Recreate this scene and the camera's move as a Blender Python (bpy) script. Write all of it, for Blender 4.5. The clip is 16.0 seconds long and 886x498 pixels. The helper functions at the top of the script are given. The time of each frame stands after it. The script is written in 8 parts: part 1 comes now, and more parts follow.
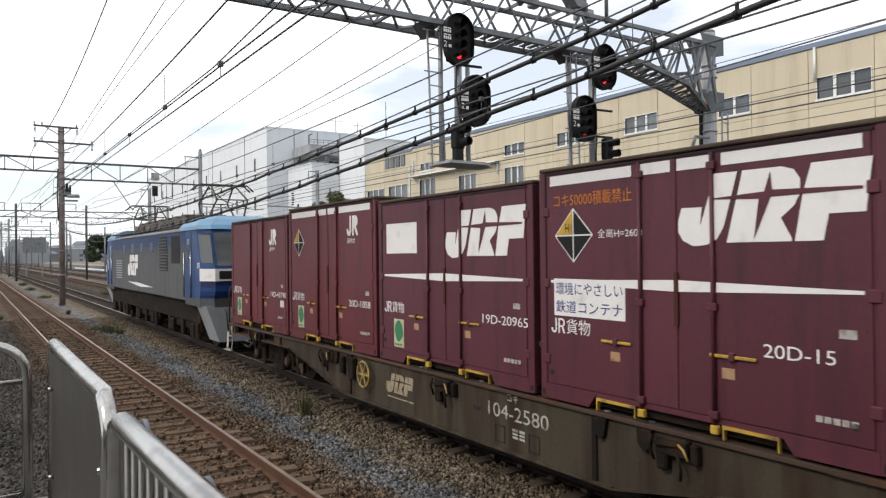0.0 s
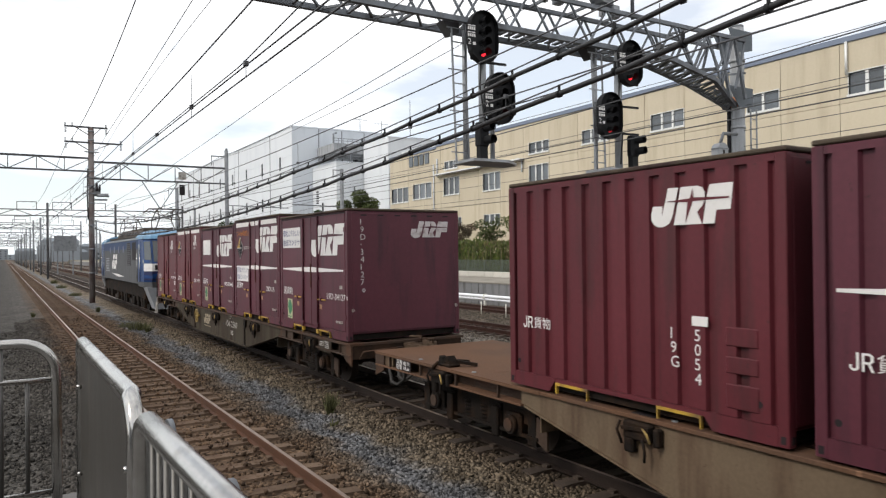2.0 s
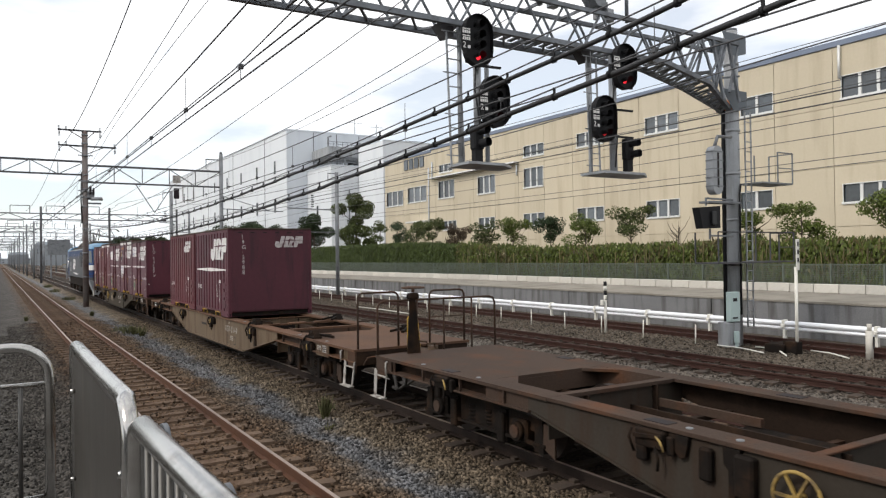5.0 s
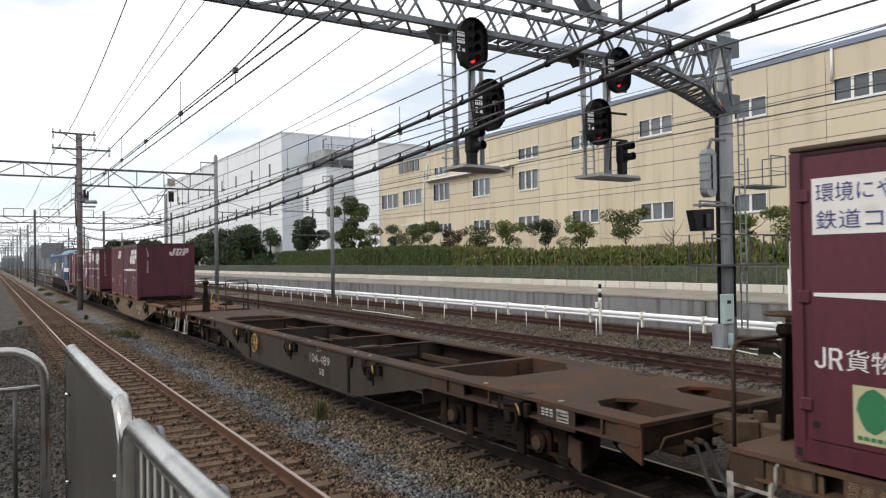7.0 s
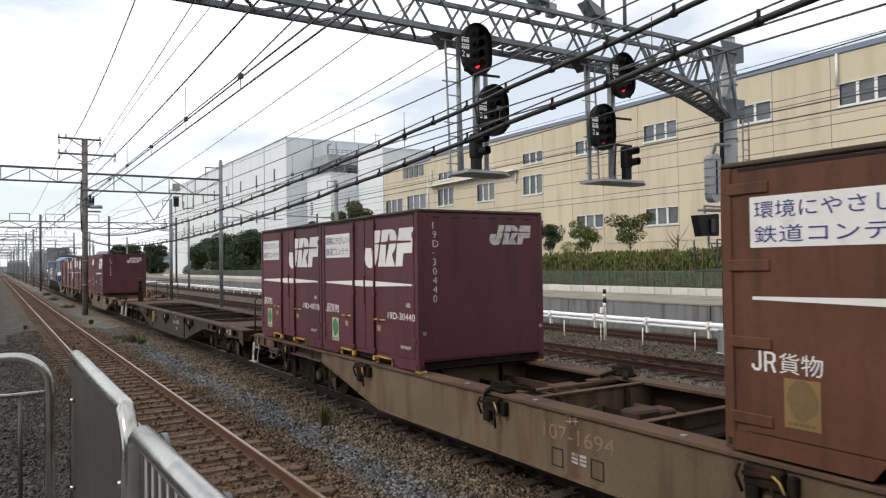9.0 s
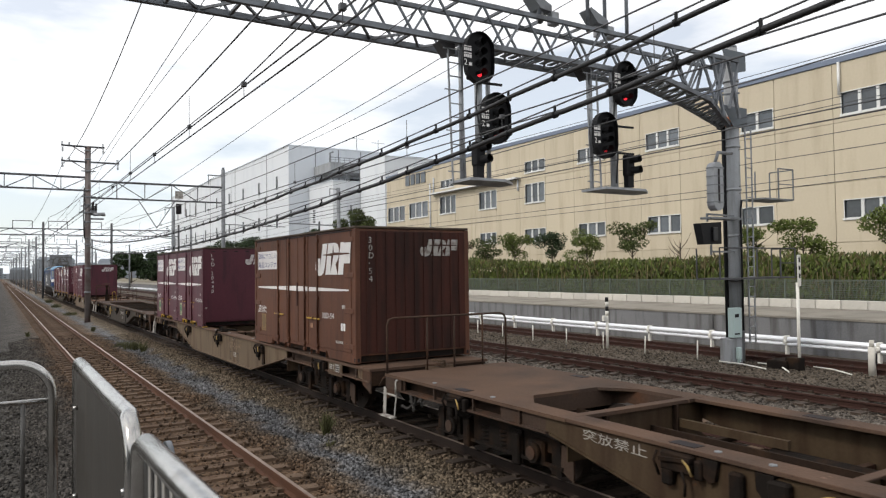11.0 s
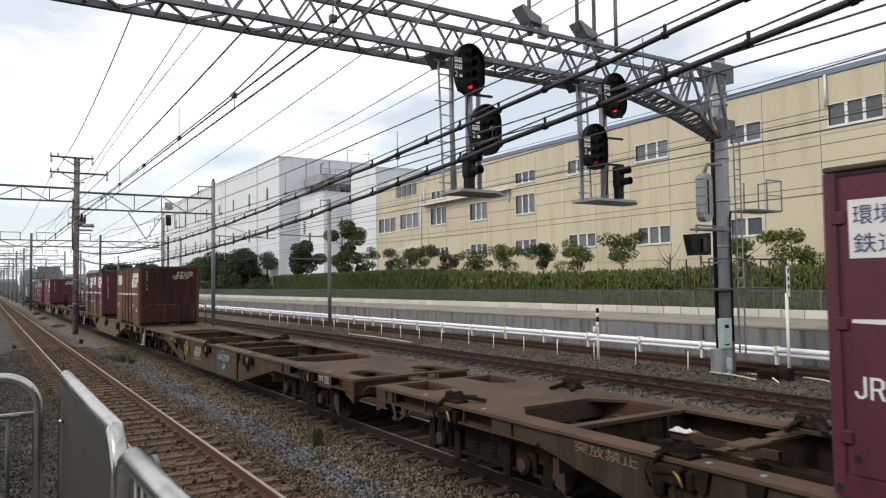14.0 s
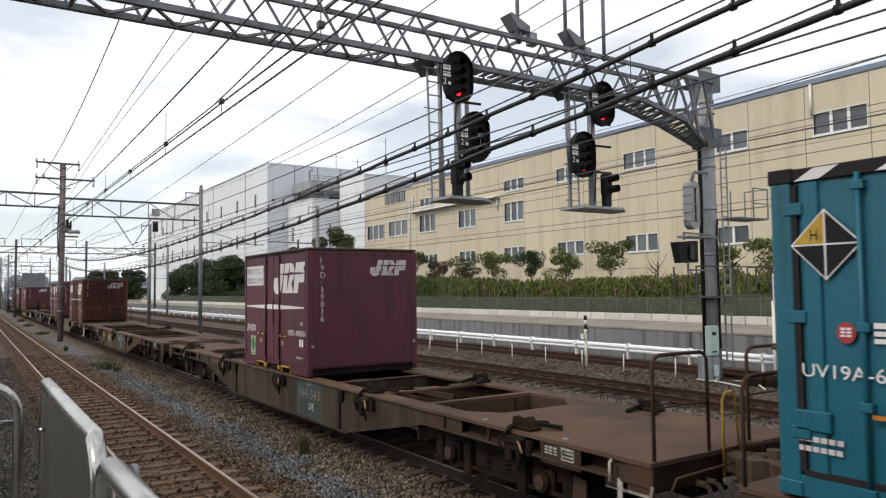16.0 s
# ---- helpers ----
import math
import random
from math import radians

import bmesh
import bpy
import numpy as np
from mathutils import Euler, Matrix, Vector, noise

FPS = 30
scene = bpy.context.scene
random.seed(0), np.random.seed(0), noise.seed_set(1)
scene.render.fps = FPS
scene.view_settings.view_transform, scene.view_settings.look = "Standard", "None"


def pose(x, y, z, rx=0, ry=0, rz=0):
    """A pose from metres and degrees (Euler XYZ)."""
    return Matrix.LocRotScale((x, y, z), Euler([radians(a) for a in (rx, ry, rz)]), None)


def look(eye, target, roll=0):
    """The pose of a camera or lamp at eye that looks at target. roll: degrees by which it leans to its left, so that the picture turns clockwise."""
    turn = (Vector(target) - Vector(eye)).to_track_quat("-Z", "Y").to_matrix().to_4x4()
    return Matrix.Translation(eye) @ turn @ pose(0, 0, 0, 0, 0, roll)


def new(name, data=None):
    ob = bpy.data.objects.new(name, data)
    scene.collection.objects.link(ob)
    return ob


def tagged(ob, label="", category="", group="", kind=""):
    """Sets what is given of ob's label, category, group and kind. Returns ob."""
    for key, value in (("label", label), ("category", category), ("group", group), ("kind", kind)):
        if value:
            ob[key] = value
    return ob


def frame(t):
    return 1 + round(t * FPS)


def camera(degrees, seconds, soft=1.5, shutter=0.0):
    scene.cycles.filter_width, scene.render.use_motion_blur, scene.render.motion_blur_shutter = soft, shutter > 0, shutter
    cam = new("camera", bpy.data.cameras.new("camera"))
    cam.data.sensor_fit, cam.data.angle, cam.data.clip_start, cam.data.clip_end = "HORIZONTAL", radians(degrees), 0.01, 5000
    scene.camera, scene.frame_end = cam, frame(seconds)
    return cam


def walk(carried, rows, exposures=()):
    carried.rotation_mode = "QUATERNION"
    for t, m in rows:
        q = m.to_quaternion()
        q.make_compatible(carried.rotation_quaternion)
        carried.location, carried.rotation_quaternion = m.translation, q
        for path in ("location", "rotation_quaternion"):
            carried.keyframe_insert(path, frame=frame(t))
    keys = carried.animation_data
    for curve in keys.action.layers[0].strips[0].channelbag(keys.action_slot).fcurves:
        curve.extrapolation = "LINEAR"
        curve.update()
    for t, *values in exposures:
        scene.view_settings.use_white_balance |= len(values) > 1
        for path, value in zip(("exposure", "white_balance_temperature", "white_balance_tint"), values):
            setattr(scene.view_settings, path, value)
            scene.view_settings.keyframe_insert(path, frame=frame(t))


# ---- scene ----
# Camera: hand-held at the end of a station platform, eye about 2.7 m above the rails.
EYES = [
    (0.0, -0.010, -0.027, 2.673, 33.22, 0.40, -0.65),
    (0.5, -0.006, -0.028, 2.674, 32.15, 0.20, -0.74),
    (1.0, -0.003, -0.025, 2.676, 31.48, 0.11, -0.79),
    (1.5, 0.001, -0.010, 2.677, 31.29, 0.15, -0.75),
    (2.0, 0.004, 0.006, 2.677, 31.32, 0.28, -0.66),
    (2.5, 0.000, -0.004, 2.682, 31.03, 0.31, -0.65),
    (3.0, 0.001, 0.005, 2.680, 31.31, 0.42, -0.65),
    (3.5, 0.006, 0.013, 2.678, 31.45, 0.38, -0.71),
    (4.0, 0.008, 0.018, 2.675, 31.48, 0.42, -0.72),
    (6.5, -0.004, 0.001, 2.675, 32.10, 0.68, -0.83),
    (7.0, -0.003, -0.013, 2.678, 32.10, 0.74, -0.84),
    (7.5, -0.002, -0.017, 2.681, 31.98, 0.83, -0.90),
    (8.0, -0.000, 0.001, 2.680, 31.89, 0.95, -0.81),
    (8.5, -0.001, 0.001, 2.683, 31.72, 1.00, -0.81),
    (9.0, -0.004, -0.009, 2.685, 31.77, 1.13, -0.81),
    (11.5, -0.011, -0.009, 2.687, 31.56, 1.84, -0.69),
    (12.0, -0.006, 0.001, 2.687, 31.54, 1.91, -0.66),
    (12.5, -0.006, 0.001, 2.689, 31.63, 2.04, -0.69),
    (13.0, -0.004, 0.000, 2.688, 31.81, 2.27, -0.77),
    (13.5, -0.005, -0.005, 2.688, 32.08, 2.45, -0.77),
    (14.0, -0.004, -0.002, 2.687, 32.36, 2.62, -0.81),
    (14.5, -0.001, -0.004, 2.686, 32.62, 2.85, -0.82),
    (15.0, 0.006, 0.007, 2.684, 32.71, 3.05, -0.76),
    (15.5, 0.013, 0.004, 2.688, 33.01, 3.18, -0.75),
    (16.0, 0.015, 0.008, 2.684, 33.26, 3.18, -0.74),
]


def eye_pose(x, y, z, yaw, pitch, roll):
    a, b = radians(yaw), radians(pitch)
    ahead = (x + math.sin(a) * math.cos(b), y + math.cos(a) * math.cos(b), z + math.sin(b))
    return look((x, y, z), ahead, roll)


cam = camera(63.01, 16.0, 1.25, 0.08)
walk(cam, [(row[0], eye_pose(*row[1:])) for row in EYES], [(0.0, 0.17), (2.0, 0.14), (4.0, 0.12), (8.0, 0.07), (12.0, 0.0), (16.0, -0.05)])

# ---- sky and sun: bright, thinly overcast ----
SUN_ELEV, SUN_AZ = 42.0, 272.0
SUN_WAY = (-math.sin(radians(SUN_AZ)), -math.cos(radians(SUN_AZ)))  # the way the light travels over the ground


def make_world():
    w = bpy.data.worlds.new("sky")
    scene.world = w
    w.use_nodes = True
    nt = w.node_tree
    nt.nodes.clear()
    out = nt.nodes.new("ShaderNodeOutputWorld")
    bg = nt.nodes.new("ShaderNodeBackground")
    sky = nt.nodes.new("ShaderNodeTexSky")
    sky.sky_type = "NISHITA"
    sky.sun_disc = False
    sky.sun_elevation, sky.sun_rotation = radians(SUN_ELEV), radians(SUN_AZ)
    co = nt.nodes.new("ShaderNodeTexCoord")
    mp = nt.nodes.new("ShaderNodeMapping")
    mp.inputs["Scale"].default_value = (1.0, 1.0, 3.2)
    nz = nt.nodes.new("ShaderNodeTexNoise")
    nz.inputs["Scale"].default_value, nz.inputs["Detail"].default_value = 2.6, 7.0
    ramp = nt.nodes.new("ShaderNodeValToRGB")
    ramp.color_ramp.elements[0].position, ramp.color_ramp.elements[0].color = 0.40, (0.52, 0.52, 0.52, 1)
    ramp.color_ramp.elements[1].position, ramp.color_ramp.elements[1].color = 0.51, (0.98, 0.98, 0.98, 1)
    mix = nt.nodes.new("ShaderNodeMix")
    mix.data_type = "RGBA"
    cloud = nt.nodes.new("ShaderNodeRGB")
    cloud.outputs[0].default_value = (8.85, 8.88, 9.0, 1)
    lk = nt.links.new
    lk(co.outputs["Generated"], mp.inputs["Vector"])
    lk(mp.outputs["Vector"], nz.inputs["Vector"])
    lk(nz.outputs["Fac"], ramp.inputs["Fac"])
    lk(ramp.outputs["Color"], mix.inputs[0])
    lk(sky.outputs["Color"], mix.inputs[6])
    hz = nt.nodes.new("ShaderNodeSeparateXYZ")
    lk(co.outputs["Generated"], hz.inputs[0])
    low = nt.nodes.new("ShaderNodeMapRange")
    low.inputs["From Min"].default_value, low.inputs["From Max"].default_value = 0.0, 0.32
    lk(hz.outputs["Z"], low.inputs["Value"])
    veil = nt.nodes.new("ShaderNodeMix")
    veil.data_type = "RGBA"
    veil.inputs[6].default_value = (7.5, 7.8, 8.05, 1)
    lk(low.outputs["Result"], veil.inputs[0])
    lk(cloud.outputs[0], veil.inputs[7])
    lk(veil.outputs[2], mix.inputs[7])
    # thin overcast is brighter on the sun's side
    dot = nt.nodes.new("ShaderNodeVectorMath")
    dot.operation = "DOT_PRODUCT"
    dot.inputs[1].default_value = (-SUN_WAY[0], -SUN_WAY[1], 0.25)
    lk(co.outputs["Generated"], dot.inputs[0])
    amt = nt.nodes.new("ShaderNodeMath")
    amt.operation = "MULTIPLY_ADD"
    lk(dot.outputs["Value"], amt.inputs[0])
    amt.inputs[1].default_value, amt.inputs[2].default_value = 0.18, 1.20
    sc = nt.nodes.new("ShaderNodeVectorMath")
    sc.operation = "SCALE"
    lk(mix.outputs[2], sc.inputs[0])
    lk(amt.outputs[0], sc.inputs["Scale"])
    lk(sc.outputs[0], bg.inputs["Color"])
    bg.inputs["Strength"].default_value = 0.118
    lk(bg.outputs[0], out.inputs["Surface"])


make_world()
sun_data = bpy.data.lights.new("sun", "SUN")
sun_data.energy, sun_data.angle, sun_data.color = 1.6, radians(12), (1.0, 0.94, 0.85)
sun = new("sun", sun_data)
sun.matrix_world = look((0, 0, 60), (SUN_WAY[0] * 60, SUN_WAY[1] * 60, 60 - 60 * math.tan(radians(SUN_ELEV))))


# ---- materials ----
def surf(name, col, rough=0.7, metal=0.0, var=0.25, big=1.2, fine=30.0, bump=0.15, dirt=None, dirt_at=0.55, dirt_scale=2.0,
         island=0.0, each=0.0, streak=False, spec=0.4, chips=None, chip_at=0.66):
    m = bpy.data.materials.new(name)
    m.use_nodes = True
    nt = m.node_tree
    lk = nt.links.new
    bs = nt.nodes["Principled BSDF"]
    bs.inputs["Metallic"].default_value = metal
    bs.inputs["Specular IOR Level"].default_value = spec
    co = nt.nodes.new("ShaderNodeTexCoord")
    n1, n2 = nt.nodes.new("ShaderNodeTexNoise"), nt.nodes.new("ShaderNodeTexNoise")
    n1.inputs["Scale"].default_value, n1.inputs["Detail"].default_value = big, 5
    n2.inputs["Scale"].default_value, n2.inputs["Detail"].default_value = fine, 4
    for n in (n1, n2):
        lk(co.outputs["Object"], n.inputs["Vector"])

    def math_node(op, a, b):
        n = nt.nodes.new("ShaderNodeMath")
        n.operation = op
        for i, v in enumerate((a, b)):
            if isinstance(v, (int, float)):
                n.inputs[i].default_value = v
            else:
                lk(v, n.inputs[i])
        return n.outputs[0]

    both = math_node("ADD", math_node("MULTIPLY", n1.outputs["Fac"], 1.2), math_node("MULTIPLY", n2.outputs["Fac"], 0.8))
    val = math_node("ADD", math_node("MULTIPLY", math_node("SUBTRACT", both, 1.0), 2.0 * var), 1.0)
    if island:
        g = nt.nodes.new("ShaderNodeNewGeometry")
        val = math_node("MULTIPLY", val, math_node("ADD", math_node("MULTIPLY", g.outputs["Random Per Island"], 2 * island), 1 - island))
    if each:
        oi = nt.nodes.new("ShaderNodeObjectInfo")
        val = math_node("MULTIPLY", val, math_node("ADD", math_node("MULTIPLY", oi.outputs["Random"], 2 * each), 1 - each))
    rgb = nt.nodes.new("ShaderNodeRGB")
    rgb.outputs[0].default_value = (*col, 1)
    colour = rgb.outputs[0]
    if dirt:
        dn = nt.nodes.new("ShaderNodeTexNoise")
        dn.inputs["Scale"].default_value, dn.inputs["Detail"].default_value = dirt_scale, 8
        if streak:
            mp = nt.nodes.new("ShaderNodeMapping")
            mp.inputs["Scale"].default_value = (3.0, 3.0, 0.35)
            lk(co.outputs["Object"], mp.inputs["Vector"])
            lk(mp.outputs["Vector"], dn.inputs["Vector"])
        else:
            lk(co.outputs["Object"], dn.inputs["Vector"])
        rp = nt.nodes.new("ShaderNodeValToRGB")
        rp.color_ramp.elements[0].position, rp.color_ramp.elements[1].position = dirt_at - 0.08, dirt_at + 0.14
        lk(dn.outputs["Fac"], rp.inputs["Fac"])
        mx = nt.nodes.new("ShaderNodeMix")
        mx.data_type = "RGBA"
        lk(rp.outputs["Color"], mx.inputs[0])
        lk(colour, mx.inputs[6])
        mx.inputs[7].default_value = (*dirt, 1)
        colour = mx.outputs[2]
    if chips:
        for colr, size, at, long in ((chips, 11.0, chip_at, 1.0), (tuple(c * 1.9 + 0.012 for c in col), 5.0, chip_at + 0.02, 0.12)):
            cm, cn, cr, cx = (nt.nodes.new(k) for k in ("ShaderNodeMapping", "ShaderNodeTexNoise", "ShaderNodeMapRange", "ShaderNodeMix"))
            cm.inputs["Scale"].default_value = (1.0, 1.0, long)
            cn.inputs["Scale"].default_value, cn.inputs["Detail"].default_value, cn.inputs["Roughness"].default_value = size, 6, 0.65
            cr.inputs["From Min"].default_value, cr.inputs["From Max"].default_value, cr.inputs["To Max"].default_value = at, at + 0.05, 0.7
            cx.data_type = "RGBA"
            lk(co.outputs["Object"], cm.inputs["Vector"])
            lk(cm.outputs["Vector"], cn.inputs["Vector"])
            lk(cn.outputs["Fac"], cr.inputs["Value"])
            lk(cr.outputs["Result"], cx.inputs[0])
            lk(colour, cx.inputs[6])
            cx.inputs[7].default_value = (*colr, 1)
            colour = cx.outputs[2]
    vm = nt.nodes.new("ShaderNodeVectorMath")
    vm.operation = "SCALE"
    lk(colour, vm.inputs[0])
    lk(val, vm.inputs["Scale"])
    lk(vm.outputs[0], bs.inputs["Base Color"])
    lk(math_node("ADD", math_node("MULTIPLY", n1.outputs["Fac"], 0.2), rough - 0.1), bs.inputs["Roughness"])
    if bump:
        bp = nt.nodes.new("ShaderNodeBump")
        bp.inputs["Strength"].default_value, bp.inputs["Distance"].default_value = bump, 0.02
        lk(n2.outputs["Fac"], bp.inputs["Height"])
        lk(bp.outputs["Normal"], bs.inputs["Normal"])
    return m


def glow(name, col, strength):
    m = surf(name, col, 0.4, var=0.02, bump=0)
    bs = m.node_tree.nodes["Principled BSDF"]
    bs.inputs["Emission Color"].default_value = (*col, 1)
    bs.inputs["Emission Strength"].default_value = strength
    return m


def leafy(name, col, var=0.5):
    m = surf(name, col, 0.6, var=0.3, big=0.8, fine=6, bump=0, island=var, spec=0.25)
    return m


def ballast(name, islands):
    """Crushed stone: rust-brown beside the rails, blue-grey in the strip between the two near tracks, near black under
    the train.
    """
    m = bpy.data.materials.new(name)
    m.use_nodes = True
    nt = m.node_tree
    lk = nt.links.new
    bs = nt.nodes["Principled BSDF"]
    bs.inputs["Roughness"].default_value = 0.9
    bs.inputs["Specular IOR Level"].default_value = 0.12
    co = nt.nodes.new("ShaderNodeTexCoord")
    sep = nt.nodes.new("ShaderNodeSeparateXYZ")
    lk(co.outputs["Object"], sep.inputs[0])
    wob = nt.nodes.new("ShaderNodeTexNoise")
    wob.inputs["Scale"].default_value, wob.inputs["Detail"].default_value = 1.1, 4
    lk(co.outputs["Object"], wob.inputs["Vector"])
    ad = nt.nodes.new("ShaderNodeMath")
    ad.operation = "MULTIPLY_ADD"
    lk(wob.outputs["Fac"], ad.inputs[0])
    ad.inputs[1].default_value = 1.3
    lk(sep.outputs["X"], ad.inputs[2])
    scaled = nt.nodes.new("ShaderNodeMath")
    scaled.operation = "DIVIDE"
    lk(ad.outputs[0], scaled.inputs[0])
    scaled.inputs[1].default_value = 24.0
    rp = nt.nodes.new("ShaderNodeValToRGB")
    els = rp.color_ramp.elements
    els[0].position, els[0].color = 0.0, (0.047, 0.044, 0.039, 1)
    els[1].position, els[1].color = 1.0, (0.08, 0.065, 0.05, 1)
    # 6.9 to 9.3: oil stain plus the shade under the train, put into the colour
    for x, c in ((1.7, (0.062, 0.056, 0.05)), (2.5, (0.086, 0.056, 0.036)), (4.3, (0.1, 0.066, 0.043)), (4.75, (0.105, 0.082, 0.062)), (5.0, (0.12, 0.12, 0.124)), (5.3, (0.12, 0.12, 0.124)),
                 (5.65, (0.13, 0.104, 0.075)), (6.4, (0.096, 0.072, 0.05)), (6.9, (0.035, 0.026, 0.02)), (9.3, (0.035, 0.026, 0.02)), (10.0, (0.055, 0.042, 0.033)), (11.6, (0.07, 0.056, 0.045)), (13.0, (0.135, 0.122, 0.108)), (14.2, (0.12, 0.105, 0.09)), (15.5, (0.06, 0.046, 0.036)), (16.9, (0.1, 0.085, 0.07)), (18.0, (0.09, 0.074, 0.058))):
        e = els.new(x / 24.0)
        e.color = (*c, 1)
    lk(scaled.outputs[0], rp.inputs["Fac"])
    vor = nt.nodes.new("ShaderNodeTexVoronoi")
    vor.inputs["Scale"].default_value = 22.0
    lk(co.outputs["Object"], vor.inputs["Vector"])
    if islands:
        g = nt.nodes.new("ShaderNodeNewGeometry")
        rnd = g.outputs["Random Per Island"]
    else:
        s2 = nt.nodes.new("ShaderNodeSeparateColor")
        lk(vor.outputs["Color"], s2.inputs[0])
        rnd = s2.outputs[0]
    br = nt.nodes.new("ShaderNodeMapRange")
    br.inputs["To Min"].default_value, br.inputs["To Max"].default_value = 0.26, 1.78
    lk(rnd, br.inputs["Value"])
    blot = nt.nodes.new("ShaderNodeTexNoise")
    blot.inputs["Scale"].default_value, blot.inputs["Detail"].default_value = 0.9, 9
    blot.inputs["Roughness"].default_value = 0.75
    lk(co.outputs["Object"], blot.inputs["Vector"])
    bl = nt.nodes.new("ShaderNodeMapRange")
    bl.inputs["From Min"].default_value, bl.inputs["From Max"].default_value = 0.3, 0.7
    bl.inputs["To Min"].default_value, bl.inputs["To Max"].default_value = 0.55, 1.35
    lk(blot.outputs["Fac"], bl.inputs["Value"])
    tone = nt.nodes.new("ShaderNodeMath")
    tone.operation = "MULTIPLY"
    lk(br.outputs["Result"], tone.inputs[0])
    lk(bl.outputs["Result"], tone.inputs[1])
    vm = nt.nodes.new("ShaderNodeVectorMath")
    vm.operation = "SCALE"
    lk(rp.outputs["Color"], vm.inputs[0])
    lk(tone.outputs[0], vm.inputs["Scale"])
    lk(vm.outputs[0], bs.inputs["Base Color"])
    bp = nt.nodes.new("ShaderNodeBump")
    bp.inputs["Strength"].default_value, bp.inputs["Distance"].default_value = 0.9, 0.03
    lk(vor.outputs["Distance"], bp.inputs["Height"])
    bp.invert = True
    if not islands:
        lk(bp.outputs["Normal"], bs.inputs["Normal"])
    return m


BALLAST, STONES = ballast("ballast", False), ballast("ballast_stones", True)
RAIL_SIDE = surf("rusty_rail", (0.075, 0.034, 0.019), 0.75, 0.0, 0.3, 3, 40, spec=0.2)
RAIL_DARK = surf("dark_rusted_siding_rail", (0.042, 0.021, 0.0165), 0.8, 0.0, 0.3, 3, 40, spec=0.15)
# near-black rail for the track under the train
RAIL_NEAR_BLACK = surf("near_black_rail", (0.022, 0.015, 0.012), 0.75, 0.0, 0.3, 3, 40, spec=0.15)
RAIL_TOP = surf("worn_rail_head", (0.30, 0.235, 0.19), 0.38, 0.6, 0.25, 2, 30, 0.03)
# darker sleeper for the train's track and the sidings
SLEEPER_DARK = surf("dark_sleeper", (0.055, 0.038, 0.027), 0.85, 0, 0.3, 2, 50, 0.25, (0.03, 0.02, 0.014), 0.5, 3.0, each=0.2)
SLEEPER = surf("dusty_concrete_sleeper", (0.115, 0.078, 0.053), 0.9, 0, 0.3, 2, 50, 0.3, (0.075, 0.046, 0.03), 0.54, 3.0, each=0.2, spec=0.2)
MAROON = surf("maroon_container_paint", (0.080, 0.0195, 0.0295), 0.5, 0, 0.2, 0.7, 18, 0.04, (0.044, 0.015, 0.021), 0.6, 1.6, streak=True, each=0.1, spec=0.3, chips=(0.03, 0.012, 0.012))
MAROON_RED = surf("reddish_container_paint", (0.095, 0.016, 0.022), 0.5, 0, 0.2, 0.7, 18, 0.04, (0.052, 0.016, 0.017), 0.6, 1.6, streak=True, each=0.08, spec=0.3, chips=(0.034, 0.012, 0.011))
RUSTBROWN = surf("rust_brown_container_paint", (0.098, 0.04, 0.022), 0.62, 0, 0.25, 0.9, 20, 0.06, (0.058, 0.024, 0.015), 0.56, 1.8, streak=True, spec=0.25, chips=(0.04, 0.016, 0.01))
# darker, redder copy of RUSTBROWN: the sunless end wall's shade put into the paint
RUST_DARK = surf("darkened_rust_brown_paint", (0.052, 0.0165, 0.011), 0.7, 0, 0.3, 0.9, 20, 0.08, (0.026, 0.011, 0.008), 0.52, 1.8, streak=True, spec=0.2)
TAN_STICKER = surf("faded_tan_sticker", (0.20, 0.12, 0.045), 0.6, 0, 0.15, 5, 30, 0)
TAN_MARK = surf("faded_sticker_print", (0.13, 0.085, 0.035), 0.6, 0, 0.2, 8, 30, 0)
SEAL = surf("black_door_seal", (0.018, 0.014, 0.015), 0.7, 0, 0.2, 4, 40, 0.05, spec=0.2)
TEAL = surf("teal_container_paint", (0.009, 0.098, 0.143), 0.45, 0, 0.15, 0.8, 20, 0.04, (0.012, 0.06, 0.075), 0.62, 1.6, streak=True, chips=(0.02, 0.045, 0.05))
WHITE = surf("white_marking_paint", (0.66, 0.64, 0.62), 0.6, 0, 0.06, 3, 30, 0.03, (0.54, 0.5, 0.48), 0.66, 4.0)
WORN_WHITE = surf("worn_white_marking", (0.36, 0.34, 0.31), 0.65, 0, 0.2, 5, 40, 0.03, (0.12, 0.09, 0.075), 0.55, 9.0)
END_WHITE = surf("dulled_white_marking", (0.5, 0.46, 0.45), 0.65, 0, 0.12, 5, 40, 0.03, (0.22, 0.17, 0.16), 0.6, 7.0)
OLD_CREAM = surf("yellowed_marking", (0.27, 0.22, 0.15), 0.7, 0, 0.2, 5, 40, 0.03, (0.12, 0.085, 0.055), 0.56, 9.0)
FAINT = surf("faint_tan_marking", (0.2, 0.13, 0.08), 0.7, 0, 0.2, 5, 40, 0.03, (0.12, 0.085, 0.055), 0.52, 9.0)
NAVY = surf("navy_lettering", (0.03, 0.04, 0.17), 0.6, 0, 0.08, 3, 30, 0)
BLACKP = surf("black_marking", (0.012, 0.012, 0.013), 0.6, 0, 0.1, 3, 30, 0, spec=0.15)
YELLOW = surf("yellow_bracket_paint", (0.42, 0.26, 0.03), 0.6, 0, 0.25, 4, 40, 0.08, (0.12, 0.07, 0.03), 0.56, 6)
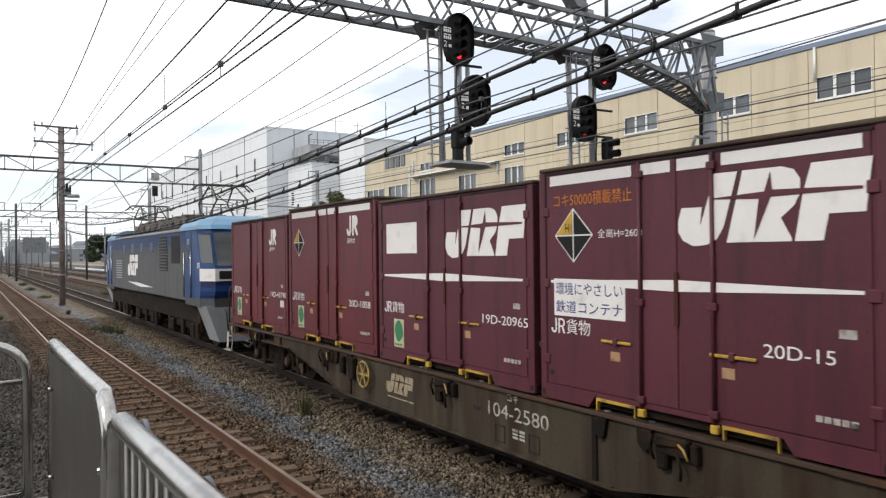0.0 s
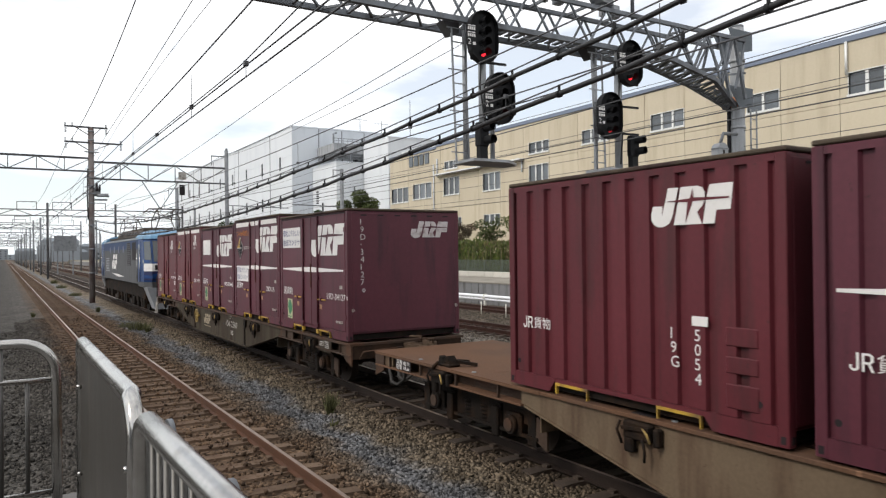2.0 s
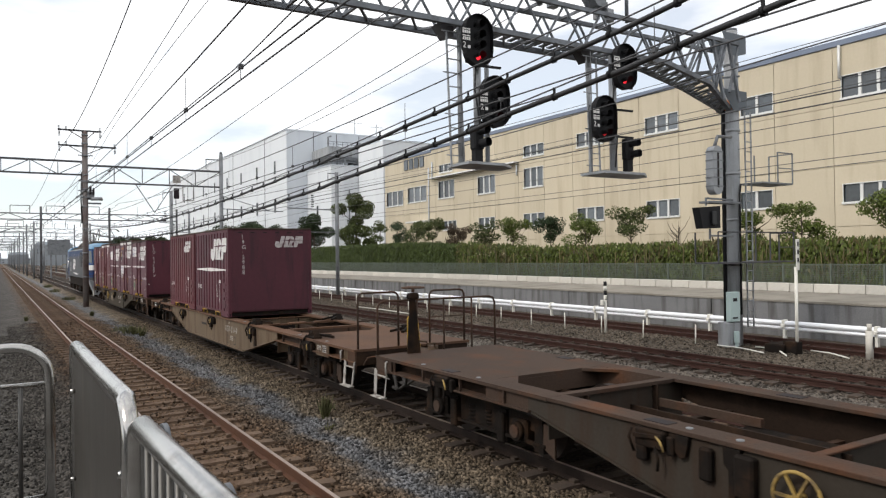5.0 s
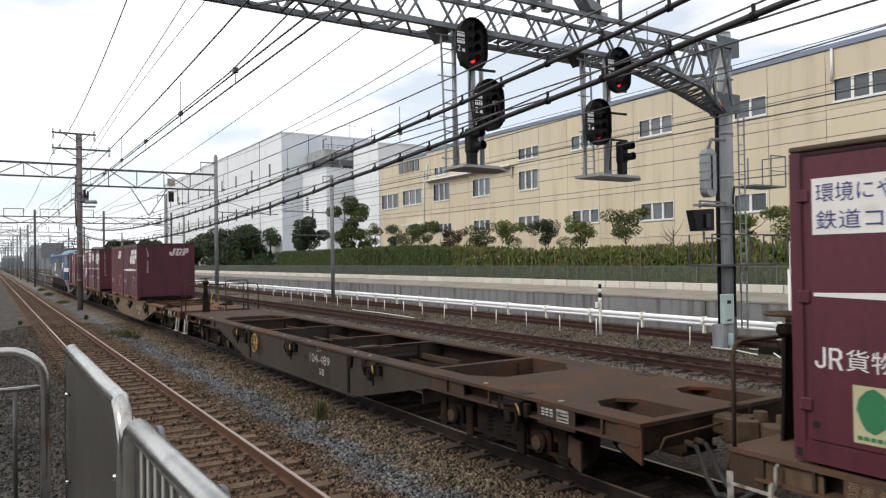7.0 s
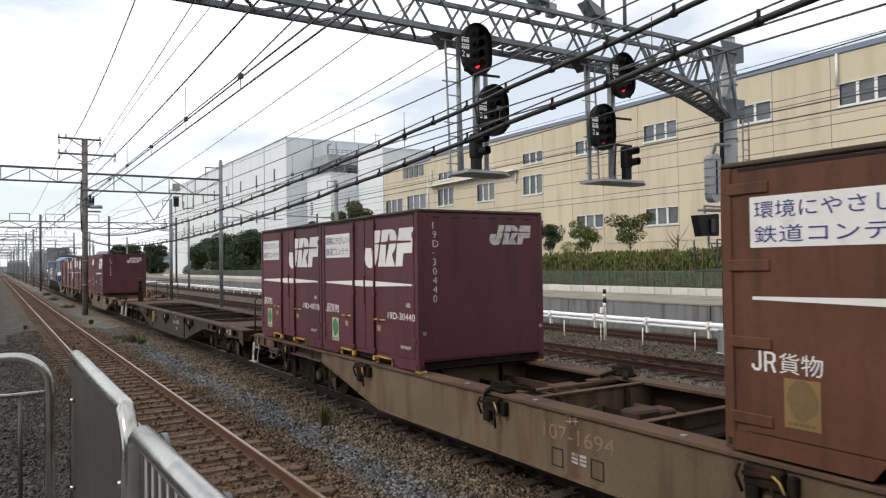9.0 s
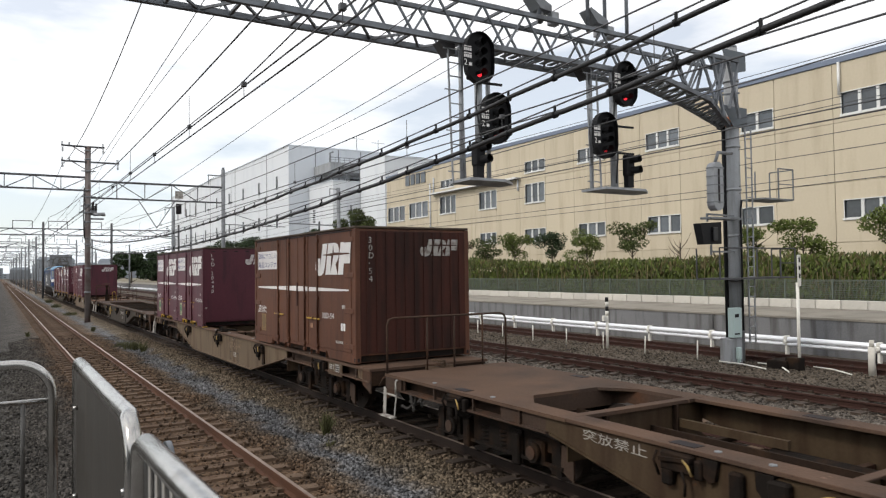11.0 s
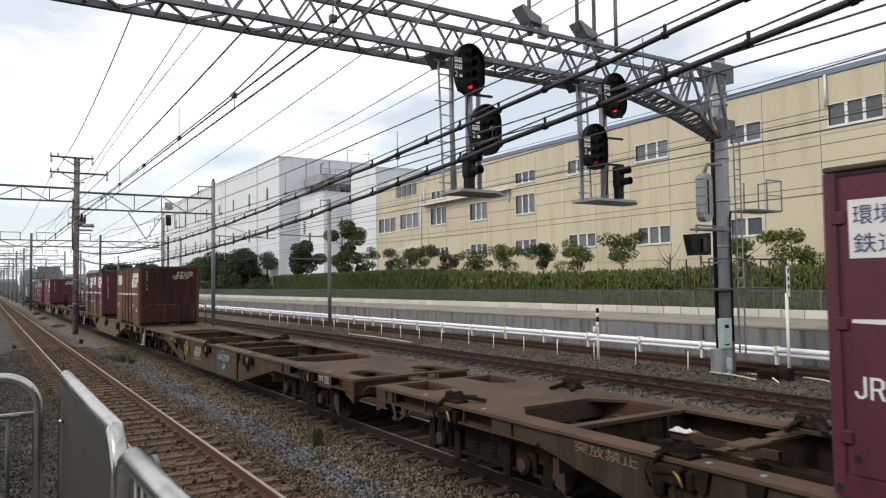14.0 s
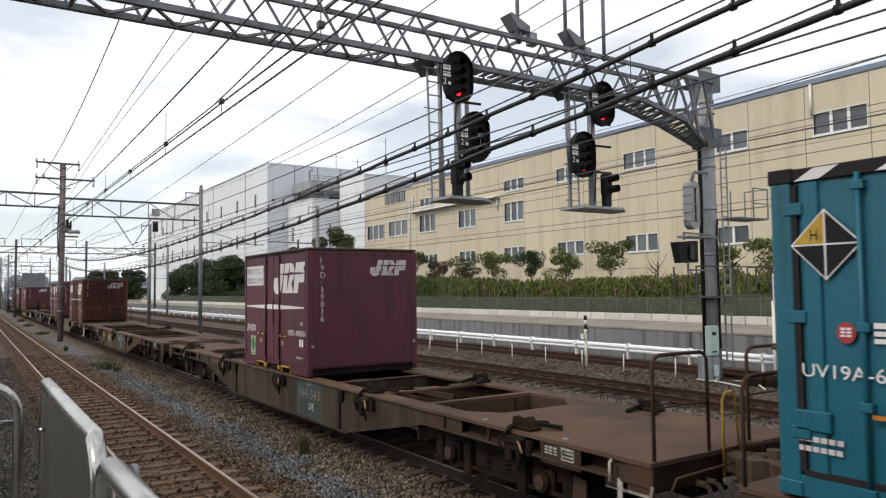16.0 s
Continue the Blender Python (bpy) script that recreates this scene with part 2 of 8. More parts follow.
FADED_YELLOW = surf("faded_yellow_paint", (0.3, 0.2, 0.055), 0.65, 0, 0.25, 5, 40, 0.06, (0.09, 0.06, 0.03), 0.55, 8)
ORANGE = surf("orange_lettering", (0.42, 0.13, 0.01), 0.6, 0, 0.1, 3, 30, 0)
GREEN = surf("green_sticker", (0.03, 0.16, 0.07), 0.5, 0, 0.15, 6, 30, 0)
CREAM = surf("beige_sticker", (0.42, 0.40, 0.25), 0.5, 0, 0.1, 6, 30, 0)
NOTICE = surf("faded_tan_notice", (0.34, 0.2, 0.11), 0.6, 0, 0.2, 9, 40, 0, (0.22, 0.1, 0.06), 0.55, 12)
GRIMY_ROOF = surf("grimy_container_roof", (0.068, 0.052, 0.036), 0.75, 0, 0.35, 1.2, 25, 0.06, (0.04, 0.022, 0.02), 0.54, 2.2, spec=0.25)
RED = surf("red_mark", (0.32, 0.03, 0.03), 0.5, 0, 0.1, 6, 30, 0)
WAGON_GREY = surf("grimy_wagon_grey", (0.048, 0.039, 0.027), 0.78, 0, 0.3, 0.9, 25, 0.1, (0.028, 0.017, 0.011), 0.5, 1.3, streak=True, spec=0.15, chips=(0.05, 0.024, 0.012))
WAGON_TAN = surf("dusty_tan_wagon_paint", (0.118, 0.084, 0.053), 0.78, 0, 0.28, 0.9, 25, 0.1, (0.062, 0.034, 0.02), 0.56, 1.3, streak=True, spec=0.25, chips=(0.06, 0.03, 0.016))
WAGON_BROWN = surf("brown_grimed_wagon_paint", (0.06, 0.04, 0.022), 0.78, 0, 0.3, 0.9, 25, 0.1, (0.036, 0.02, 0.011), 0.52, 1.3, streak=True, spec=0.2, chips=(0.085, 0.032, 0.013))
WAGON_DARK = surf("dark_grimed_wagon_paint", (0.037, 0.03, 0.023), 0.78, 0, 0.28, 0.9, 25, 0.1, (0.034, 0.02, 0.013), 0.55, 1.3, streak=True, spec=0.2)
DECK_RUST = surf("rusted_deck_steel", (0.094, 0.056, 0.037), 0.85, 0.0, 0.4, 1.0, 30, 0.2, (0.055, 0.036, 0.027), 0.53, 0.9, spec=0.2, chips=(0.03, 0.02, 0.016))
DECK_ORANGE = surf("freshly_rusted_deck_steel", (0.112, 0.058, 0.033), 0.85, 0.0, 0.4, 0.8, 30, 0.2, (0.07, 0.041, 0.028), 0.53, 0.8, spec=0.2, chips=(0.15, 0.07, 0.035))
DECK_DARK = surf("dull_brown_deck_steel", (0.05, 0.032, 0.023), 0.85, 0.0, 0.4, 1.0, 30, 0.2, (0.08, 0.034, 0.016), 0.6, 1.6, spec=0.2)
UNDER = surf("black_grimed_running_gear", (0.012, 0.0095, 0.008), 0.85, 0.0, 0.4, 2, 25, 0.25, (0.034, 0.019, 0.011), 0.58, 3, spec=0.08)
CAST = surf("rusty_cast_coupler", (0.075, 0.05, 0.033), 0.8, 0.0, 0.35, 3, 25, 0.2, (0.03, 0.018, 0.012), 0.55, 4, spec=0.15)
HOSE = surf("dusty_rubber_hose", (0.045, 0.042, 0.04), 0.8, 0.0, 0.3, 6, 40, 0.05, spec=0.2)
# rusty steel, darkened further so its colour carries the shade inside the wagon frame
INNER = surf("rusty_shaded_inner_steel", (0.024, 0.0155, 0.011), 0.9, 0.0, 0.4, 1.2, 25, 0.15, (0.045, 0.026, 0.016), 0.6, 2, spec=0.1)
STEELW = surf("wheel_steel", (0.03, 0.022, 0.018), 0.7, 0.2, 0.3, 3, 30, 0.1, spec=0.2)
GALV = surf("galvanised_steel", (0.30, 0.31, 0.32), 0.5, 0.35, 0.16, 1.5, 30, 0.06, (0.2, 0.2, 0.205), 0.6, 2.5)
GALV_DARK = surf("weathered_galvanised_steel", (0.19, 0.20, 0.21), 0.6, 0.25, 0.2, 1.5, 30, 0.08, (0.12, 0.12, 0.125), 0.58, 2.5)
GALV_MID = surf("dull_galvanised_steel", (0.165, 0.178, 0.195), 0.6, 0.2, 0.3, 1.5, 30, 0.08, (0.085, 0.088, 0.094), 0.53, 2.0)
GUSSET = surf("dark_grey_painted_plate", (0.105, 0.12, 0.135), 0.6, 0.1, 0.2, 1.5, 30, 0.06)
POST_GREY = surf("dull_zinc_post", (0.27, 0.28, 0.29), 0.7, 0.0, 0.2, 1.5, 30, 0.06, (0.17, 0.17, 0.172), 0.57, 2.0, streak=True)
STAINLESS = surf("satin_stainless_tube", (0.45, 0.44, 0.42), 0.22, 0.95, 0.15, 3, 50, 0.03, (0.3, 0.28, 0.26), 0.6, 5)
PANEL = surf("dull_metal_panel", (0.046, 0.041, 0.035), 0.5, 0.25, 0.2, 2, 40, 0.05, (0.07, 0.06, 0.05), 0.6, 3, streak=True)
RUSTPOLE = surf("rust_stained_pole", (0.165, 0.145, 0.138), 0.75, 0.1, 0.3, 1.2, 30, 0.1, (0.11, 0.072, 0.064), 0.53, 1.5)
MAST_BEAM = surf("dark_weathered_beam_steel", (0.085, 0.085, 0.09), 0.7, 0.1, 0.3, 1.2, 30, 0.08, (0.05, 0.046, 0.045), 0.55, 1.5, spec=0.25)
BLACK = surf("matt_black", (0.011, 0.011, 0.012), 0.6, 0, 0.2, 4, 30, 0.05, spec=0.2)
CABLE = surf("black_cable_sheath", (0.02, 0.02, 0.021), 0.55, 0, 0.2, 4, 30, 0.03)
WIRE = surf("dull_overhead_wire", (0.075, 0.075, 0.078), 0.5, 0.3, 0.1, 4, 30, 0)
LAMP_OFF = surf("dark_signal_lens", (0.008, 0.008, 0.009), 0.35, 0, 0.1, 4, 30, 0)
LAMP_RED = glow("lit_red_signal_lens", (1.0, 0.03, 0.05), 1.1)
LAMP_DIM = glow("dim_red_signal_lens", (0.6, 0.02, 0.03), 0.35)
CREAM_WALL = surf("cream_panel_cladding", (0.50, 0.435, 0.325), 0.8, 0, 0.07, 0.15, 8, 0.03, (0.43, 0.365, 0.265), 0.56, 0.5, streak=True, each=0.035)
JOINT = surf("cladding_joint", (0.42, 0.37, 0.26), 0.85, 0, 0.1, 1, 20, 0)
WHITE_WALL = surf("white_painted_cladding", (0.62, 0.64, 0.66), 0.75, 0, 0.05, 0.1, 6, 0.02, (0.55, 0.57, 0.6), 0.6, 0.2, streak=True)
GREY_WALL = surf("pale_grey_cladding", (0.58, 0.61, 0.645), 0.75, 0, 0.05, 0.1, 6, 0.02, (0.5, 0.53, 0.57), 0.6, 0.3, streak=True)
PARAPET = surf("blue_grey_roof_edge", (0.16, 0.19, 0.25), 0.6, 0.2, 0.1, 1, 20, 0.03)
FRAME_W = surf("aluminium_window_frame", (0.62, 0.62, 0.6), 0.45, 0.2, 0.06, 3, 30, 0)
CONCRETE_PALE = surf("pale_grey_concrete", (0.3, 0.31, 0.32), 0.85, 0, 0.2, 0.5, 15, 0.1, (0.17, 0.17, 0.175), 0.55, 0.8, streak=True)
SLIT = surf("dark_slit_glass", (0.03, 0.033, 0.038), 0.25, 0, 0.3, 0.6, 5, 0, spec=0.3)
PANE = surf("grey_window_glass", (0.085, 0.095, 0.105), 0.12, 0, 0.3, 0.6, 5, 0, each=0.5, spec=0.5)
CONCRETE = surf("weathered_concrete", (0.163, 0.163, 0.166), 0.88, 0, 0.3, 0.7, 20, 0.12, (0.07, 0.067, 0.063), 0.56, 0.9, streak=True)
CONC_TOP = surf("pale_concrete_apron", (0.235, 0.213, 0.18), 0.9, 0, 0.18, 0.4, 15, 0.1, (0.16, 0.143, 0.115), 0.53, 0.8)
BLOCK = surf("pale_concrete_block", (0.5, 0.475, 0.425), 0.85, 0, 0.12, 1, 20, 0.1, (0.33, 0.31, 0.27), 0.58, 1.5, each=0.1)
PIPE = surf("white_pipe_jacket", (0.78, 0.79, 0.82), 0.35, 0.15, 0.05, 1, 20, 0.02)
STAKE = surf("white_plastic_stake", (0.68, 0.66, 0.6), 0.5, 0, 0.1, 3, 30, 0)
FENCE_GREEN = surf("weathered_green_fence_wire", (0.105, 0.122, 0.1), 0.6, 0.1, 0.15, 2, 30, 0)
SOIL = surf("dry_soil_and_grass", (0.17, 0.14, 0.095), 0.95, 0, 0.3, 0.6, 20, 0.3, (0.09, 0.1, 0.045), 0.55, 0.8)
BARK = surf("bark", (0.075, 0.058, 0.045), 0.9, 0, 0.3, 5, 40, 0.3)
HEDGE = leafy("hedge_leaves", (0.064, 0.083, 0.015), 0.55)
HEDGE_CLIPPED = leafy("clipped_hedge_leaves", (0.042, 0.06, 0.012), 0.4)
HEDGE_DRY = leafy("dry_hedge_twigs", (0.085, 0.07, 0.028), 0.5)
BAR = surf("dull_steel_bar", (0.11, 0.105, 0.098), 0.45, 0.4, 0.15, 3, 40, 0.03)
LEAF = leafy("broad_leaves", (0.057, 0.072, 0.02), 0.55)
LEAF_DARK = leafy("dark_pine_foliage", (0.029, 0.047, 0.018), 0.5)
LEAF_YELLOW = leafy("yellow_green_leaves", (0.085, 0.11, 0.022), 0.4)
LEAF_RED = leafy("bronze_leaves", (0.06, 0.04, 0.022), 0.4)
WEED = leafy("dry_weed", (0.085, 0.085, 0.036), 0.4)
LOCO_BLUE = surf("blue_locomotive_paint", (0.008, 0.042, 0.15), 0.45, 0, 0.1, 1, 20, 0.02, (0.01, 0.03, 0.085), 0.58, 1.2, streak=True, spec=0.3)
LOCO_DUST = surf("dusty_blue_locomotive_band", (0.026, 0.05, 0.115), 0.6, 0, 0.15, 1, 20, 0.03, (0.045, 0.055, 0.085), 0.55, 1.5, streak=True, spec=0.2)
LOCO_SKY = surf("light_blue_locomotive_roof", (0.105, 0.23, 0.36), 0.45, 0, 0.12, 1, 20, 0.03, (0.13, 0.18, 0.22), 0.58, 2.0)
LOCO_GREY = surf("grey_locomotive_paint", (0.075, 0.076, 0.08), 0.6, 0, 0.15, 1, 20, 0.03, (0.055, 0.055, 0.058), 0.55, 1.2, streak=True, spec=0.2)
LOCO_NAVY = surf("dark_blue_locomotive_band", (0.015, 0.02, 0.07), 0.4, 0, 0.08, 1, 20, 0.02)
LOCO_SKIRT = surf("pale_grey_skirt", (0.25, 0.26, 0.275), 0.5, 0, 0.12, 1, 20, 0.03, (0.18, 0.18, 0.19), 0.58, 2.0)
GLASS = surf("tinted_cab_glass", (0.045, 0.05, 0.052), 0.1, 0, 0.1, 1, 10, 0, spec=0.7)
ROOFGEAR = surf("dark_roof_equipment", (0.085, 0.074, 0.064), 0.8, 0.0, 0.3, 1.5, 20, 0.08, (0.05, 0.038, 0.03), 0.54, 2, spec=0.2)
PLATFORM = surf("platform_asphalt", (0.12, 0.115, 0.11), 0.9, 0, 0.2, 1, 50, 0.2)
SIGN_TEAL = surf("teal_overpainted_patch", (0.03, 0.066, 0.074), 0.75, 0, 0.3, 3, 30, 0.03, (0.05, 0.045, 0.034), 0.5, 3, spec=0.2)
PALEBOX = surf("pale_green_cabinet", (0.42, 0.52, 0.5), 0.5, 0, 0.08, 2, 30, 0.03)
TIN = surf("rusty_orange_collar", (0.42, 0.16, 0.07), 0.7, 0, 0.2, 2, 30, 0.05)
HAZE_ROOF = surf("far_hazy_roofs", (0.15, 0.17, 0.19), 0.9, 0, 0.2, 0.05, 3, 0, each=0.3)
HAZE_CITY = surf("far_hazy_walls", (0.27, 0.29, 0.31), 0.9, 0, 0.2, 0.05, 3, 0, each=0.35)


# ---- mesh helpers ----
class Shape:
    """Collects faces for one mesh."""

    def __init__(self):
        self.v, self.f, self.s = [], [], []

    def add(self, verts, faces, smooth=False):
        n = len(self.v)
        self.v += [tuple(p) for p in verts]
        self.f += [tuple(i + n for i in q) for q in faces]
        self.s += [smooth] * len(faces)
        return self

    def box(self, x0, x1, y0, y1, z0, z1, c=0.0):
        if x0 > x1: x0, x1 = x1, x0
        if y0 > y1: y0, y1 = y1, y0
        if z0 > z1: z0, z1 = z1, z0
        if c <= 0:
            p = [(x, y, z) for x in (x0, x1) for y in (y0, y1) for z in (z0, z1)]
            return self.add(p, [(0, 1, 3, 2), (4, 6, 7, 5), (0, 4, 5, 1), (2, 3, 7, 6), (0, 2, 6, 4), (1, 5, 7, 3)])
        bm = bmesh.new()
        bmesh.ops.create_cube(bm, size=1.0)
        for w in bm.verts:
            w.co = ((x0 + x1) / 2 + w.co.x * (x1 - x0), (y0 + y1) / 2 + w.co.y * (y1 - y0), (z0 + z1) / 2 + w.co.z * (z1 - z0))
        bmesh.ops.bevel(bm, geom=bm.edges[:], offset=c, segments=1, affect="EDGES")
        bm.verts.index_update()
        self.add([w.co[:] for w in bm.verts], [[w.index for w in q.verts] for q in bm.faces])
        bm.free()
        return self

    def tube(self, path, r, n=8, cap=True, r2=None):
        path = [Vector(p) for p in path]
        rings, side = [], None
        for i, p in enumerate(path):
            d = (path[min(i + 1, len(path) - 1)] - path[max(i - 1, 0)]).normalized()
            if side is None:
                side = d.orthogonal().normalized()
            side = (side - d * side.dot(d)).normalized()
            up = d.cross(side)
            rr = r if r2 is None else r + (r2 - r) * i / (len(path) - 1)
            rings.append([p + (side * math.cos(k * 2 * math.pi / n) + up * math.sin(k * 2 * math.pi / n)) * rr for k in range(n)])
        vs = [q for ring in rings for q in ring]
        fs = [(i * n + k, i * n + (k + 1) % n, (i + 1) * n + (k + 1) % n, (i + 1) * n + k) for i in range(len(path) - 1) for k in range(n)]
        self.add(vs, fs, n > 4)
        if cap:
            m = len(self.v) - len(vs)
            self.f += [tuple(m + k for k in reversed(range(n))), tuple(len(self.v) - n + k for k in range(n))]
            self.s += [False, False]
        return self

    def poly(self, pts, d):
        """A flat polygon pushed along d into a slab."""
        n, d = len(pts), Vector(d)
        vs = [Vector(p) for p in pts] + [Vector(p) + d for p in pts]
        return self.add(vs, [tuple(range(n)), tuple(reversed(range(n, 2 * n)))] + [(i, i + n, (i + 1) % n + n, (i + 1) % n) for i in range(n)])

    def flat(self, pts):
        return self.add(pts, [tuple(range(len(pts)))])

    def bar(self, a, b, w, h=None):
        """A straight bar of square section."""
        h = h or w
        a, b = Vector(a), Vector(b)
        d = (b - a).normalized()
        s = d.cross(Vector((0, 0, 1)))
        s = s.normalized() if s.length > 1e-4 else Vector((1, 0, 0))
        u = s.cross(d)
        q = [s * (i * w / 2) + u * (j * h / 2) for i, j in ((-1, -1), (1, -1), (1, 1), (-1, 1))]
        return self.add([a + k for k in q] + [b + k for k in q], [(0, 3, 2, 1), (4, 5, 6, 7), (0, 1, 5, 4), (1, 2, 6, 5), (2, 3, 7, 6), (3, 0, 4, 7)])

    def wheel(self, c, r, w, n=24, hub=0.12):
        """A disc with a rim and hub, its axle along x."""
        x, y, z = c
        prof = [(-w / 2, r), (w / 2, r), (w / 2, r * 0.84), (w * 0.2, r * 0.8), (w * 0.2, hub * 1.3), (w * 0.6, hub), (w * 0.6, 0.02), (-w / 2, 0.02)]
        vs = [(x + a, y + b * math.cos(k * 2 * math.pi / n), z + b * math.sin(k * 2 * math.pi / n)) for a, b in prof for k in range(n)]
        m = len(prof)
        return self.add(vs, [(i * n + k, i * n + (k + 1) % n, ((i + 1) % m) * n + (k + 1) % n, ((i + 1) % m) * n + k) for i in range(m) for k in range(n)], False)

    def sheet(self, us, vs, solid, place, t):
        """One connected plate of thickness t on a grid, with the cells left out where solid(i, j) is false."""
        nu, nv = len(us), len(vs)
        cells = {(i, j) for i in range(nu - 1) for j in range(nv - 1) if solid(i, j)}
        used = sorted({(i + a, j + b) for i, j in cells for a in (0, 1) for b in (0, 1)})
        idx = {q: k for k, q in enumerate(used)}
        m = len(used)
        fs = []
        for i, j in cells:
            q = [idx[(i, j)], idx[(i + 1, j)], idx[(i + 1, j + 1)], idx[(i, j + 1)]]
            fs += [tuple(q), tuple(k + m for k in reversed(q))]
            for (a, b), (di, dj) in (((0, 1), (0, -1)), ((1, 2), (1, 0)), ((2, 3), (0, 1)), ((3, 0), (-1, 0))):
                if (i + di, j + dj) not in cells:
                    fs.append((q[b], q[a], q[a] + m, q[b] + m))
        return self.add([place(us[i], vs[j], 0.0) for i, j in used] + [place(us[i], vs[j], t) for i, j in used], fs)

    def mesh(self, name, mat):
        me = bpy.data.meshes.new(name)
        me.from_pydata(self.v, [], self.f)
        me.polygons.foreach_set("use_smooth", self.s)
        me.materials.append(mat)
        me.update()
        return me


def part(name, shape, mat, parent=None, label="", at=None):
    ob = new(name, shape if isinstance(shape, bpy.types.Mesh) else shape.mesh(name, mat))
    if parent:
        ob.parent = parent
    if at:
        ob.location = at
    if label:
        ob["label"] = label
    return ob


def thing(name, label, category, group="", kind="", at=(0, 0, 0)):
    ob = new(name)
    ob.empty_display_size = 0.3
    ob.location = at
    return tagged(ob, label, category, group, kind)


LETTERS = {}


def letters(text, size):
    """The outline of a text as vertices and faces, width and height."""
    if (text, size) not in LETTERS:
        cu = bpy.data.curves.new("lettering", "FONT")
        cu.body, cu.size, cu.resolution_u = text, size, 3
        ob = bpy.data.objects.new("lettering", cu)
        scene.collection.objects.link(ob)
        bpy.context.view_layer.update()
        me = bpy.data.meshes.new_from_object(ob.evaluated_get(bpy.context.evaluated_depsgraph_get()))
        vs, fs = [v.co[:2] for v in me.vertices], [tuple(p.vertices) for p in me.polygons]
        bpy.data.objects.remove(ob)
        bpy.data.curves.remove(cu)
        bpy.data.meshes.remove(me)
        x0, x1 = (min(v[0] for v in vs), max(v[0] for v in vs)) if vs else (0, 1)
        LETTERS[(text, size)] = ([(v[0] - x0, v[1]) for v in vs], fs, x1 - x0)
    return LETTERS[(text, size)]


def written(shape, text, size, place, stretch=1.0, width=None):
    """Adds lettering to a shape; place(u, v) maps writing to the surface."""
    vs, fs, w = letters(text, size)
    k = width / w if width else stretch
    return shape.add([place(a * k, b) for a, b in vs], fs)

# ---- ground, tracks ----
XA, XB, XC, XD, XE = 2.647, 6.715, 10.85, 15.1, 20.0  # track centre lines
GAUGE = 1.132  # between rail heads' centres


def make_ground():
    s = Shape()
    cols = [(-400, -0.3), (-30, -0.3), (0.5, -0.33), (1.1, -0.20), (4.0, -0.19), (4.55, -0.26), (5.2, -0.2), (8.2, -0.19), (8.8, -0.25), (9.5, -0.2),
            (12.3, -0.2), (13.0, -0.24), (13.6, -0.2), (16.6, -0.2), (17.3, -0.14), (18.4, -0.12), (21.4, -0.2), (23.0, -0.25), (60, -0.3), (900, -0.3)]
    ys = [-60, -10, 0, 10, 20, 40, 80, 160, 400, 1500, 4000]
    n = len(cols)
    vs = [(x, y, z) for y in ys for x, z in cols]
    s.add(vs, [(j * n + i, j * n + i + 1, (j + 1) * n + i + 1, (j + 1) * n + i) for j in range(len(ys) - 1) for i in range(n - 1)])
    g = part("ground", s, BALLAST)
    tagged(g, "grey and rust-brown crushed stone railway ballast", "ground", kind="structure")


make_ground()


def stones(name, count, pick, seed, lo=0.014, hi=0.034):
    """Loose stones as jittered blocks, all in one mesh."""
    rng = np.random.default_rng(seed)
    c = pick(rng, count)
    n = len(c)
    base = np.array([(x, y, z) for x in (-1, 1) for y in (-1, 1) for z in (-1, 1)], float)
    faces = np.array([(0, 1, 3, 2), (4, 6, 7, 5), (0, 4, 5, 1), (2, 3, 7, 6), (0, 2, 6, 4), (1, 5, 7, 3)])
    r = rng.uniform(lo, hi, (n, 1, 1)) * rng.uniform(0.6, 1.25, (n, 1, 3))
    v = base[None] * r * rng.uniform(0.45, 1.1, (n, 8, 1))
    a, b = rng.uniform(0, 6.283, n), rng.uniform(-0.7, 0.7, n)
    ca, sa, cb, sb = np.cos(a)[:, None], np.sin(a)[:, None], np.cos(b)[:, None], np.sin(b)[:, None]
    y, z = v[:, :, 1] * cb - v[:, :, 2] * sb, v[:, :, 1] * sb + v[:, :, 2] * cb
    x, y = v[:, :, 0] * ca - y * sa, v[:, :, 0] * sa + y * ca
    v = np.stack([x, y, z], -1) + c[:, None, :]
    f = (faces[None] + (np.arange(n) * 8)[:, None, None]).reshape(-1)
    me = bpy.data.meshes.new(name)
    me.vertices.add(n * 8)
    me.vertices.foreach_set("co", v.reshape(-1))
    me.loops.add(len(f))
    me.loops.foreach_set("vertex_index", f.astype(np.int32))
    me.polygons.add(n * 6)
    me.polygons.foreach_set("loop_start", np.arange(0, n * 24, 4, dtype=np.int32))
    me.update()
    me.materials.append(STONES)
    ob = new(name, me)
    tagged(ob, "loose crushed ballast stones, grey to rust brown", "gravel", kind="stuff")


PROFILE = ([-400, 0.5, 1.1, 4.0, 4.55, 5.2, 8.2, 8.8, 9.5, 12.3, 13.0, 13.6, 16.6, 17.3, 18.4, 21.4, 23],
           [-0.3, -0.33, -0.20, -0.19, -0.26, -0.2, -0.19, -0.25, -0.2, -0.2, -0.24, -0.2, -0.2, -0.14, -0.12, -0.2, -0.25])


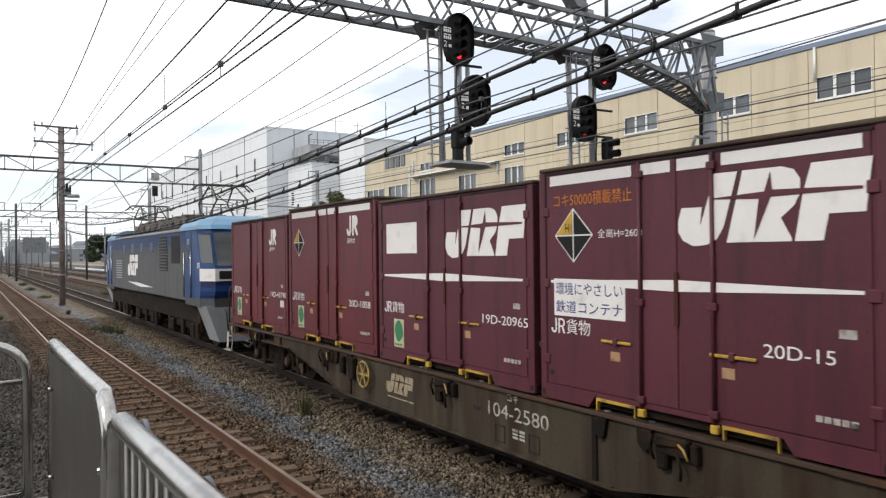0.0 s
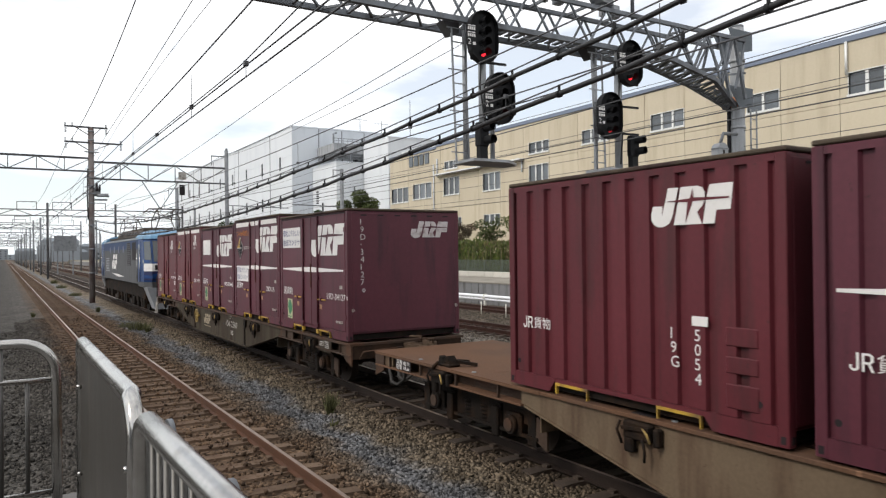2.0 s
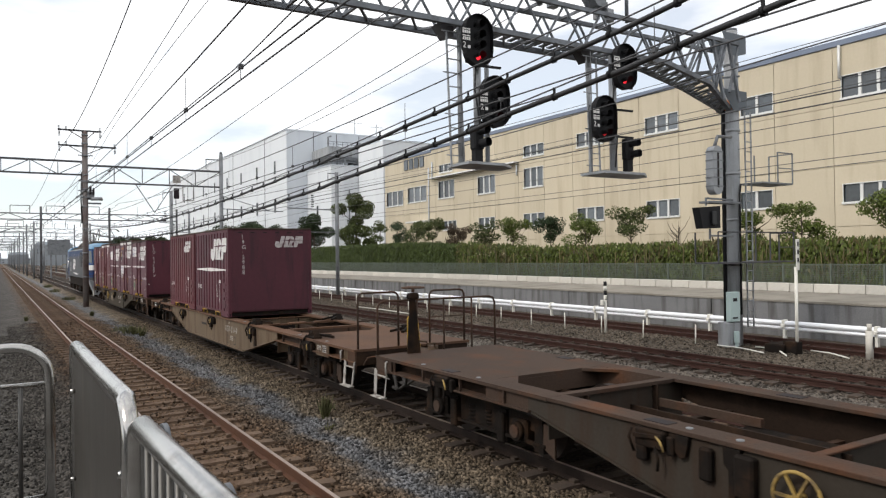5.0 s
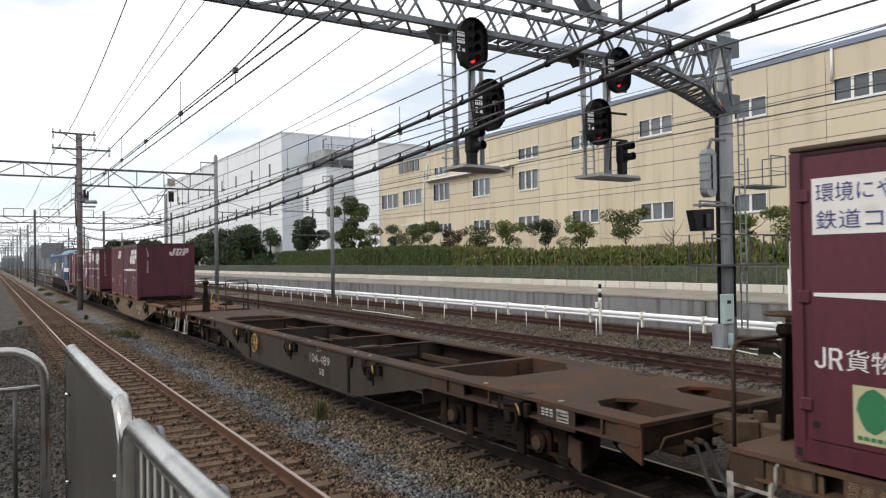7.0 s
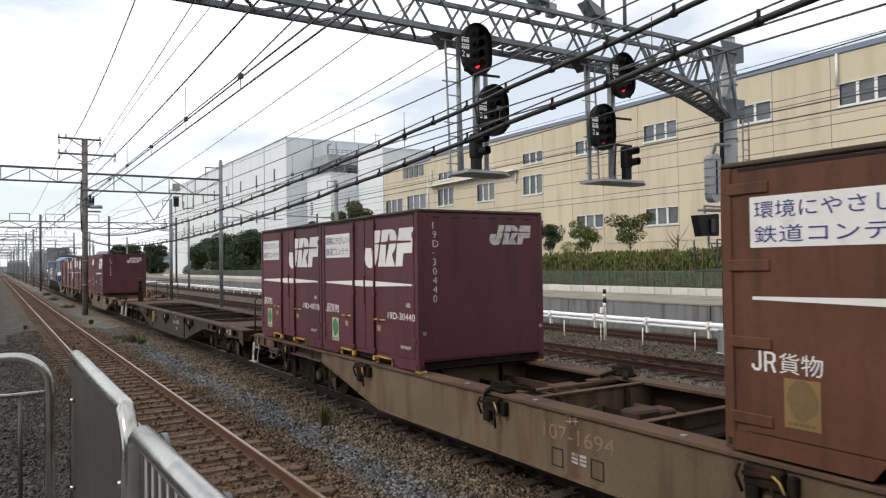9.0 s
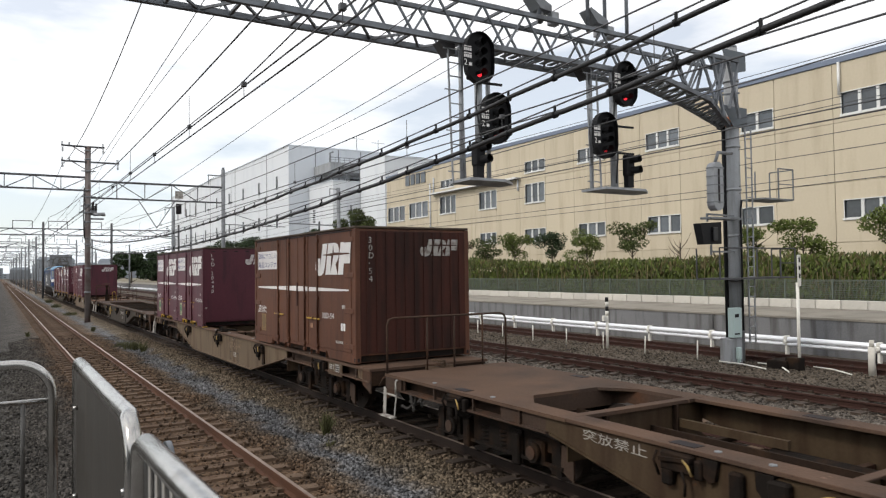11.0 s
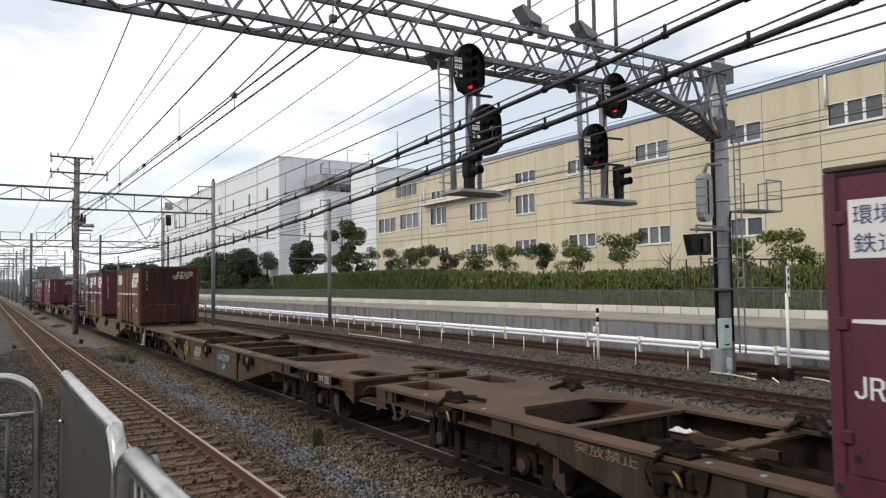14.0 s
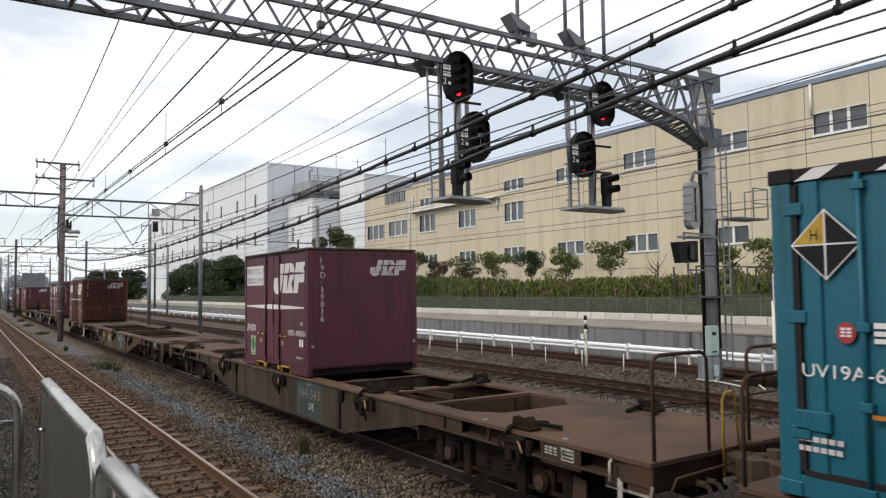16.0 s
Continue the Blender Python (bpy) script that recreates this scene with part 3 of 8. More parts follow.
def near_bed(rng, n):
    y = 2.5 + 36 * rng.uniform(0, 1, n) ** 1.7
    x = rng.uniform(0.4, 6.3, n)
    z = np.interp(x, *PROFILE) + rng.uniform(-0.005, 0.022, n)
    on_sleeper = (np.abs(x - XA) < 1.05) & (np.abs((y / 0.6) % 1.0 - 0.5) > 0.28)
    rail = np.minimum(np.abs(np.abs(x - XA) - GAUGE / 2), np.abs(np.abs(x - XB) - GAUGE / 2)) < 0.09
    keep = ~rail & (~on_sleeper | (rng.uniform(0, 1, n) < 0.09))
    z = np.where(on_sleeper, z + 0.04, z)
    return np.stack([x, y, z], -1)[keep]


def far_bed(rng, n):
    x, y = rng.uniform(9.5, 19.3, n), rng.uniform(4, 48, n)
    z = np.interp(x, *PROFILE) + rng.uniform(-0.01, 0.02, n)
    rail = np.minimum(np.abs(np.abs(x - XC) - GAUGE / 2), np.abs(np.abs(x - XD) - GAUGE / 2)) < 0.09
    return np.stack([x, y, z], -1)[~rail]


stones("ballast_stones", 118000, near_bed, 11, 0.011, 0.029)
def yard_bed(rng, n):
    y, x = 5.8 + 28 * rng.uniform(0, 1, n) ** 1.6, rng.uniform(-6, 0.45, n)
    return np.stack([x, y, np.interp(x, *PROFILE) + rng.uniform(-0.005, 0.022, n)], -1)


stones("ballast_stones", 26000, yard_bed, 13, 0.013, 0.032)
stones("ballast_stones", 42000, far_bed, 12, 0.014, 0.036)


def rail_shape(y0, y1):
    h = [(-0.062, -0.152), (0.062, -0.152), (0.062, -0.140), (0.010, -0.122), (0.010, -0.048), (0.0325, -0.038), (0.0325, -0.006), (0.026, 0.0),
         (-0.026, 0.0), (-0.0325, -0.006), (-0.0325, -0.038), (-0.010, -0.048), (-0.010, -0.122), (-0.062, -0.140)]
    s = Shape()
    ys = [y0, 0, 20, 60, 150, y1]
    n = len(h)
    s.add([(x, y, z) for y in ys for x, z in h], [(j * n + i, j * n + (i + 1) % n, (j + 1) * n + (i + 1) % n, (j + 1) * n + i) for j in range(len(ys) - 1) for i in range(n)])
    return s


SIDE_MESH = rail_shape(-25, 500).mesh("rail", RAIL_SIDE)
SIDE_MESH.materials.append(RAIL_TOP)
for p in SIDE_MESH.polygons:
    if abs(p.normal.z) > 0.9 and p.center.z > -0.001:
        p.material_index = 1


def sleeper_shape():
    s = Shape()
    prof = [(-1.0, -0.15), (-0.75, -0.14), (-0.35, -0.16), (0.35, -0.16), (0.75, -0.14), (1.0, -0.15)]
    vs, fs = [], []
    for x, z in prof:
        vs += [(x, -0.13, -0.34), (x, -0.10, z), (x, 0.10, z), (x, 0.13, -0.34)]
    for i in range(len(prof) - 1):
        a = i * 4
        fs += [(a + k, a + k + 1, a + k + 5, a + k + 4) for k in range(3)]
    fs += [(3, 2, 1, 0), (20, 21, 22, 23)]
    s.add(vs, fs)
    for sx in (-GAUGE / 2, GAUGE / 2):
        for k in (-0.1, 0.1):
            s.box(sx + k - 0.035, sx + k + 0.035, -0.05, 0.05, -0.15, -0.105)
    return s


SLEEPER_MESH = sleeper_shape().mesh("sleeper", SLEEPER)


RUSTY_MESH = rail_shape(-25, 500).mesh("rail", RAIL_DARK)
WORN_MESH = SIDE_MESH.copy()
WORN_MESH.materials[0] = RAIL_NEAR_BLACK
DARK_SLEEPER_MESH = sleeper_shape().mesh("sleeper", SLEEPER_DARK)


def make_track(name, xc, label, y0=-4.0, y1=170.0):
    t = thing(name, label, "railway track", kind="structure", at=(xc, 0, 0))
    for sx in (-GAUGE / 2, GAUGE / 2):
        part("rail", SIDE_MESH if xc < 4 else WORN_MESH if xc < 8 else RUSTY_MESH, None, t, at=(sx, 0, 0))
    if y1 > y0:
        for i in range(int((y1 - y0) / 0.6)):
            o = part("sleeper", DARK_SLEEPER_MESH if xc > XA + 1 else SLEEPER_MESH, None, t, at=(0, y0 + i * 0.6, 0))
    rest = Shape()
    y = y1 if y1 > y0 else 0
    for i in range(260):
        rest.box(-1.0, 1.0, y - 0.12, y + 0.12, -0.3, -0.15)
        y += 0.6 if i < 200 else 1.2
    r = part("far_sleepers", rest, SLEEPER, t)
    r["kind"] = "stuff"


make_track("track_1", XA, "empty railway track with rusty rails on concrete sleepers")
make_track("track_2", XB, "railway track carrying the freight train")
make_track("track_3", XC, "railway track beyond the train", -4, -5)
make_track("track_4", XD, "rust-brown siding track on stone ballast", 0, 75)
make_track("track_5", XE, "rusty siding track beside the concrete wall", 0, 75)


# ---- low retaining wall, apron, kerb blocks, fence ----
def make_wall():
    s = Shape()
    y = -30.0
    while y < 330:
        s.box(23.0, 23.35, y, y + 7.96, -0.4, 0.92, 0.015)
        y += 8.0
    w = part("wall_low", s, CONCRETE)
    tagged(w, "low weathered grey concrete retaining wall beside the siding", "wall", kind="structure")
    s = Shape()
    s.add([(23.35, -30, 0.93), (27.25, -30, 1.04), (27.25, 330, 1.04), (23.35, 330, 0.93), (23.35, -30, -0.4), (27.25, -30, -0.4), (27.25, 330, -0.4), (23.35, 330, -0.4)],
          [(0, 1, 2, 3), (4, 7, 6, 5), (0, 4, 5, 1), (2, 6, 7, 3)])
    s.box(22.97, 23.4, -30, 330, 0.92, 1.0, 0.01)
    a = part("pavement_apron", s, CONC_TOP)
    tagged(a, "dusty pale concrete apron above the retaining wall", "pavement", kind="structure")
    s = Shape()
    s.box(27.45, 120, -40, 400, -0.4, 1.05)
    tagged(part("ground_factory", s, SOIL), "dry soil and grass strip before the factory", "ground", kind="structure")


make_wall()


def make_kerb():
    k = thing("kerb_blocks", "row of pale concrete kerb blocks under the fence", "kerb", kind="structure", at=(27.35, 0, 1.04))
    me = Shape().box(-0.12, 0.12, -0.488, 0.488, 0, 0.34, 0.015).mesh("block", BLOCK)
    for i in range(150):
        part("block", me, None, k, at=(random.uniform(-0.006, 0.006), -4 + i * 1.0, random.uniform(-0.01, 0.005)))


make_kerb()


def make_fence():
    f = thing("wire_fence", "weathered grey-green wire mesh fence on concrete kerb blocks", "fence", at=(27.6, 0, 1.05))
    post = Shape().box(-0.03, 0.03, -0.03, 0.03, 0, 1.12).mesh("post", FENCE_GREEN)
    mesh = Shape()
    for k in range(12):
        mesh.bar((0, 0, 0.1 + k * 0.085), (0, 2.0, 0.1 + k * 0.085), 0.013)
    for k in range(40):
        mesh.bar((0.005, k * 0.05, 0.08), (0.005, k * 0.05, 1.08), 0.011)
    mesh.bar((0, 0, 1.09), (0, 2.0, 1.09), 0.03)
    mm = mesh.mesh("mesh_panel", FENCE_GREEN)
    for i in range(62):
        part("post", post, None, f, at=(0, i * 2.0, 0))
        part("mesh_panel", mm, None, f, at=(0, i * 2.0, 0))


make_fence()


def make_pipes():
    for z, r in ((0.33, 0.09), (0.175, 0.06)):
        s = Shape().tube([(21.8, y, z) for y in (-10, 20, 60, 120, 200)], r, 12)
        p = part("conduit_pipe", s, PIPE)
        tagged(p, "long glossy white conduit pipe on low brackets", "pipe", "white conduit pipes")
    for i in range(34):
        y = 5.5 + i * 2.9
        s = Shape().box(21.68, 21.92, y - 0.05, y + 0.05, 0.24, 0.45, 0.02).box(21.74, 21.86, y - 0.04, y + 0.04, -0.3, 0.24)
        s.box(21.64, 21.72, y - 0.06, y + 0.06, 0.2, 0.32, 0.02)
        tagged(part("pipe_clamp", s, STAKE), "white clamp bracket holding the conduit pipe", "pipe clamp", "pipe clamps")


make_pipes()


def make_stakes():
    for i in range(20):
        y = 14.6 + i * 2.03 + random.uniform(-0.15, 0.15)
        s = Shape().tube([(0, 0, 0), (random.uniform(-0.02, 0.02), random.uniform(-0.02, 0.02), 0.62)], 0.022, 6)
        o = part("marker_stake", s, STAKE, at=(18.1 + random.uniform(-0.08, 0.08), y, -0.14))
        tagged(o, "thin white plastic marker stake in the ballast", "stake", "marker stakes")


make_stakes()


# ---- hedge and trees ----
def leaf_cloud(s, centre, radius, count, size, rng, squash=(1, 1, 1), hollow=0.3):
    """Small leaf blades scattered through a rough ellipsoid."""
    d = rng.normal(size=(count, 3))
    d /= np.linalg.norm(d, axis=1)[:, None]
    rr = radius * (hollow + (1 - hollow) * rng.uniform(0, 1, count) ** 0.5)
    p = np.array(centre) + d * rr[:, None] * np.array(squash)
    for q in p:
        a, b = Vector(rng.normal(size=3)).normalized(), Vector(rng.normal(size=3)).normalized()
        b = (b - a * a.dot(b)).normalized()
        k, w = size * rng.uniform(0.6, 1.4), size * rng.uniform(0.35, 0.7)
        q = Vector(q)
        s.add([q - a * k, q + b * w, q + a * k, q - b * w], [(0, 1, 2, 3)])


def make_hedge():
    rng = np.random.default_rng(5)
    for k in range(14):
        y0, ln = 6 + k * 5.6, 5.55
        wild = y0 < 42
        g = thing("hedge", "unclipped green hedge with dry brown twigs" if wild else "clipped dense green conifer hedge behind the fence", "hedge", "hedges")
        s, dry = Shape(), Shape()
        n = int(4200 if y0 < 60 else 2200)
        for i in range(n):
            face = rng.uniform()
            y = y0 + rng.uniform(0, ln)
            rim = 2.92 + 0.76 * min(1.0, max(0.0, (y - 36.0) / 15.0)) + (0.28 * noise.noise((y * 0.9, 1.0, 0)) + 0.22 * noise.noise((y * 3.1, 5.0, 0)) if wild else 0.03 * math.sin(y * 2.3))
            z = 1.1 + rng.uniform(0, 1) * (rim - 1.15)
            x = 28.9 + rng.uniform(0, 0.35) if face < 0.7 else 28.9 + rng.uniform(0, 1.3)
            if face >= 0.7:
                z = rim + rng.uniform(-0.25, 0.22 if wild else 0.06)
            a = Vector((rng.normal() * 0.3, rng.normal() * 0.35, 1)).normalized()
            b = Vector((rng.normal() * 0.4, 1, rng.normal() * 0.3)).normalized()
            q, h, w = Vector((x, y, z)), rng.uniform(0.06, 0.17), rng.uniform(0.03, 0.07)
            brown = wild and noise.noise((y * 0.6, z * 0.8, 3.0)) + 0.5 * rng.normal() > 0.42
            (dry if brown else s).add([q - a * h, q + b * w, q + a * h * 1.2, q - b * w], [(0, 1, 2, 3)])
        if wild:
            for i in range(12):
                y = y0 + rng.uniform(0, ln)
                dry.tube([(28.85, y, 1.05), (28.85 + rng.normal() * 0.05, y + rng.normal() * 0.12, rng.uniform(2.2, 3.1))], 0.022, 5)
        part("core", Shape().box(29.2, 30.1, y0, y0 + ln, 1.05, 2.6 if wild else 3.45), HEDGE if wild else HEDGE_CLIPPED, g)
        part("foliage", s, HEDGE if wild else HEDGE_CLIPPED, g)
        if dry.v:
            part("dry_foliage", dry, HEDGE_DRY, g, "dry brown foliage")


make_hedge()


def make_tree(name, x, y, top, mat, label, rng, spread=1.0, trunk=0.09, leaves=900, bare=False, base=1.05, low=0.35, leaf=None):
    h = top - base
    t = thing(name, label, "tree", "trees before the factory", at=(x, y, base))
    s = Shape()
    lean = rng.uniform(-0.15, 0.15)
    s.tube([(0, 0, 0), (lean * 0.3, 0, h * 0.35), (lean, 0, h * 0.8)], trunk, 7, r2=trunk * 0.35)
    tips = []
    for k in range(9 if not bare else 16):
        a, z0 = rng.uniform(0, 6.28), h * rng.uniform(low, 0.75)
        ln = spread * rng.uniform(0.55, 1.1)
        tip = (math.cos(a) * ln, math.sin(a) * ln, min(h * 0.97, z0 + h * rng.uniform(0.12, 0.3)))
        s.tube([(lean * 0.5, 0, z0), ((tip[0]) * 0.6, tip[1] * 0.6, z0 + (tip[2] - z0) * 0.45), tip], trunk * 0.35, 5, r2=trunk * 0.1)
        tips.append(tip)
    part("trunk", s, BARK, t)
    if bare:
        return t
    c = Shape()
    for tip in tips + [(lean, 0, h * 0.88), (lean * 0.5, 0.1, h * 0.68)]:
        leaf_cloud(c, tip, spread * rng.uniform(0.42, 0.66), int(leaves / 11), leaf or (0.07 if h < 5.2 else 0.12), rng, (1, 1, 0.72))
    part("crown", c, mat, t)
    return t


def make_trees():
    rng = np.random.default_rng(8)
    rows = [(79.4, 8.0, "p"), (67.8, 8.7, "g"), (62.6, 6.0, "g"), (58.8, 6.1, "p"), (55.6, 5.7, "g"), (52.5, 6.0, "g"), (44.6, 5.2, "g"), (41.3, 5.4, "y"), (37.3, 5.0, "p"), (33.9, 5.1, "y"),
            (30.0, 5.35, "g"), (26.7, 4.8, "b"), (21.9, 4.7, "y"), (19.6, 5.05, "y"), (15.6, 5.3, "y"), (49.0, 5.0, "r"), (12.0, 5.2, "g")]
    kinds = {"p": ("pine_tree", LEAF_DARK, "cloud-pruned dark green pine behind the hedge"), "g": ("broadleaf_tree", LEAF, "small bushy green tree behind the hedge"),
             "y": ("broadleaf_tree", LEAF_YELLOW, "small yellow-green tree behind the hedge"), "r": ("broadleaf_tree", LEAF_RED, "small bronze-leaved tree behind the hedge"),
             "b": ("bare_tree", LEAF, "small leafless tree behind the hedge")}
    for y, top, k in rows:
        nm, mat, label = kinds[k]
        big = top > 7
        make_tree(nm, 31.5, y, top, mat, label, rng, 1.6 if big else 0.92, 0.16 if big else 0.07, 7200 if big else 2600, k == "b", low=0.2 if big else 0.35)
    for k in range(8):
        y = 107 + k * 5.0
        make_tree("broadleaf_tree", 33.5, y, 7.6 - 0.1 * k + 0.9 * math.sin(k * 2.3), LEAF_DARK, "large dark green tree by the white building", rng, 2.8, 0.2, 7000, low=0.0, leaf=0.17)
    for k in range(5):
        make_tree("round_bush", 31.2, 92 + k * 3.6, 2.5 + 0.2 * math.sin(k * 2.0), LEAF_DARK, "rounded dark green bush by the white building", rng, 1.1, 0.06, 2600, low=0.0, leaf=0.09)


make_trees()


# ---- cream factory ----
WINDOWS = [
    (18.0, 20.7, 10.5, 11.6), (24.6, 26.6, 10.55, 11.55), (31.2, 33.9, 10.6, 11.65), (37.9, 40.6, 10.65, 11.6), (44.5, 47.0, 10.7, 11.55), (58.0, 60.3, 10.8, 11.5),
    (44.6, 47.0, 8.2, 9.7), (51.1, 53.7, 8.2, 9.7), (57.7, 60.5, 8.3, 9.9), (62.9, 66.7, 8.3, 9.8), (67.8, 71.6, 8.2, 9.7),
    (18.0, 20.7, 5.15, 6.05), (24.7, 26.7, 5.15, 6.1), (31.2, 33.85, 5.05, 6.1), (37.9, 40.6, 5.15, 6.05), (44.5, 47.1, 5.1, 6.0), (51.2, 53.6, 5.1, 6.0),
    (57.4, 59.7, 5.2, 6.0), (11.2, 14.0, 10.4, 11.6), (11.2, 14.0, 5.15, 6.05)]


def window_unit(b, y0, y1, z0, z1, x=37.0):
    w = part("window", Shape().box(x - 0.03, x + 0.12, y0 - 0.045, y0, z0 - 0.04, z1 + 0.045).box(x - 0.03, x + 0.12, y1, y1 + 0.045, z0 - 0.04, z1 + 0.045)
             .box(x - 0.03, x + 0.12, y0, y1, z1, z1 + 0.045).box(x - 0.08, x + 0.12, y0 - 0.08, y1 + 0.08, z0 - 0.12, z0), FRAME_W, b)
    n = 3 if y1 - y0 > 2.2 else 2
    st = (y1 - y0) / n
    for k in range(n):
        if k:
            part("mullion", Shape().box(x + 0.01, x + 0.1, y0 + k * st - 0.08, y0 + k * st + 0.08, z0, z1), FRAME_W, w)
        part("pane", Shape().box(x + 0.09, x + 0.11, y0 + k * st + (0.05 if k else 0), y0 + (k + 1) * st - (0.05 if k < n - 1 else 0), z0, z1), PANE, w)


def make_factory():
    b = thing("factory_building", "cream-clad three-storey factory with rows of small windows", "building")
    part("core", Shape().box(37.14, 70, 4, 72, 1.0, 12.95), JOINT, b)
    cuts_z = [1.05, 3.9, 7.0, 10.1, 13.2]
    ys = [4.55 + 6.65 * 0.5 * k for k in range(22)]
    for i in range(len(ys) - 1):
        for j in range(4):
            ya, yb, za, zb = ys[i] + 0.015, min(ys[i + 1] - 0.015, 72), cuts_z[j] + 0.012, cuts_z[j + 1] - 0.012
            if ya >= 72:
                continue
            holes = [w for w in WINDOWS if w[0] < yb and w[1] > ya and w[2] < zb and w[3] > za]
            us = sorted({ya, yb, *[min(max(w[k], ya), yb) for w in holes for k in (0, 1)]})
            vs = sorted({za, zb, *[min(max(w[k], za), zb) for w in holes for k in (2, 3)]})
            inside = lambda p, q: any(w[0] <= us[p] + 1e-6 and us[p + 1] <= w[1] + 1e-6 and w[2] <= vs[q] + 1e-6 and vs[q + 1] <= w[3] + 1e-6 for w in holes)
            s = Shape().sheet(us, vs, lambda p, q: not inside(p, q), lambda u, v, d: (37.0 + d, u, v), 0.12)
            if s.v:
                part("panel", s, CREAM_WALL, b)
    part("parapet", Shape().box(36.92, 37.3, 4, 61.9, 13.2, 13.5, 0.02), PARAPET, b, "blue-grey metal roof edge")
    part("parapet", Shape().box(36.92, 37.3, 61.9, 72.05, 13.0, 13.3, 0.02), PARAPET, b, "blue-grey metal roof edge")
    for w in WINDOWS:
        window_unit(b, *w)
    part("ledge", Shape().box(36.4, 37.0, 47.6, 61.5, 10.25, 10.4, 0.02), FRAME_W, b, "white projecting canopy ledge")
    part("canopy", Shape().box(36.0, 37.0, 61.6, 65.6, 6.05, 6.2, 0.02), FRAME_W, b)
    for y, z0, z1 in ((62.3, 6.0, 11.5), (61.6, 10.2, 12.0), (47.9, 9.3, 10.25)):
        part("downpipe", Shape().tube([(36.9, y, z0), (36.9, y, z1)], 0.07, 8), GREY_WALL, b)
    part("white_pipe", Shape().tube([(36.85, 20.75, 11.5), (36.85, 20.75, 13.2)], 0.07, 8), FRAME_W, b, "short white vent pipe above a window")
    # rear penthouse with its own window strip
    part("penthouse", Shape().box(39, 60, 61.5, 73, 12.9, 14.2), WHITE_WALL, b)
    for k in range(4):
        part("vent_window", Shape().box(36.9, 37.0, 63.3 + k * 1.1, 64.1 + k * 1.1, 11.75, 12.85), PANE, b)
    for y, z in ((16.2, 16.0), (17.2, 15.2)):
        part("antenna", Shape().tube([(38, y, 13.4), (38, y, z)], 0.025, 5), GALV_DARK, b)


make_factory()


def make_white_building():
    b = thing("white_building", "large white-clad industrial building with slit windows", "building")
    part("wall", Shape().box(37, 52.6, 104, 190, 0.9, 21.8), WHITE_WALL, b)
    # greyer sheet over the side wall: the shade of that side as colour
    part("side_wall", Shape().box(37.05, 52.6, 103.94, 104.0, 0.9, 21.75), GREY_WALL, b, "side wall with its shade put in as pale grey")
    part("coping", Shape().box(36.9, 37.1, 103.9, 190, 21.8, 22.0), GREY_WALL, b)
    part("coping", Shape().box(37.1, 52.6, 103.88, 104.1, 21.76, 21.96), GREY_WALL, b)
    part("annex", Shape().box(40.2, 50.5, 94.7, 103.9, 0.9, 15.6), WHITE_WALL, b)
    part("annex_coping", Shape().box(40.1, 50.5, 94.6, 94.8, 15.6, 15.75).box(40.1, 40.3, 94.8, 103.9, 15.6, 15.75), GREY_WALL, b)
    part("tower", Shape().box(44.4, 62, 86.8, 94.6, 0.9, 18.3), WHITE_WALL, b)
    part("tower_coping", Shape().box(44.3, 62, 86.7, 86.9, 18.3, 18.42), GREY_WALL, b)
    part("tower_vent", Shape().box(48.5, 51.5, 88, 90, 18.3, 18.75, 0.03), GALV_DARK, b)
    for k in range(9):
        y = 109.0 + k * 9.1
        for z0, z1 in ((15.7, 17.75), (9.75, 11.85)) + (((3.0, 5.8),) if k == 0 else ()):
            part("slit_window", Shape().box(36.93, 37.0, y, y + 0.62, z0, z1, 0.01), SLIT, b)
    for k in range(4):
        part("panel_joint", Shape().box(36.965, 37.0, 114.2 + k * 18.3, 114.42 + k * 18.3, 0.9, 21.8), GALV_DARK, b)
        part("panel_joint", Shape().box(36.98, 37.0, 104.1, 190, 4.6 + k * 4.3, 4.66 + k * 4.3), GREY_WALL, b)
    for x in (41.2, 45.0, 48.8):
        part("panel_joint", Shape().box(x, x + 0.14, 103.91, 103.94, 0.9, 21.7), GALV_DARK, b)
    part("annex_door", Shape().box(40.13, 40.2, 99.6, 100.1, 7.6, 10.2), SLIT, b)
    part("annex_pipe", Shape().tube([(42.9, 94.6, 1.0), (42.9, 94.6, 12.2)], 0.12, 8), GALV_DARK, b)
    # open gallery with plant on the annex roof
    part("gallery_parapet", Shape().box(41.0, 48.4, 97.4, 97.6, 17.55, 18.75).box(41.0, 41.2, 97.6, 103.9, 17.55, 18.75), CONCRETE_PALE, b, "grey concrete gallery parapet")
    part("gallery_floor", Shape().box(41.0, 48.4, 97.4, 103.9, 17.35, 17.55), CONCRETE_PALE, b)
    for x in (41.4, 43.6, 45.8, 48.0):
        part("gallery_post", Shape().bar((x, 97.6, 15.6), (x, 97.6, 17.4), 0.16), GALV_DARK, b)
    part("gallery_door", Shape().box(46.9, 50.3, 103.8, 103.93, 15.7, 17.6), SLIT, b)
    rail = Shape().bar((41.0, 97.45, 19.45), (48.4, 97.45, 19.45), 0.07).bar((41.0, 97.45, 19.1), (48.4, 97.45, 19.1), 0.05)
    for k in range(11):
        rail.bar((41.0 + k * 0.74, 97.45, 18.75), (41.0 + k * 0.74, 97.45, 19.45), 0.05)
    part("gallery_railing", rail, GALV_DARK, b)
    rail = Shape().bar((40.5, 95.0, 16.6), (50.2, 95.0, 16.6), 0.06).bar((40.5, 95.0, 16.2), (50.2, 95.0, 16.2), 0.05)
    for k in range(13):
        rail.bar((40.5 + k * 0.8, 95.0, 15.7), (40.5 + k * 0.8, 95.0, 16.6), 0.05)
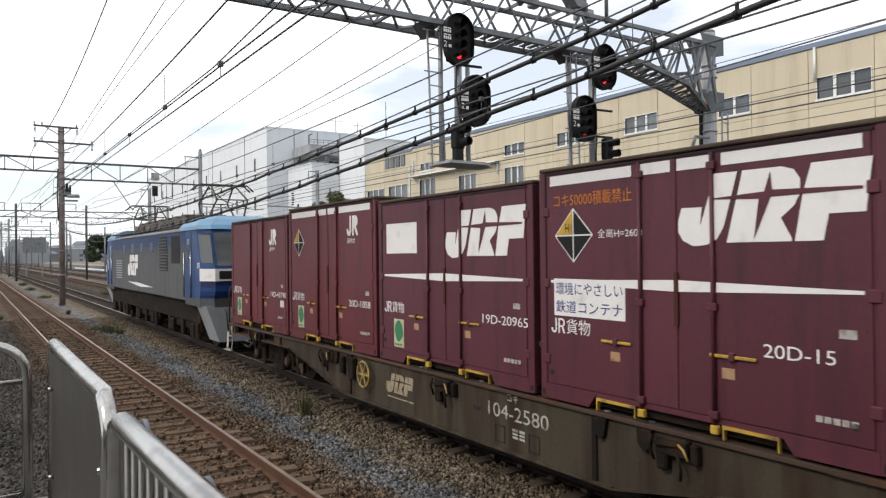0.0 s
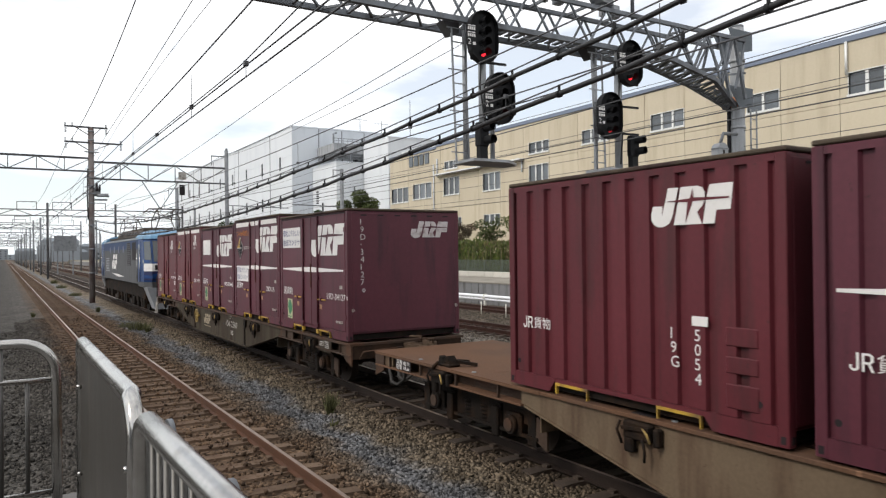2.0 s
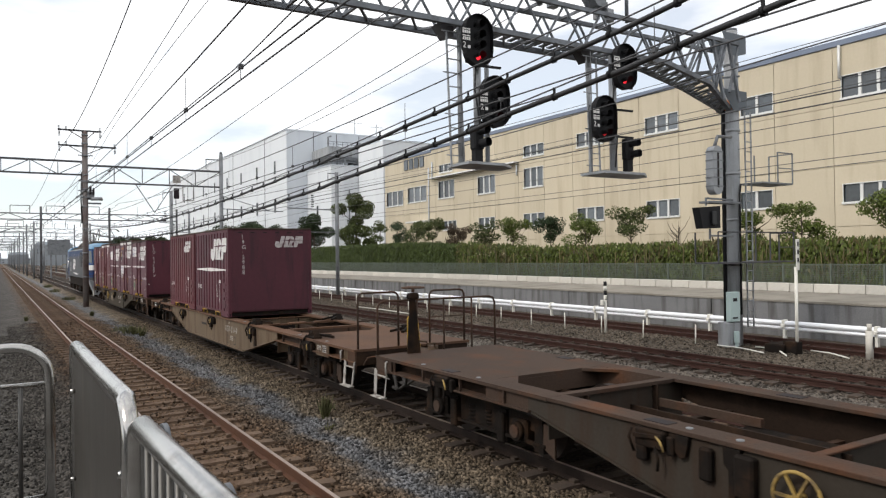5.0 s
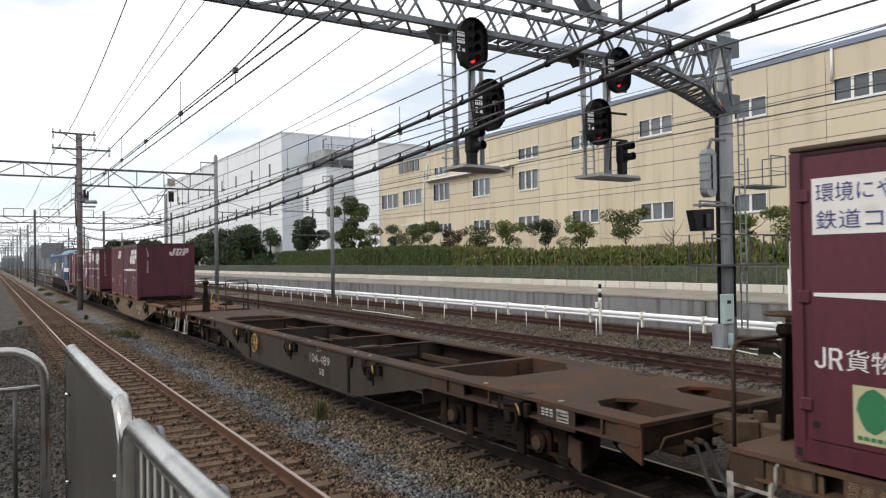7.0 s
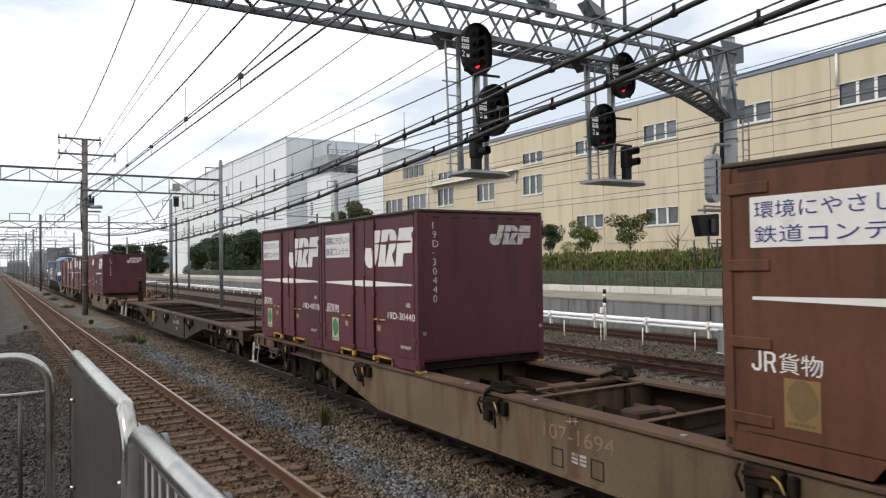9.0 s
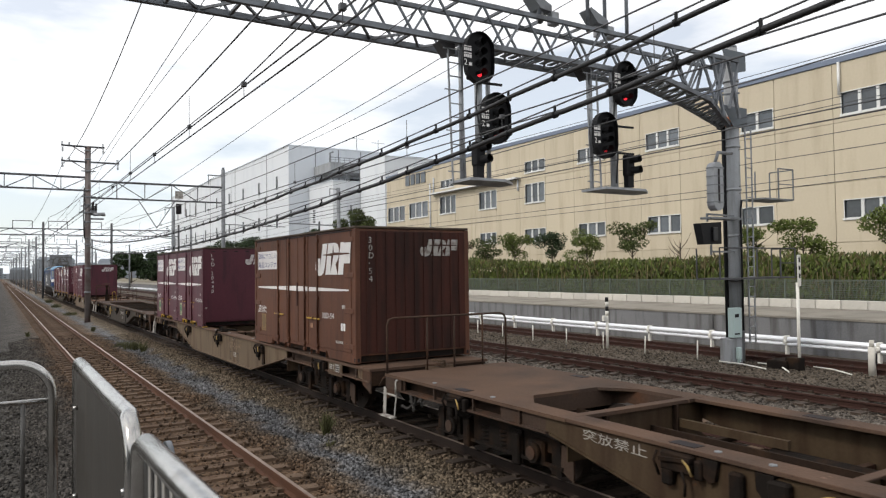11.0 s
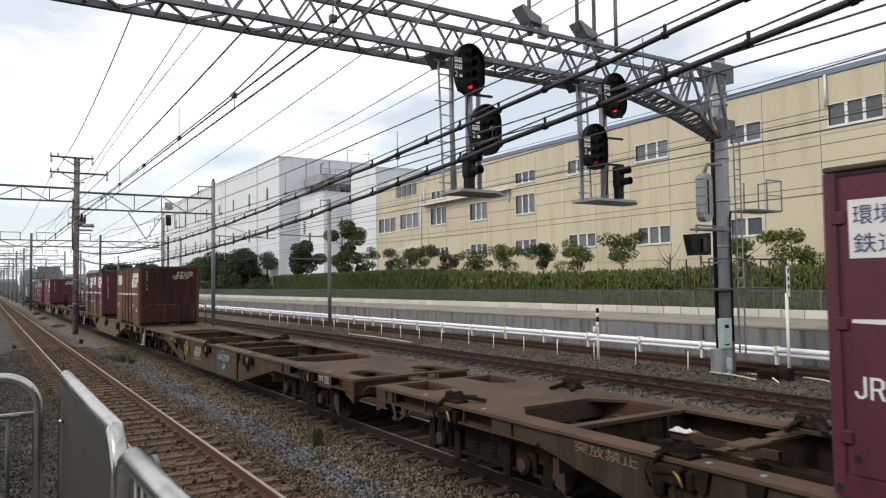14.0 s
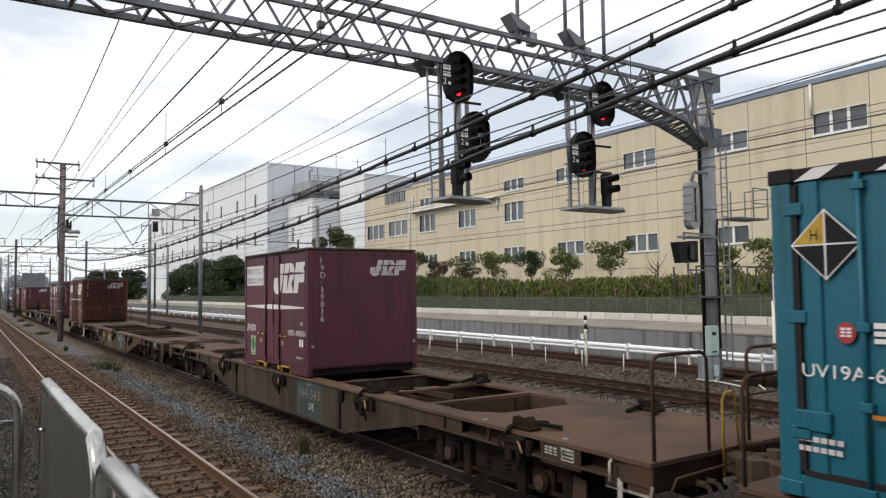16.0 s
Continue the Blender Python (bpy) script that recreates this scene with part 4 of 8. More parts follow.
    part("roof_railing", rail, GALV_DARK, b)
    part("plant_unit", Shape().box(44.2, 46.2, 99, 101, 18.0, 19.3, 0.05), GREY_WALL, b, "pale roof plant unit")
    part("plant_unit", Shape().box(46.6, 47.9, 99.5, 101, 18.0, 19.7, 0.05), GALV_DARK, b)
    part("plant_pipe", Shape().tube([(41.6, 99, 17.6), (41.6, 99, 20.3), (42.1, 99, 20.5)], 0.14, 8), GALV_DARK, b)
    for x, y, z in ((48.5, 104.6, 24.4), (52.3, 104.6, 24.0)):
        part("antenna", Shape().tube([(x, y, 21.7), (x, y, z)], 0.05, 5).bar((x - 1.2, y, z - 0.5), (x + 1.2, y, z - 0.5), 0.05), GALV_DARK, b)


make_white_building()


def make_far_city():
    rng = np.random.default_rng(3)
    for k in range(46):
        x = -240 + k * 12 + rng.uniform(-4, 4)
        y = rng.uniform(420, 900)
        w, h = rng.uniform(8, 26), rng.uniform(5, 15)
        if -6 < x * 300 / y < 24:
            y, h = 1100, rng.uniform(6, 14)
        b = thing("far_building", "distant pale low-rise building in haze", "building", "distant buildings", at=(x, y, -0.3))
        s = Shape().box(-w / 2, w / 2, 0, 10, 0, h)
        part("wall", s, HAZE_CITY, b)
        part("roof", Shape().box(-w / 2 - 0.4, w / 2 + 0.4, -0.4, 10.4, h, h + 0.5), GREY_WALL, b)
        for i in range(3):
            for j in range(int(h / 3.2)):
                part("window", Shape().box(-w / 2 + w * (i + 0.5) / 3 - 1, -w / 2 + w * (i + 0.5) / 3 + 1, -0.05, 0.02, 1 + j * 3.0, 2.5 + j * 3.0), PANE, b)
    for k in range(34):
        x, y = rng.uniform(16, 120), rng.uniform(520, 820)
        w, h = rng.uniform(10, 24), rng.uniform(6, 13)
        b = thing("far_building", "distant grey low-rise house in haze", "building", "distant buildings", at=(x, y, -0.3))
        part("wall", Shape().box(-w / 2, w / 2, 0, 10, 0, h), HAZE_CITY, b)
        part("roof", Shape().poly([(-w / 2 - 0.4, -0.4, h), (w / 2 + 0.4, -0.4, h), (w / 2 - 2, 3, h + 2.2), (-w / 2 + 2, 3, h + 2.2)], (0, 9, 0)), HAZE_ROOF, b)
    rng = np.random.default_rng(4)
    for x, y, top in ((24, 165, 6.6), (34, 200, 8.5), (-30, 210, 9), (-45, 230, 11), (-60, 300, 12), (60, 330, 11)):
        make_tree("broadleaf_tree", x, y, top, LEAF_DARK, "distant dark green tree beside the line", rng, 3.0, 0.25, 5200, base=-0.3, low=0.1, leaf=0.28)
    o = thing("hoarding", "dark grey hoarding panel beside the line", "hoarding", at=(8.5, 130, 0))
    part("board", Shape().box(-1.6, 1.6, 0, 0.2, 3.6, 6.0), GALV_DARK, o)
    part("post", Shape().box(-1.2, -1.0, 0.2, 0.4, -0.3, 5.8), GALV_DARK, o)
    part("post", Shape().box(1.0, 1.2, 0.2, 0.4, -0.3, 5.8), GALV_DARK, o)


make_far_city()


# ---- platform end with steel railings ----
def make_platform():
    s = Shape().box(-9, 1.05, -12, 5.6, -0.4, 1.06, 0.03)
    tagged(part("platform", s, PLATFORM), "dark asphalt station platform end", "platform", kind="structure")


make_platform()


def make_unseen_walls():
    # unseen plain walls and roof, added behind the eye to darken railings and reflections
    s = Shape().box(-7.3, -7.0, -14, 3.0, 1.06, 5.0)
    tagged(part("wall_station", s, GALV_DARK), "unseen dull grey wall added beside the platform to darken reflections", "wall", kind="structure")
    s = Shape().box(-7.0, 1.0, -14, -13.7, 1.06, 5.0)
    tagged(part("wall_station_end", s, GALV_DARK), "unseen dull grey wall added behind the platform to darken reflections", "wall", kind="structure")
    s = Shape().box(-7.2, 1.2, -14, -1.5, 4.9, 5.1)
    tagged(part("roof_station", s, GALV_DARK), "unseen dull grey roof added behind the eye to darken the railings", "roof", kind="structure")


make_unseen_walls()


def arc(c, r, a0, a1, u, v, n=7):
    c, u, v = Vector(c), Vector(u), Vector(v)
    return [c + u * (r * math.cos(a0 + (a1 - a0) * k / n)) + v * (r * math.sin(a0 + (a1 - a0) * k / n)) for k in range(n + 1)]


def make_railings():
    zt, zb = 2.15, 1.06
    # panel along the platform edge, solid sheet under a bent tube
    g = thing("edge_railing", "satin stainless railing panel with rounded tube frame", "railing", "platform railings")
    x = 0.42
    path = [(x, 5.08, zb), (x, 5.08, 2.09), (x, 5.05, zt - 0.01), (x, 4.98, zt)] + [(x, y, zt) for y in (4.2, 3.5, 2.98)]
    path += arc((x - 0.01, 2.98, zt - 0.16), 0.16, math.pi / 2, math.pi, (0, 1, 0), (0, 0, 1))[1:]
    path += [(x - 0.01, 2.82, zb)]
    part("frame_tube", Shape().tube(path, 0.034, 14), STAINLESS, g)
    part("sheet", Shape().box(x - 0.012, x + 0.012, 2.88, 5.05, zb + 0.1, zt - 0.06), PANEL, g, "brushed metal infill sheet")
    for z in (1.35, 1.88):
        part("bolt", Shape().tube([(x - 0.04, 2.93, z), (x - 0.01, 2.93, z)], 0.014, 8), STAINLESS, g)
        part("bolt", Shape().tube([(x - 0.04, 4.95, z), (x - 0.01, 4.95, z)], 0.014, 8), STAINLESS, g)
    # next panel towards the eye
    g = thing("edge_railing", "satin stainless railing with upright bars at the platform edge", "railing", "platform railings")
    path = [(0.39, 2.52, zb), (0.39, 2.52, zt - 0.06), (0.39, 2.50, zt - 0.02), (0.392, 2.45, zt), (0.40, 1.9, zt), (0.415, 1.2, zt), (0.43, 0.5, zt)]
    part("frame_tube", Shape().tube(path, 0.036, 14), STAINLESS, g)
    for k in range(15):
        y = 2.38 - k * 0.11
        part("upright_bar", Shape().tube([(0.395, y, zb), (0.395, y, zt - 0.03)], 0.011, 8), BAR, g)
    part("bottom_rail", Shape().tube([(0.39, 2.5, 1.2), (0.42, 0.7, 1.2)], 0.02, 8), STAINLESS, g)
    # guard plate with round caps on the track side
    p = thing("guard_plate", "grey steel guard plate with round end caps behind the railing", "guard plate")
    part("plate", Shape().box(0.458, 0.473, 1.0, 2.46, 1.75, 2.11), GALV, p)
    for y in (2.40, 1.68):
        part("cap", Shape().tube([(0.44, y, 2.085), (0.456, y, 2.085)], 0.078, 20), GALV_MID, p)
    for y in (1.2, 2.2):
        part("post", Shape().box(0.474, 0.53, y - 0.02, y + 0.02, 1.06, 2.0), GALV_DARK, p)
    # frame across the end of the platform
    for x1 in (0.285, -1.5, -3.3):
        g = thing("end_railing", "stainless tube railing across the platform end", "railing", "platform railings")
        y, x0 = 5.2, x1 - 1.7
        path = [(x1, y, zb), (x1, y, 1.92)] + arc((x1 - 0.2, y, 1.94), 0.2, 0, math.pi / 2, (1, 0, 0), (0, 0, 1))[1:]
        path += arc((x0 + 0.2, y, 1.94), 0.2, math.pi / 2, math.pi, (1, 0, 0), (0, 0, 1)) + [(x0, y, zb)]
        part("frame_tube", Shape().tube(path, 0.031, 14), STAINLESS, g)
        part("mid_rail", Shape().tube([(x0, y, 1.905), (x1, y, 1.905)], 0.016, 10), STAINLESS, g)
        part("bottom_rail", Shape().tube([(x0, y, 1.2), (x1, y, 1.2)], 0.016, 10), STAINLESS, g)
        for k in range(11):
            xx = x1 - 0.16 - k * 0.14
            part("upright_bar", Shape().tube([(xx, y, 1.2), (xx, y, 2.13 if k % 11 == 1 else 1.905)], 0.013, 8), BAR, g)


make_railings()

# ---- signal gantry over the tracks ----
def make_gantry():
    g = thing("signal_gantry", "grey galvanised lattice gantry spanning the tracks", "gantry")
    part("post", Shape().tube([(19.0, 14.0, -0.3), (19.0, 14.0, 9.35)], 0.225, 20, r2=0.205), POST_GREY, g)
    part("post_cap", Shape().tube([(19.0, 14.0, 9.35), (19.0, 14.0, 9.42)], 0.2, 16), GALV_MID, g)
    part("collar", Shape().tube([(19.0, 14.0, 6.95), (19.0, 14.0, 7.25)], 0.225, 20), TIN, g, "rust-orange paint band")
    for z in (2.2, 3.6, 5.0, 6.3, 8.3):
        part("band", Shape().tube([(19.0, 14.0, z), (19.0, 14.0, z + 0.08)], 0.232, 20), GALV, g)
    part("cable_duct", Shape().tube([(18.79, 14.16, 0), (18.79, 14.16, 5), (18.80, 14.15, 7.0)], 0.06, 8), BLACK, g, "black cable run strapped to the post")
    part("cable_duct", Shape().tube([(18.95, 13.73, 0.8), (18.95, 13.73, 4.4), (18.99, 13.72, 4.7)], 0.03, 8), BLACK, g)
    part("post", Shape().tube([(-6.0, 14.0, -0.3), (-6.0, 14.0, 9.3)], 0.25, 16), GALV_MID, g)
    x0, x1, zl, zu, ya, yb = -6.0, 18.75, 7.88, 8.83, 13.55, 14.4
    knee = 15.6
    for y in (ya, yb):
        part("chord", Shape().bar((x0, y, zu), (x1, y, zu), 0.1), GALV_MID, g)
        part("chord", Shape().bar((x0, y, zl), (knee, y, zl), 0.12), GALV_MID, g)
        part("chord", Shape().bar((knee, y, zl), (17.4, y, 7.52), 0.12), GALV_MID, g)
        part("chord", Shape().bar((17.4, y, 7.52), (18.7, y + (14.0 - y) * 0.7, 6.95), 0.13), GALV_MID, g)
    st = 0.62
    n = int((x1 - 0.3 - x0) / st)
    dia = Shape().bar((0, 0, zl), (st, 0, zu), 0.05, 0.042).mesh("diagonal", GALV_MID)
    dib = Shape().bar((0, 0, zu), (st, 0, zl), 0.05, 0.042).mesh("diagonal", GALV_MID)
    for y in (ya, yb):
        for k in range(n):
            part("diagonal", dia if k % 2 == 0 else dib, None, g, at=(x0 + k * st, y, 0))
    for k in range(0, n, 2):
        xx = x0 + k * st
        part("cross_bar", Shape().bar((xx, ya, zl), (xx, yb, zl), 0.06), GALV_MID, g)
        part("cross_bar", Shape().bar((xx, ya, zu), (xx, yb, zu), 0.06), GALV_MID, g)
        part("cross_bar", Shape().bar((xx, ya, zl), (xx + st, yb, zl), 0.05), GALV_MID, g)
        part("cross_bar", Shape().bar((xx + st, yb, zl), (xx + st * 2, ya, zl), 0.05), GALV_MID, g)
    for k in range(27):
        xx = 9.0 + k * 0.25
        part("walkway_slat", Shape().box(xx, xx + 0.13, 13.72, 14.28, zl + 0.06, zl + 0.09), GALV_MID, g)
    # lattice floor of the bend
    bend = [(15.6, 7.88), (16.5, 7.70), (17.4, 7.52), (18.05, 7.23), (18.7, 6.95)]
    for (xa, za), (xb, zb) in zip(bend, bend[1:]):
        for k in range(3):
            q = k / 3
            xx, zz = xa + (xb - xa) * q, za + (zb - za) * q
            pull = max(0.0, (xx - 17.4) / 1.3) * 0.7
            y2, y3 = ya + (14.0 - ya) * pull, yb + (14.0 - yb) * pull
            part("bend_plate", Shape().bar((xx, y2, zz - 0.02), (xx + 0.1, y3, zz - 0.05), 0.13, 0.03), GALV_DARK, g)
            part("bend_plate", Shape().bar((xx, y2, zz - 0.04), (xx + (xb - xa) / 3, y3, zz + (zb - za) / 3 - 0.04), 0.06, 0.04), GALV_DARK, g)
    for y in (ya, yb):
        for xa, xb, zb in ((15.9, 16.5, 7.72), (17.1, 16.5, 7.72), (17.1, 17.7, 7.4), (18.2, 17.7, 7.4)):
            part("diagonal", Shape().bar((xa, y, 8.8), (xb, y, zb), 0.06), GALV_MID, g)
    # brackets at the post
    for z0, z1 in ((6.9, 7.5), (8.55, 9.2)):
        for y in (13.72, 14.28):
            part("gusset", Shape().poly([(18.25, y, z1), (19.35, y, z1), (19.35, y, z0 + 0.1), (18.95, y, z0), (18.7, y, z0)], (0, 0.02, 0)), GUSSET, g)
    for x in (17.6, 18.3):
        part("strut", Shape().bar((x, ya, 8.8), (x + 0.45, ya, 7.1), 0.08), GALV_MID, g)
        part("strut", Shape().bar((x + 0.45, ya, 8.8), (x, ya, 7.35), 0.06), GALV_MID, g)
    # ladder up the post and resting platform
    lad = Shape()
    for x in (19.27, 19.55):
        lad.bar((x, 13.75, 0.4), (x, 13.75, 6.9), 0.035)
    for k in range(21):
        lad.bar((19.27, 13.75, 0.6 + k * 0.3), (19.55, 13.75, 0.6 + k * 0.3), 0.025)
    part("ladder", lad, GALV, g)
    for z0, z1, xa, xb in ((4.75, 5.7, 19.6, 21.1), (2.35, 3.25, 17.5, 21.1)):
        steel = MAST_BEAM if xa < 18 else GALV_DARK
        f = part("rest_platform", Shape().box(xa, xb, 13.4, 14.2, z0 - 0.02, z0 + 0.03), steel, g)
        for x in (xb, xb - 0.75) + ((xa,) if xa < 18 else ()):
            for y in (13.4, 14.2):
                part("rail_post", Shape().bar((x, y, z0), (x, y, z1), 0.034), steel, f)
        xr = xa if xa < 18 else xb - 0.75
        part("hand_rail", Shape().tube([(xr, 13.4, z1), (xb, 13.4, z1), (xb, 14.2, z1)], 0.02, 6), steel, f)
        part("mid_rail", Shape().bar((xb - 0.75, 13.4, (z0 + z1) / 2), (xb, 13.4, (z0 + z1) / 2), 0.026), steel, f)
    # upright pipes and insulator hook above the beam
    for x, h in ((11.3, 10.8), (12.9, 11.6), (13.5, 11.2), (14.3, 10.9)):
        part("riser", Shape().tube([(x, 13.7, 8.8), (x, 13.7, h)], 0.05, 8), GALV_MID, g)
    part("hook", Shape().tube([(14.3, 13.7, 10.9), (14.0, 13.7, 11.0), (13.8, 13.7, 10.85)], 0.045, 8), GALV_MID, g)
    ins = Shape()
    for k in range(4):
        ins.tube([(13.8, 13.7, 10.8 - k * 0.09), (13.8, 13.7, 10.76 - k * 0.09)], 0.06, 10)
    part("insulator", ins, GALV_MID, g)


make_gantry()


def rounded(w, h, n=10):
    """Outline of an upright pill."""
    r = w / 2
    pts = [(math.cos(math.pi * k / n) * r, h / 2 - r + math.sin(math.pi * k / n) * r) for k in range(n + 1)]
    return pts + [(-a, -b) for a, b in pts]


def make_signal(x, z, red, label, w=0.74, h=1.17, lamps=4, lamp=None):
    g = thing("railway_signal", label, "railway signal", "signals on the gantry", at=(x, 13.3, z))
    part("backplate", Shape().poly([(a, 0, b) for a, b in rounded(w, h)], (0, 0.04, 0)), BLACK, g)
    rim = rounded(w, h)
    sh = Shape().add([(a, 0.02, b) for a, b in rim] + [(a, -0.13, b) for a, b in rim], [(k, (k + 1) % len(rim), len(rim) + (k + 1) % len(rim), len(rim) + k) for k in range(len(rim))])
    part("rim", sh, BLACK, g)
    part("case", Shape().box(-0.16, 0.16, 0.04, 0.26, -h * 0.38, h * 0.38, 0.02), BLACK, g)
    for k in range(lamps):
        zz = h * 0.3 - k * h * 0.6 / (lamps - 1)
        lit = k == red
        part("lens", Shape().tube([(0.03, -0.02, zz), (0.03, 0.0, zz)], 0.062, 16), (lamp or LAMP_RED) if lit else LAMP_OFF, g, "glowing red lens" if lit else "")
        hood = Shape()
        pts = [(0.03 + math.cos(a) * 0.095, math.sin(a) * 0.095) for a in [math.pi * (-0.15 + 1.3 * i / 10) for i in range(11)]]
        for (a, b), (c, d) in zip(pts, pts[1:]):
            hood.add([(a, 0, zz + b), (c, 0, zz + d), (c, -0.22, zz + d), (a, -0.22, zz + b)], [(0, 1, 2, 3)])
        part("hood", hood, BLACK, g)
    p = part("name_plate", Shape().box(-w / 2 - 0.12, -w / 2 + 0.12, -0.15, -0.12, -0.26, 0.22), BLACK, g, "black plate with white characters")
    for zz in (0.09, -0.06):
        for u in (-0.1, 0.005):
            part("writing_bar", Shape().box(-w / 2 + u, -w / 2 + u + 0.09, -0.156, -0.151, zz + 0.085, zz + 0.108), WHITE, p)
            part("writing_bar", Shape().box(-w / 2 + u, -w / 2 + u + 0.038, -0.156, -0.151, zz, zz + 0.066), WHITE, p)
            part("writing_bar", Shape().box(-w / 2 + u + 0.052, -w / 2 + u + 0.09, -0.156, -0.151, zz, zz + 0.066), WHITE, p)
    part("writing_figure", written(Shape(), "2", 0.19, lambda u, v: (-w / 2 - 0.1 + u, -0.156, -0.235 + v)), WHITE, p)
    part("writing_bar", Shape().box(-w / 2 + 0.03, -w / 2 + 0.1, -0.156, -0.151, -0.235, -0.17), WHITE, p)
    return g


make_signal(9.17, 7.46, 3, "black oval railway signal showing red, hung from the gantry")
make_signal(9.62, 6.14, 3, "black oval railway signal showing red above its platform", lamp=LAMP_DIM)
make_signal(13.0, 6.05, 3, "black oval railway signal with a dim red lamp", lamp=LAMP_DIM)
make_signal(13.73, 7.45, 3, "black oval railway signal showing red near the beam")


def make_dwarf(x, z):
    g = thing("shunt_signal", "small black shunting signal on the hanging platform", "railway signal", "signals on the gantry", at=(x, 13.35, z))
    part("case", Shape().box(-0.14, 0.14, 0, 0.2, 0, 0.55, 0.03), BLACK, g)
    for a, b in ((0.02, 0.42), (0.05, 0.14)):
        part("hood", Shape().tube([(a, 0, b), (a + 0.04, -0.24, b + 0.01)], 0.1, 10, False), BLACK, g)
    part("base", Shape().box(-0.1, 0.1, 0.02, 0.18, -0.3, 0), BLACK, g)


make_dwarf(9.25, 5.05)
make_dwarf(14.0, 5.1)


def make_hanger(x0, x1, zf, ladder_x, poles, label):
    g = thing("signal_platform", label, "signal platform", "hanging signal platforms")
    y0, y1 = 13.1, 14.0
    part("floor", Shape().poly([(x0, y0, zf), (x1 - 0.5, y0, zf), (x1, y0 + 0.4, zf), (x1, y1, zf), (x0, y1, zf)], (0, 0, 0.06)), GALV, g)
    for x, y in poles:
        part("hanger_pole", Shape().tube([(x, y, zf), (x, y, 7.9)], 0.055, 10), GALV, g)
    lad = Shape()
    for d in (0.0, 0.34):
        lad.bar((ladder_x + d, y0 + 0.6, zf), (ladder_x - 0.1 + d, y0 + 0.6, 7.7), 0.036)
    for k in range(10):
        z = zf + 0.25 + k * 0.31
        off = -0.1 * (z - zf) / (7.7 - zf)
        lad.bar((ladder_x - (0.12 if k % 3 == 0 else 0.0) + off, y0 + 0.6, z), (ladder_x + 0.34 + off, y0 + 0.6, z), 0.024)
    part("ladder", lad, GALV, g)
    part("mast", Shape().tube([((x0 + x1) / 2 - 0.15, 13.6, zf), ((x0 + x1) / 2 - 0.15, 13.6, 7.9)], 0.09, 12), GALV, g)
    for z in (5.7, 6.4, 7.0):
        part("bracket", Shape().bar(((x0 + x1) / 2 - 0.15, 13.55, z), ((x0 + x1) / 2 + 0.45, 13.5, z), 0.05), BLACK, g)
    cab = Shape().tube([((x0 + x1) / 2 - 0.25, 13.45, 7.5), ((x0 + x1) / 2 - 0.35, 13.4, 6.4), ((x0 + x1) / 2 - 0.22, 13.4, 5.6), ((x0 + x1) / 2 - 0.3, 13.4, zf + 0.2)], 0.022, 6)
    part("cable", cab, CABLE, g)
    part("mount", Shape().poly([(ladder_x - 0.32, 13.7, 7.86), (ladder_x + 0.1, 13.7, 7.86), (ladder_x + 0.1, 13.7, 7.62), (ladder_x - 0.08, 13.7, 7.56)], (0, 0.3, 0)), MAST_BEAM, g)


make_hanger(8.8, 10.25, 4.68, 8.72, [(9.0, 13.75), (9.75, 13.75)], "grey hanging signal platform with a ladder")
make_hanger(12.85, 14.75, 4.68, 12.92, [(12.98, 13.75), (13.72, 13.75)], "grey hanging signal platform with a slanting ladder")


def make_flood(x, z):
    g = thing("floodlight", "grey floodlight on top of the gantry beam", "floodlight", "gantry floodlights", at=(x, 13.8, z))
    part("bracket", Shape().box(-0.06, 0.06, -0.06, 0.06, -0.2, 0.12), GALV, g)
    part("ballast_box", Shape().box(0.3, 0.55, -0.1, 0.1, -0.2, 0.14, 0.02), GALV, g)
    part("housing", Shape().poly([(-0.42, -0.2, 0.42), (-0.36, -0.2, 0.47), (0.22, -0.2, 0.22), (0.22, -0.2, 0.06), (-0.14, -0.2, 0.1)], (0, 0.4, 0)), GALV_DARK, g)
    part("arm", Shape().bar((0.2, 0, 0.12), (0.45, 0, 0.08), 0.06), GALV, g)


make_flood(11.4, 9.0)
make_flood(13.3, 8.95)


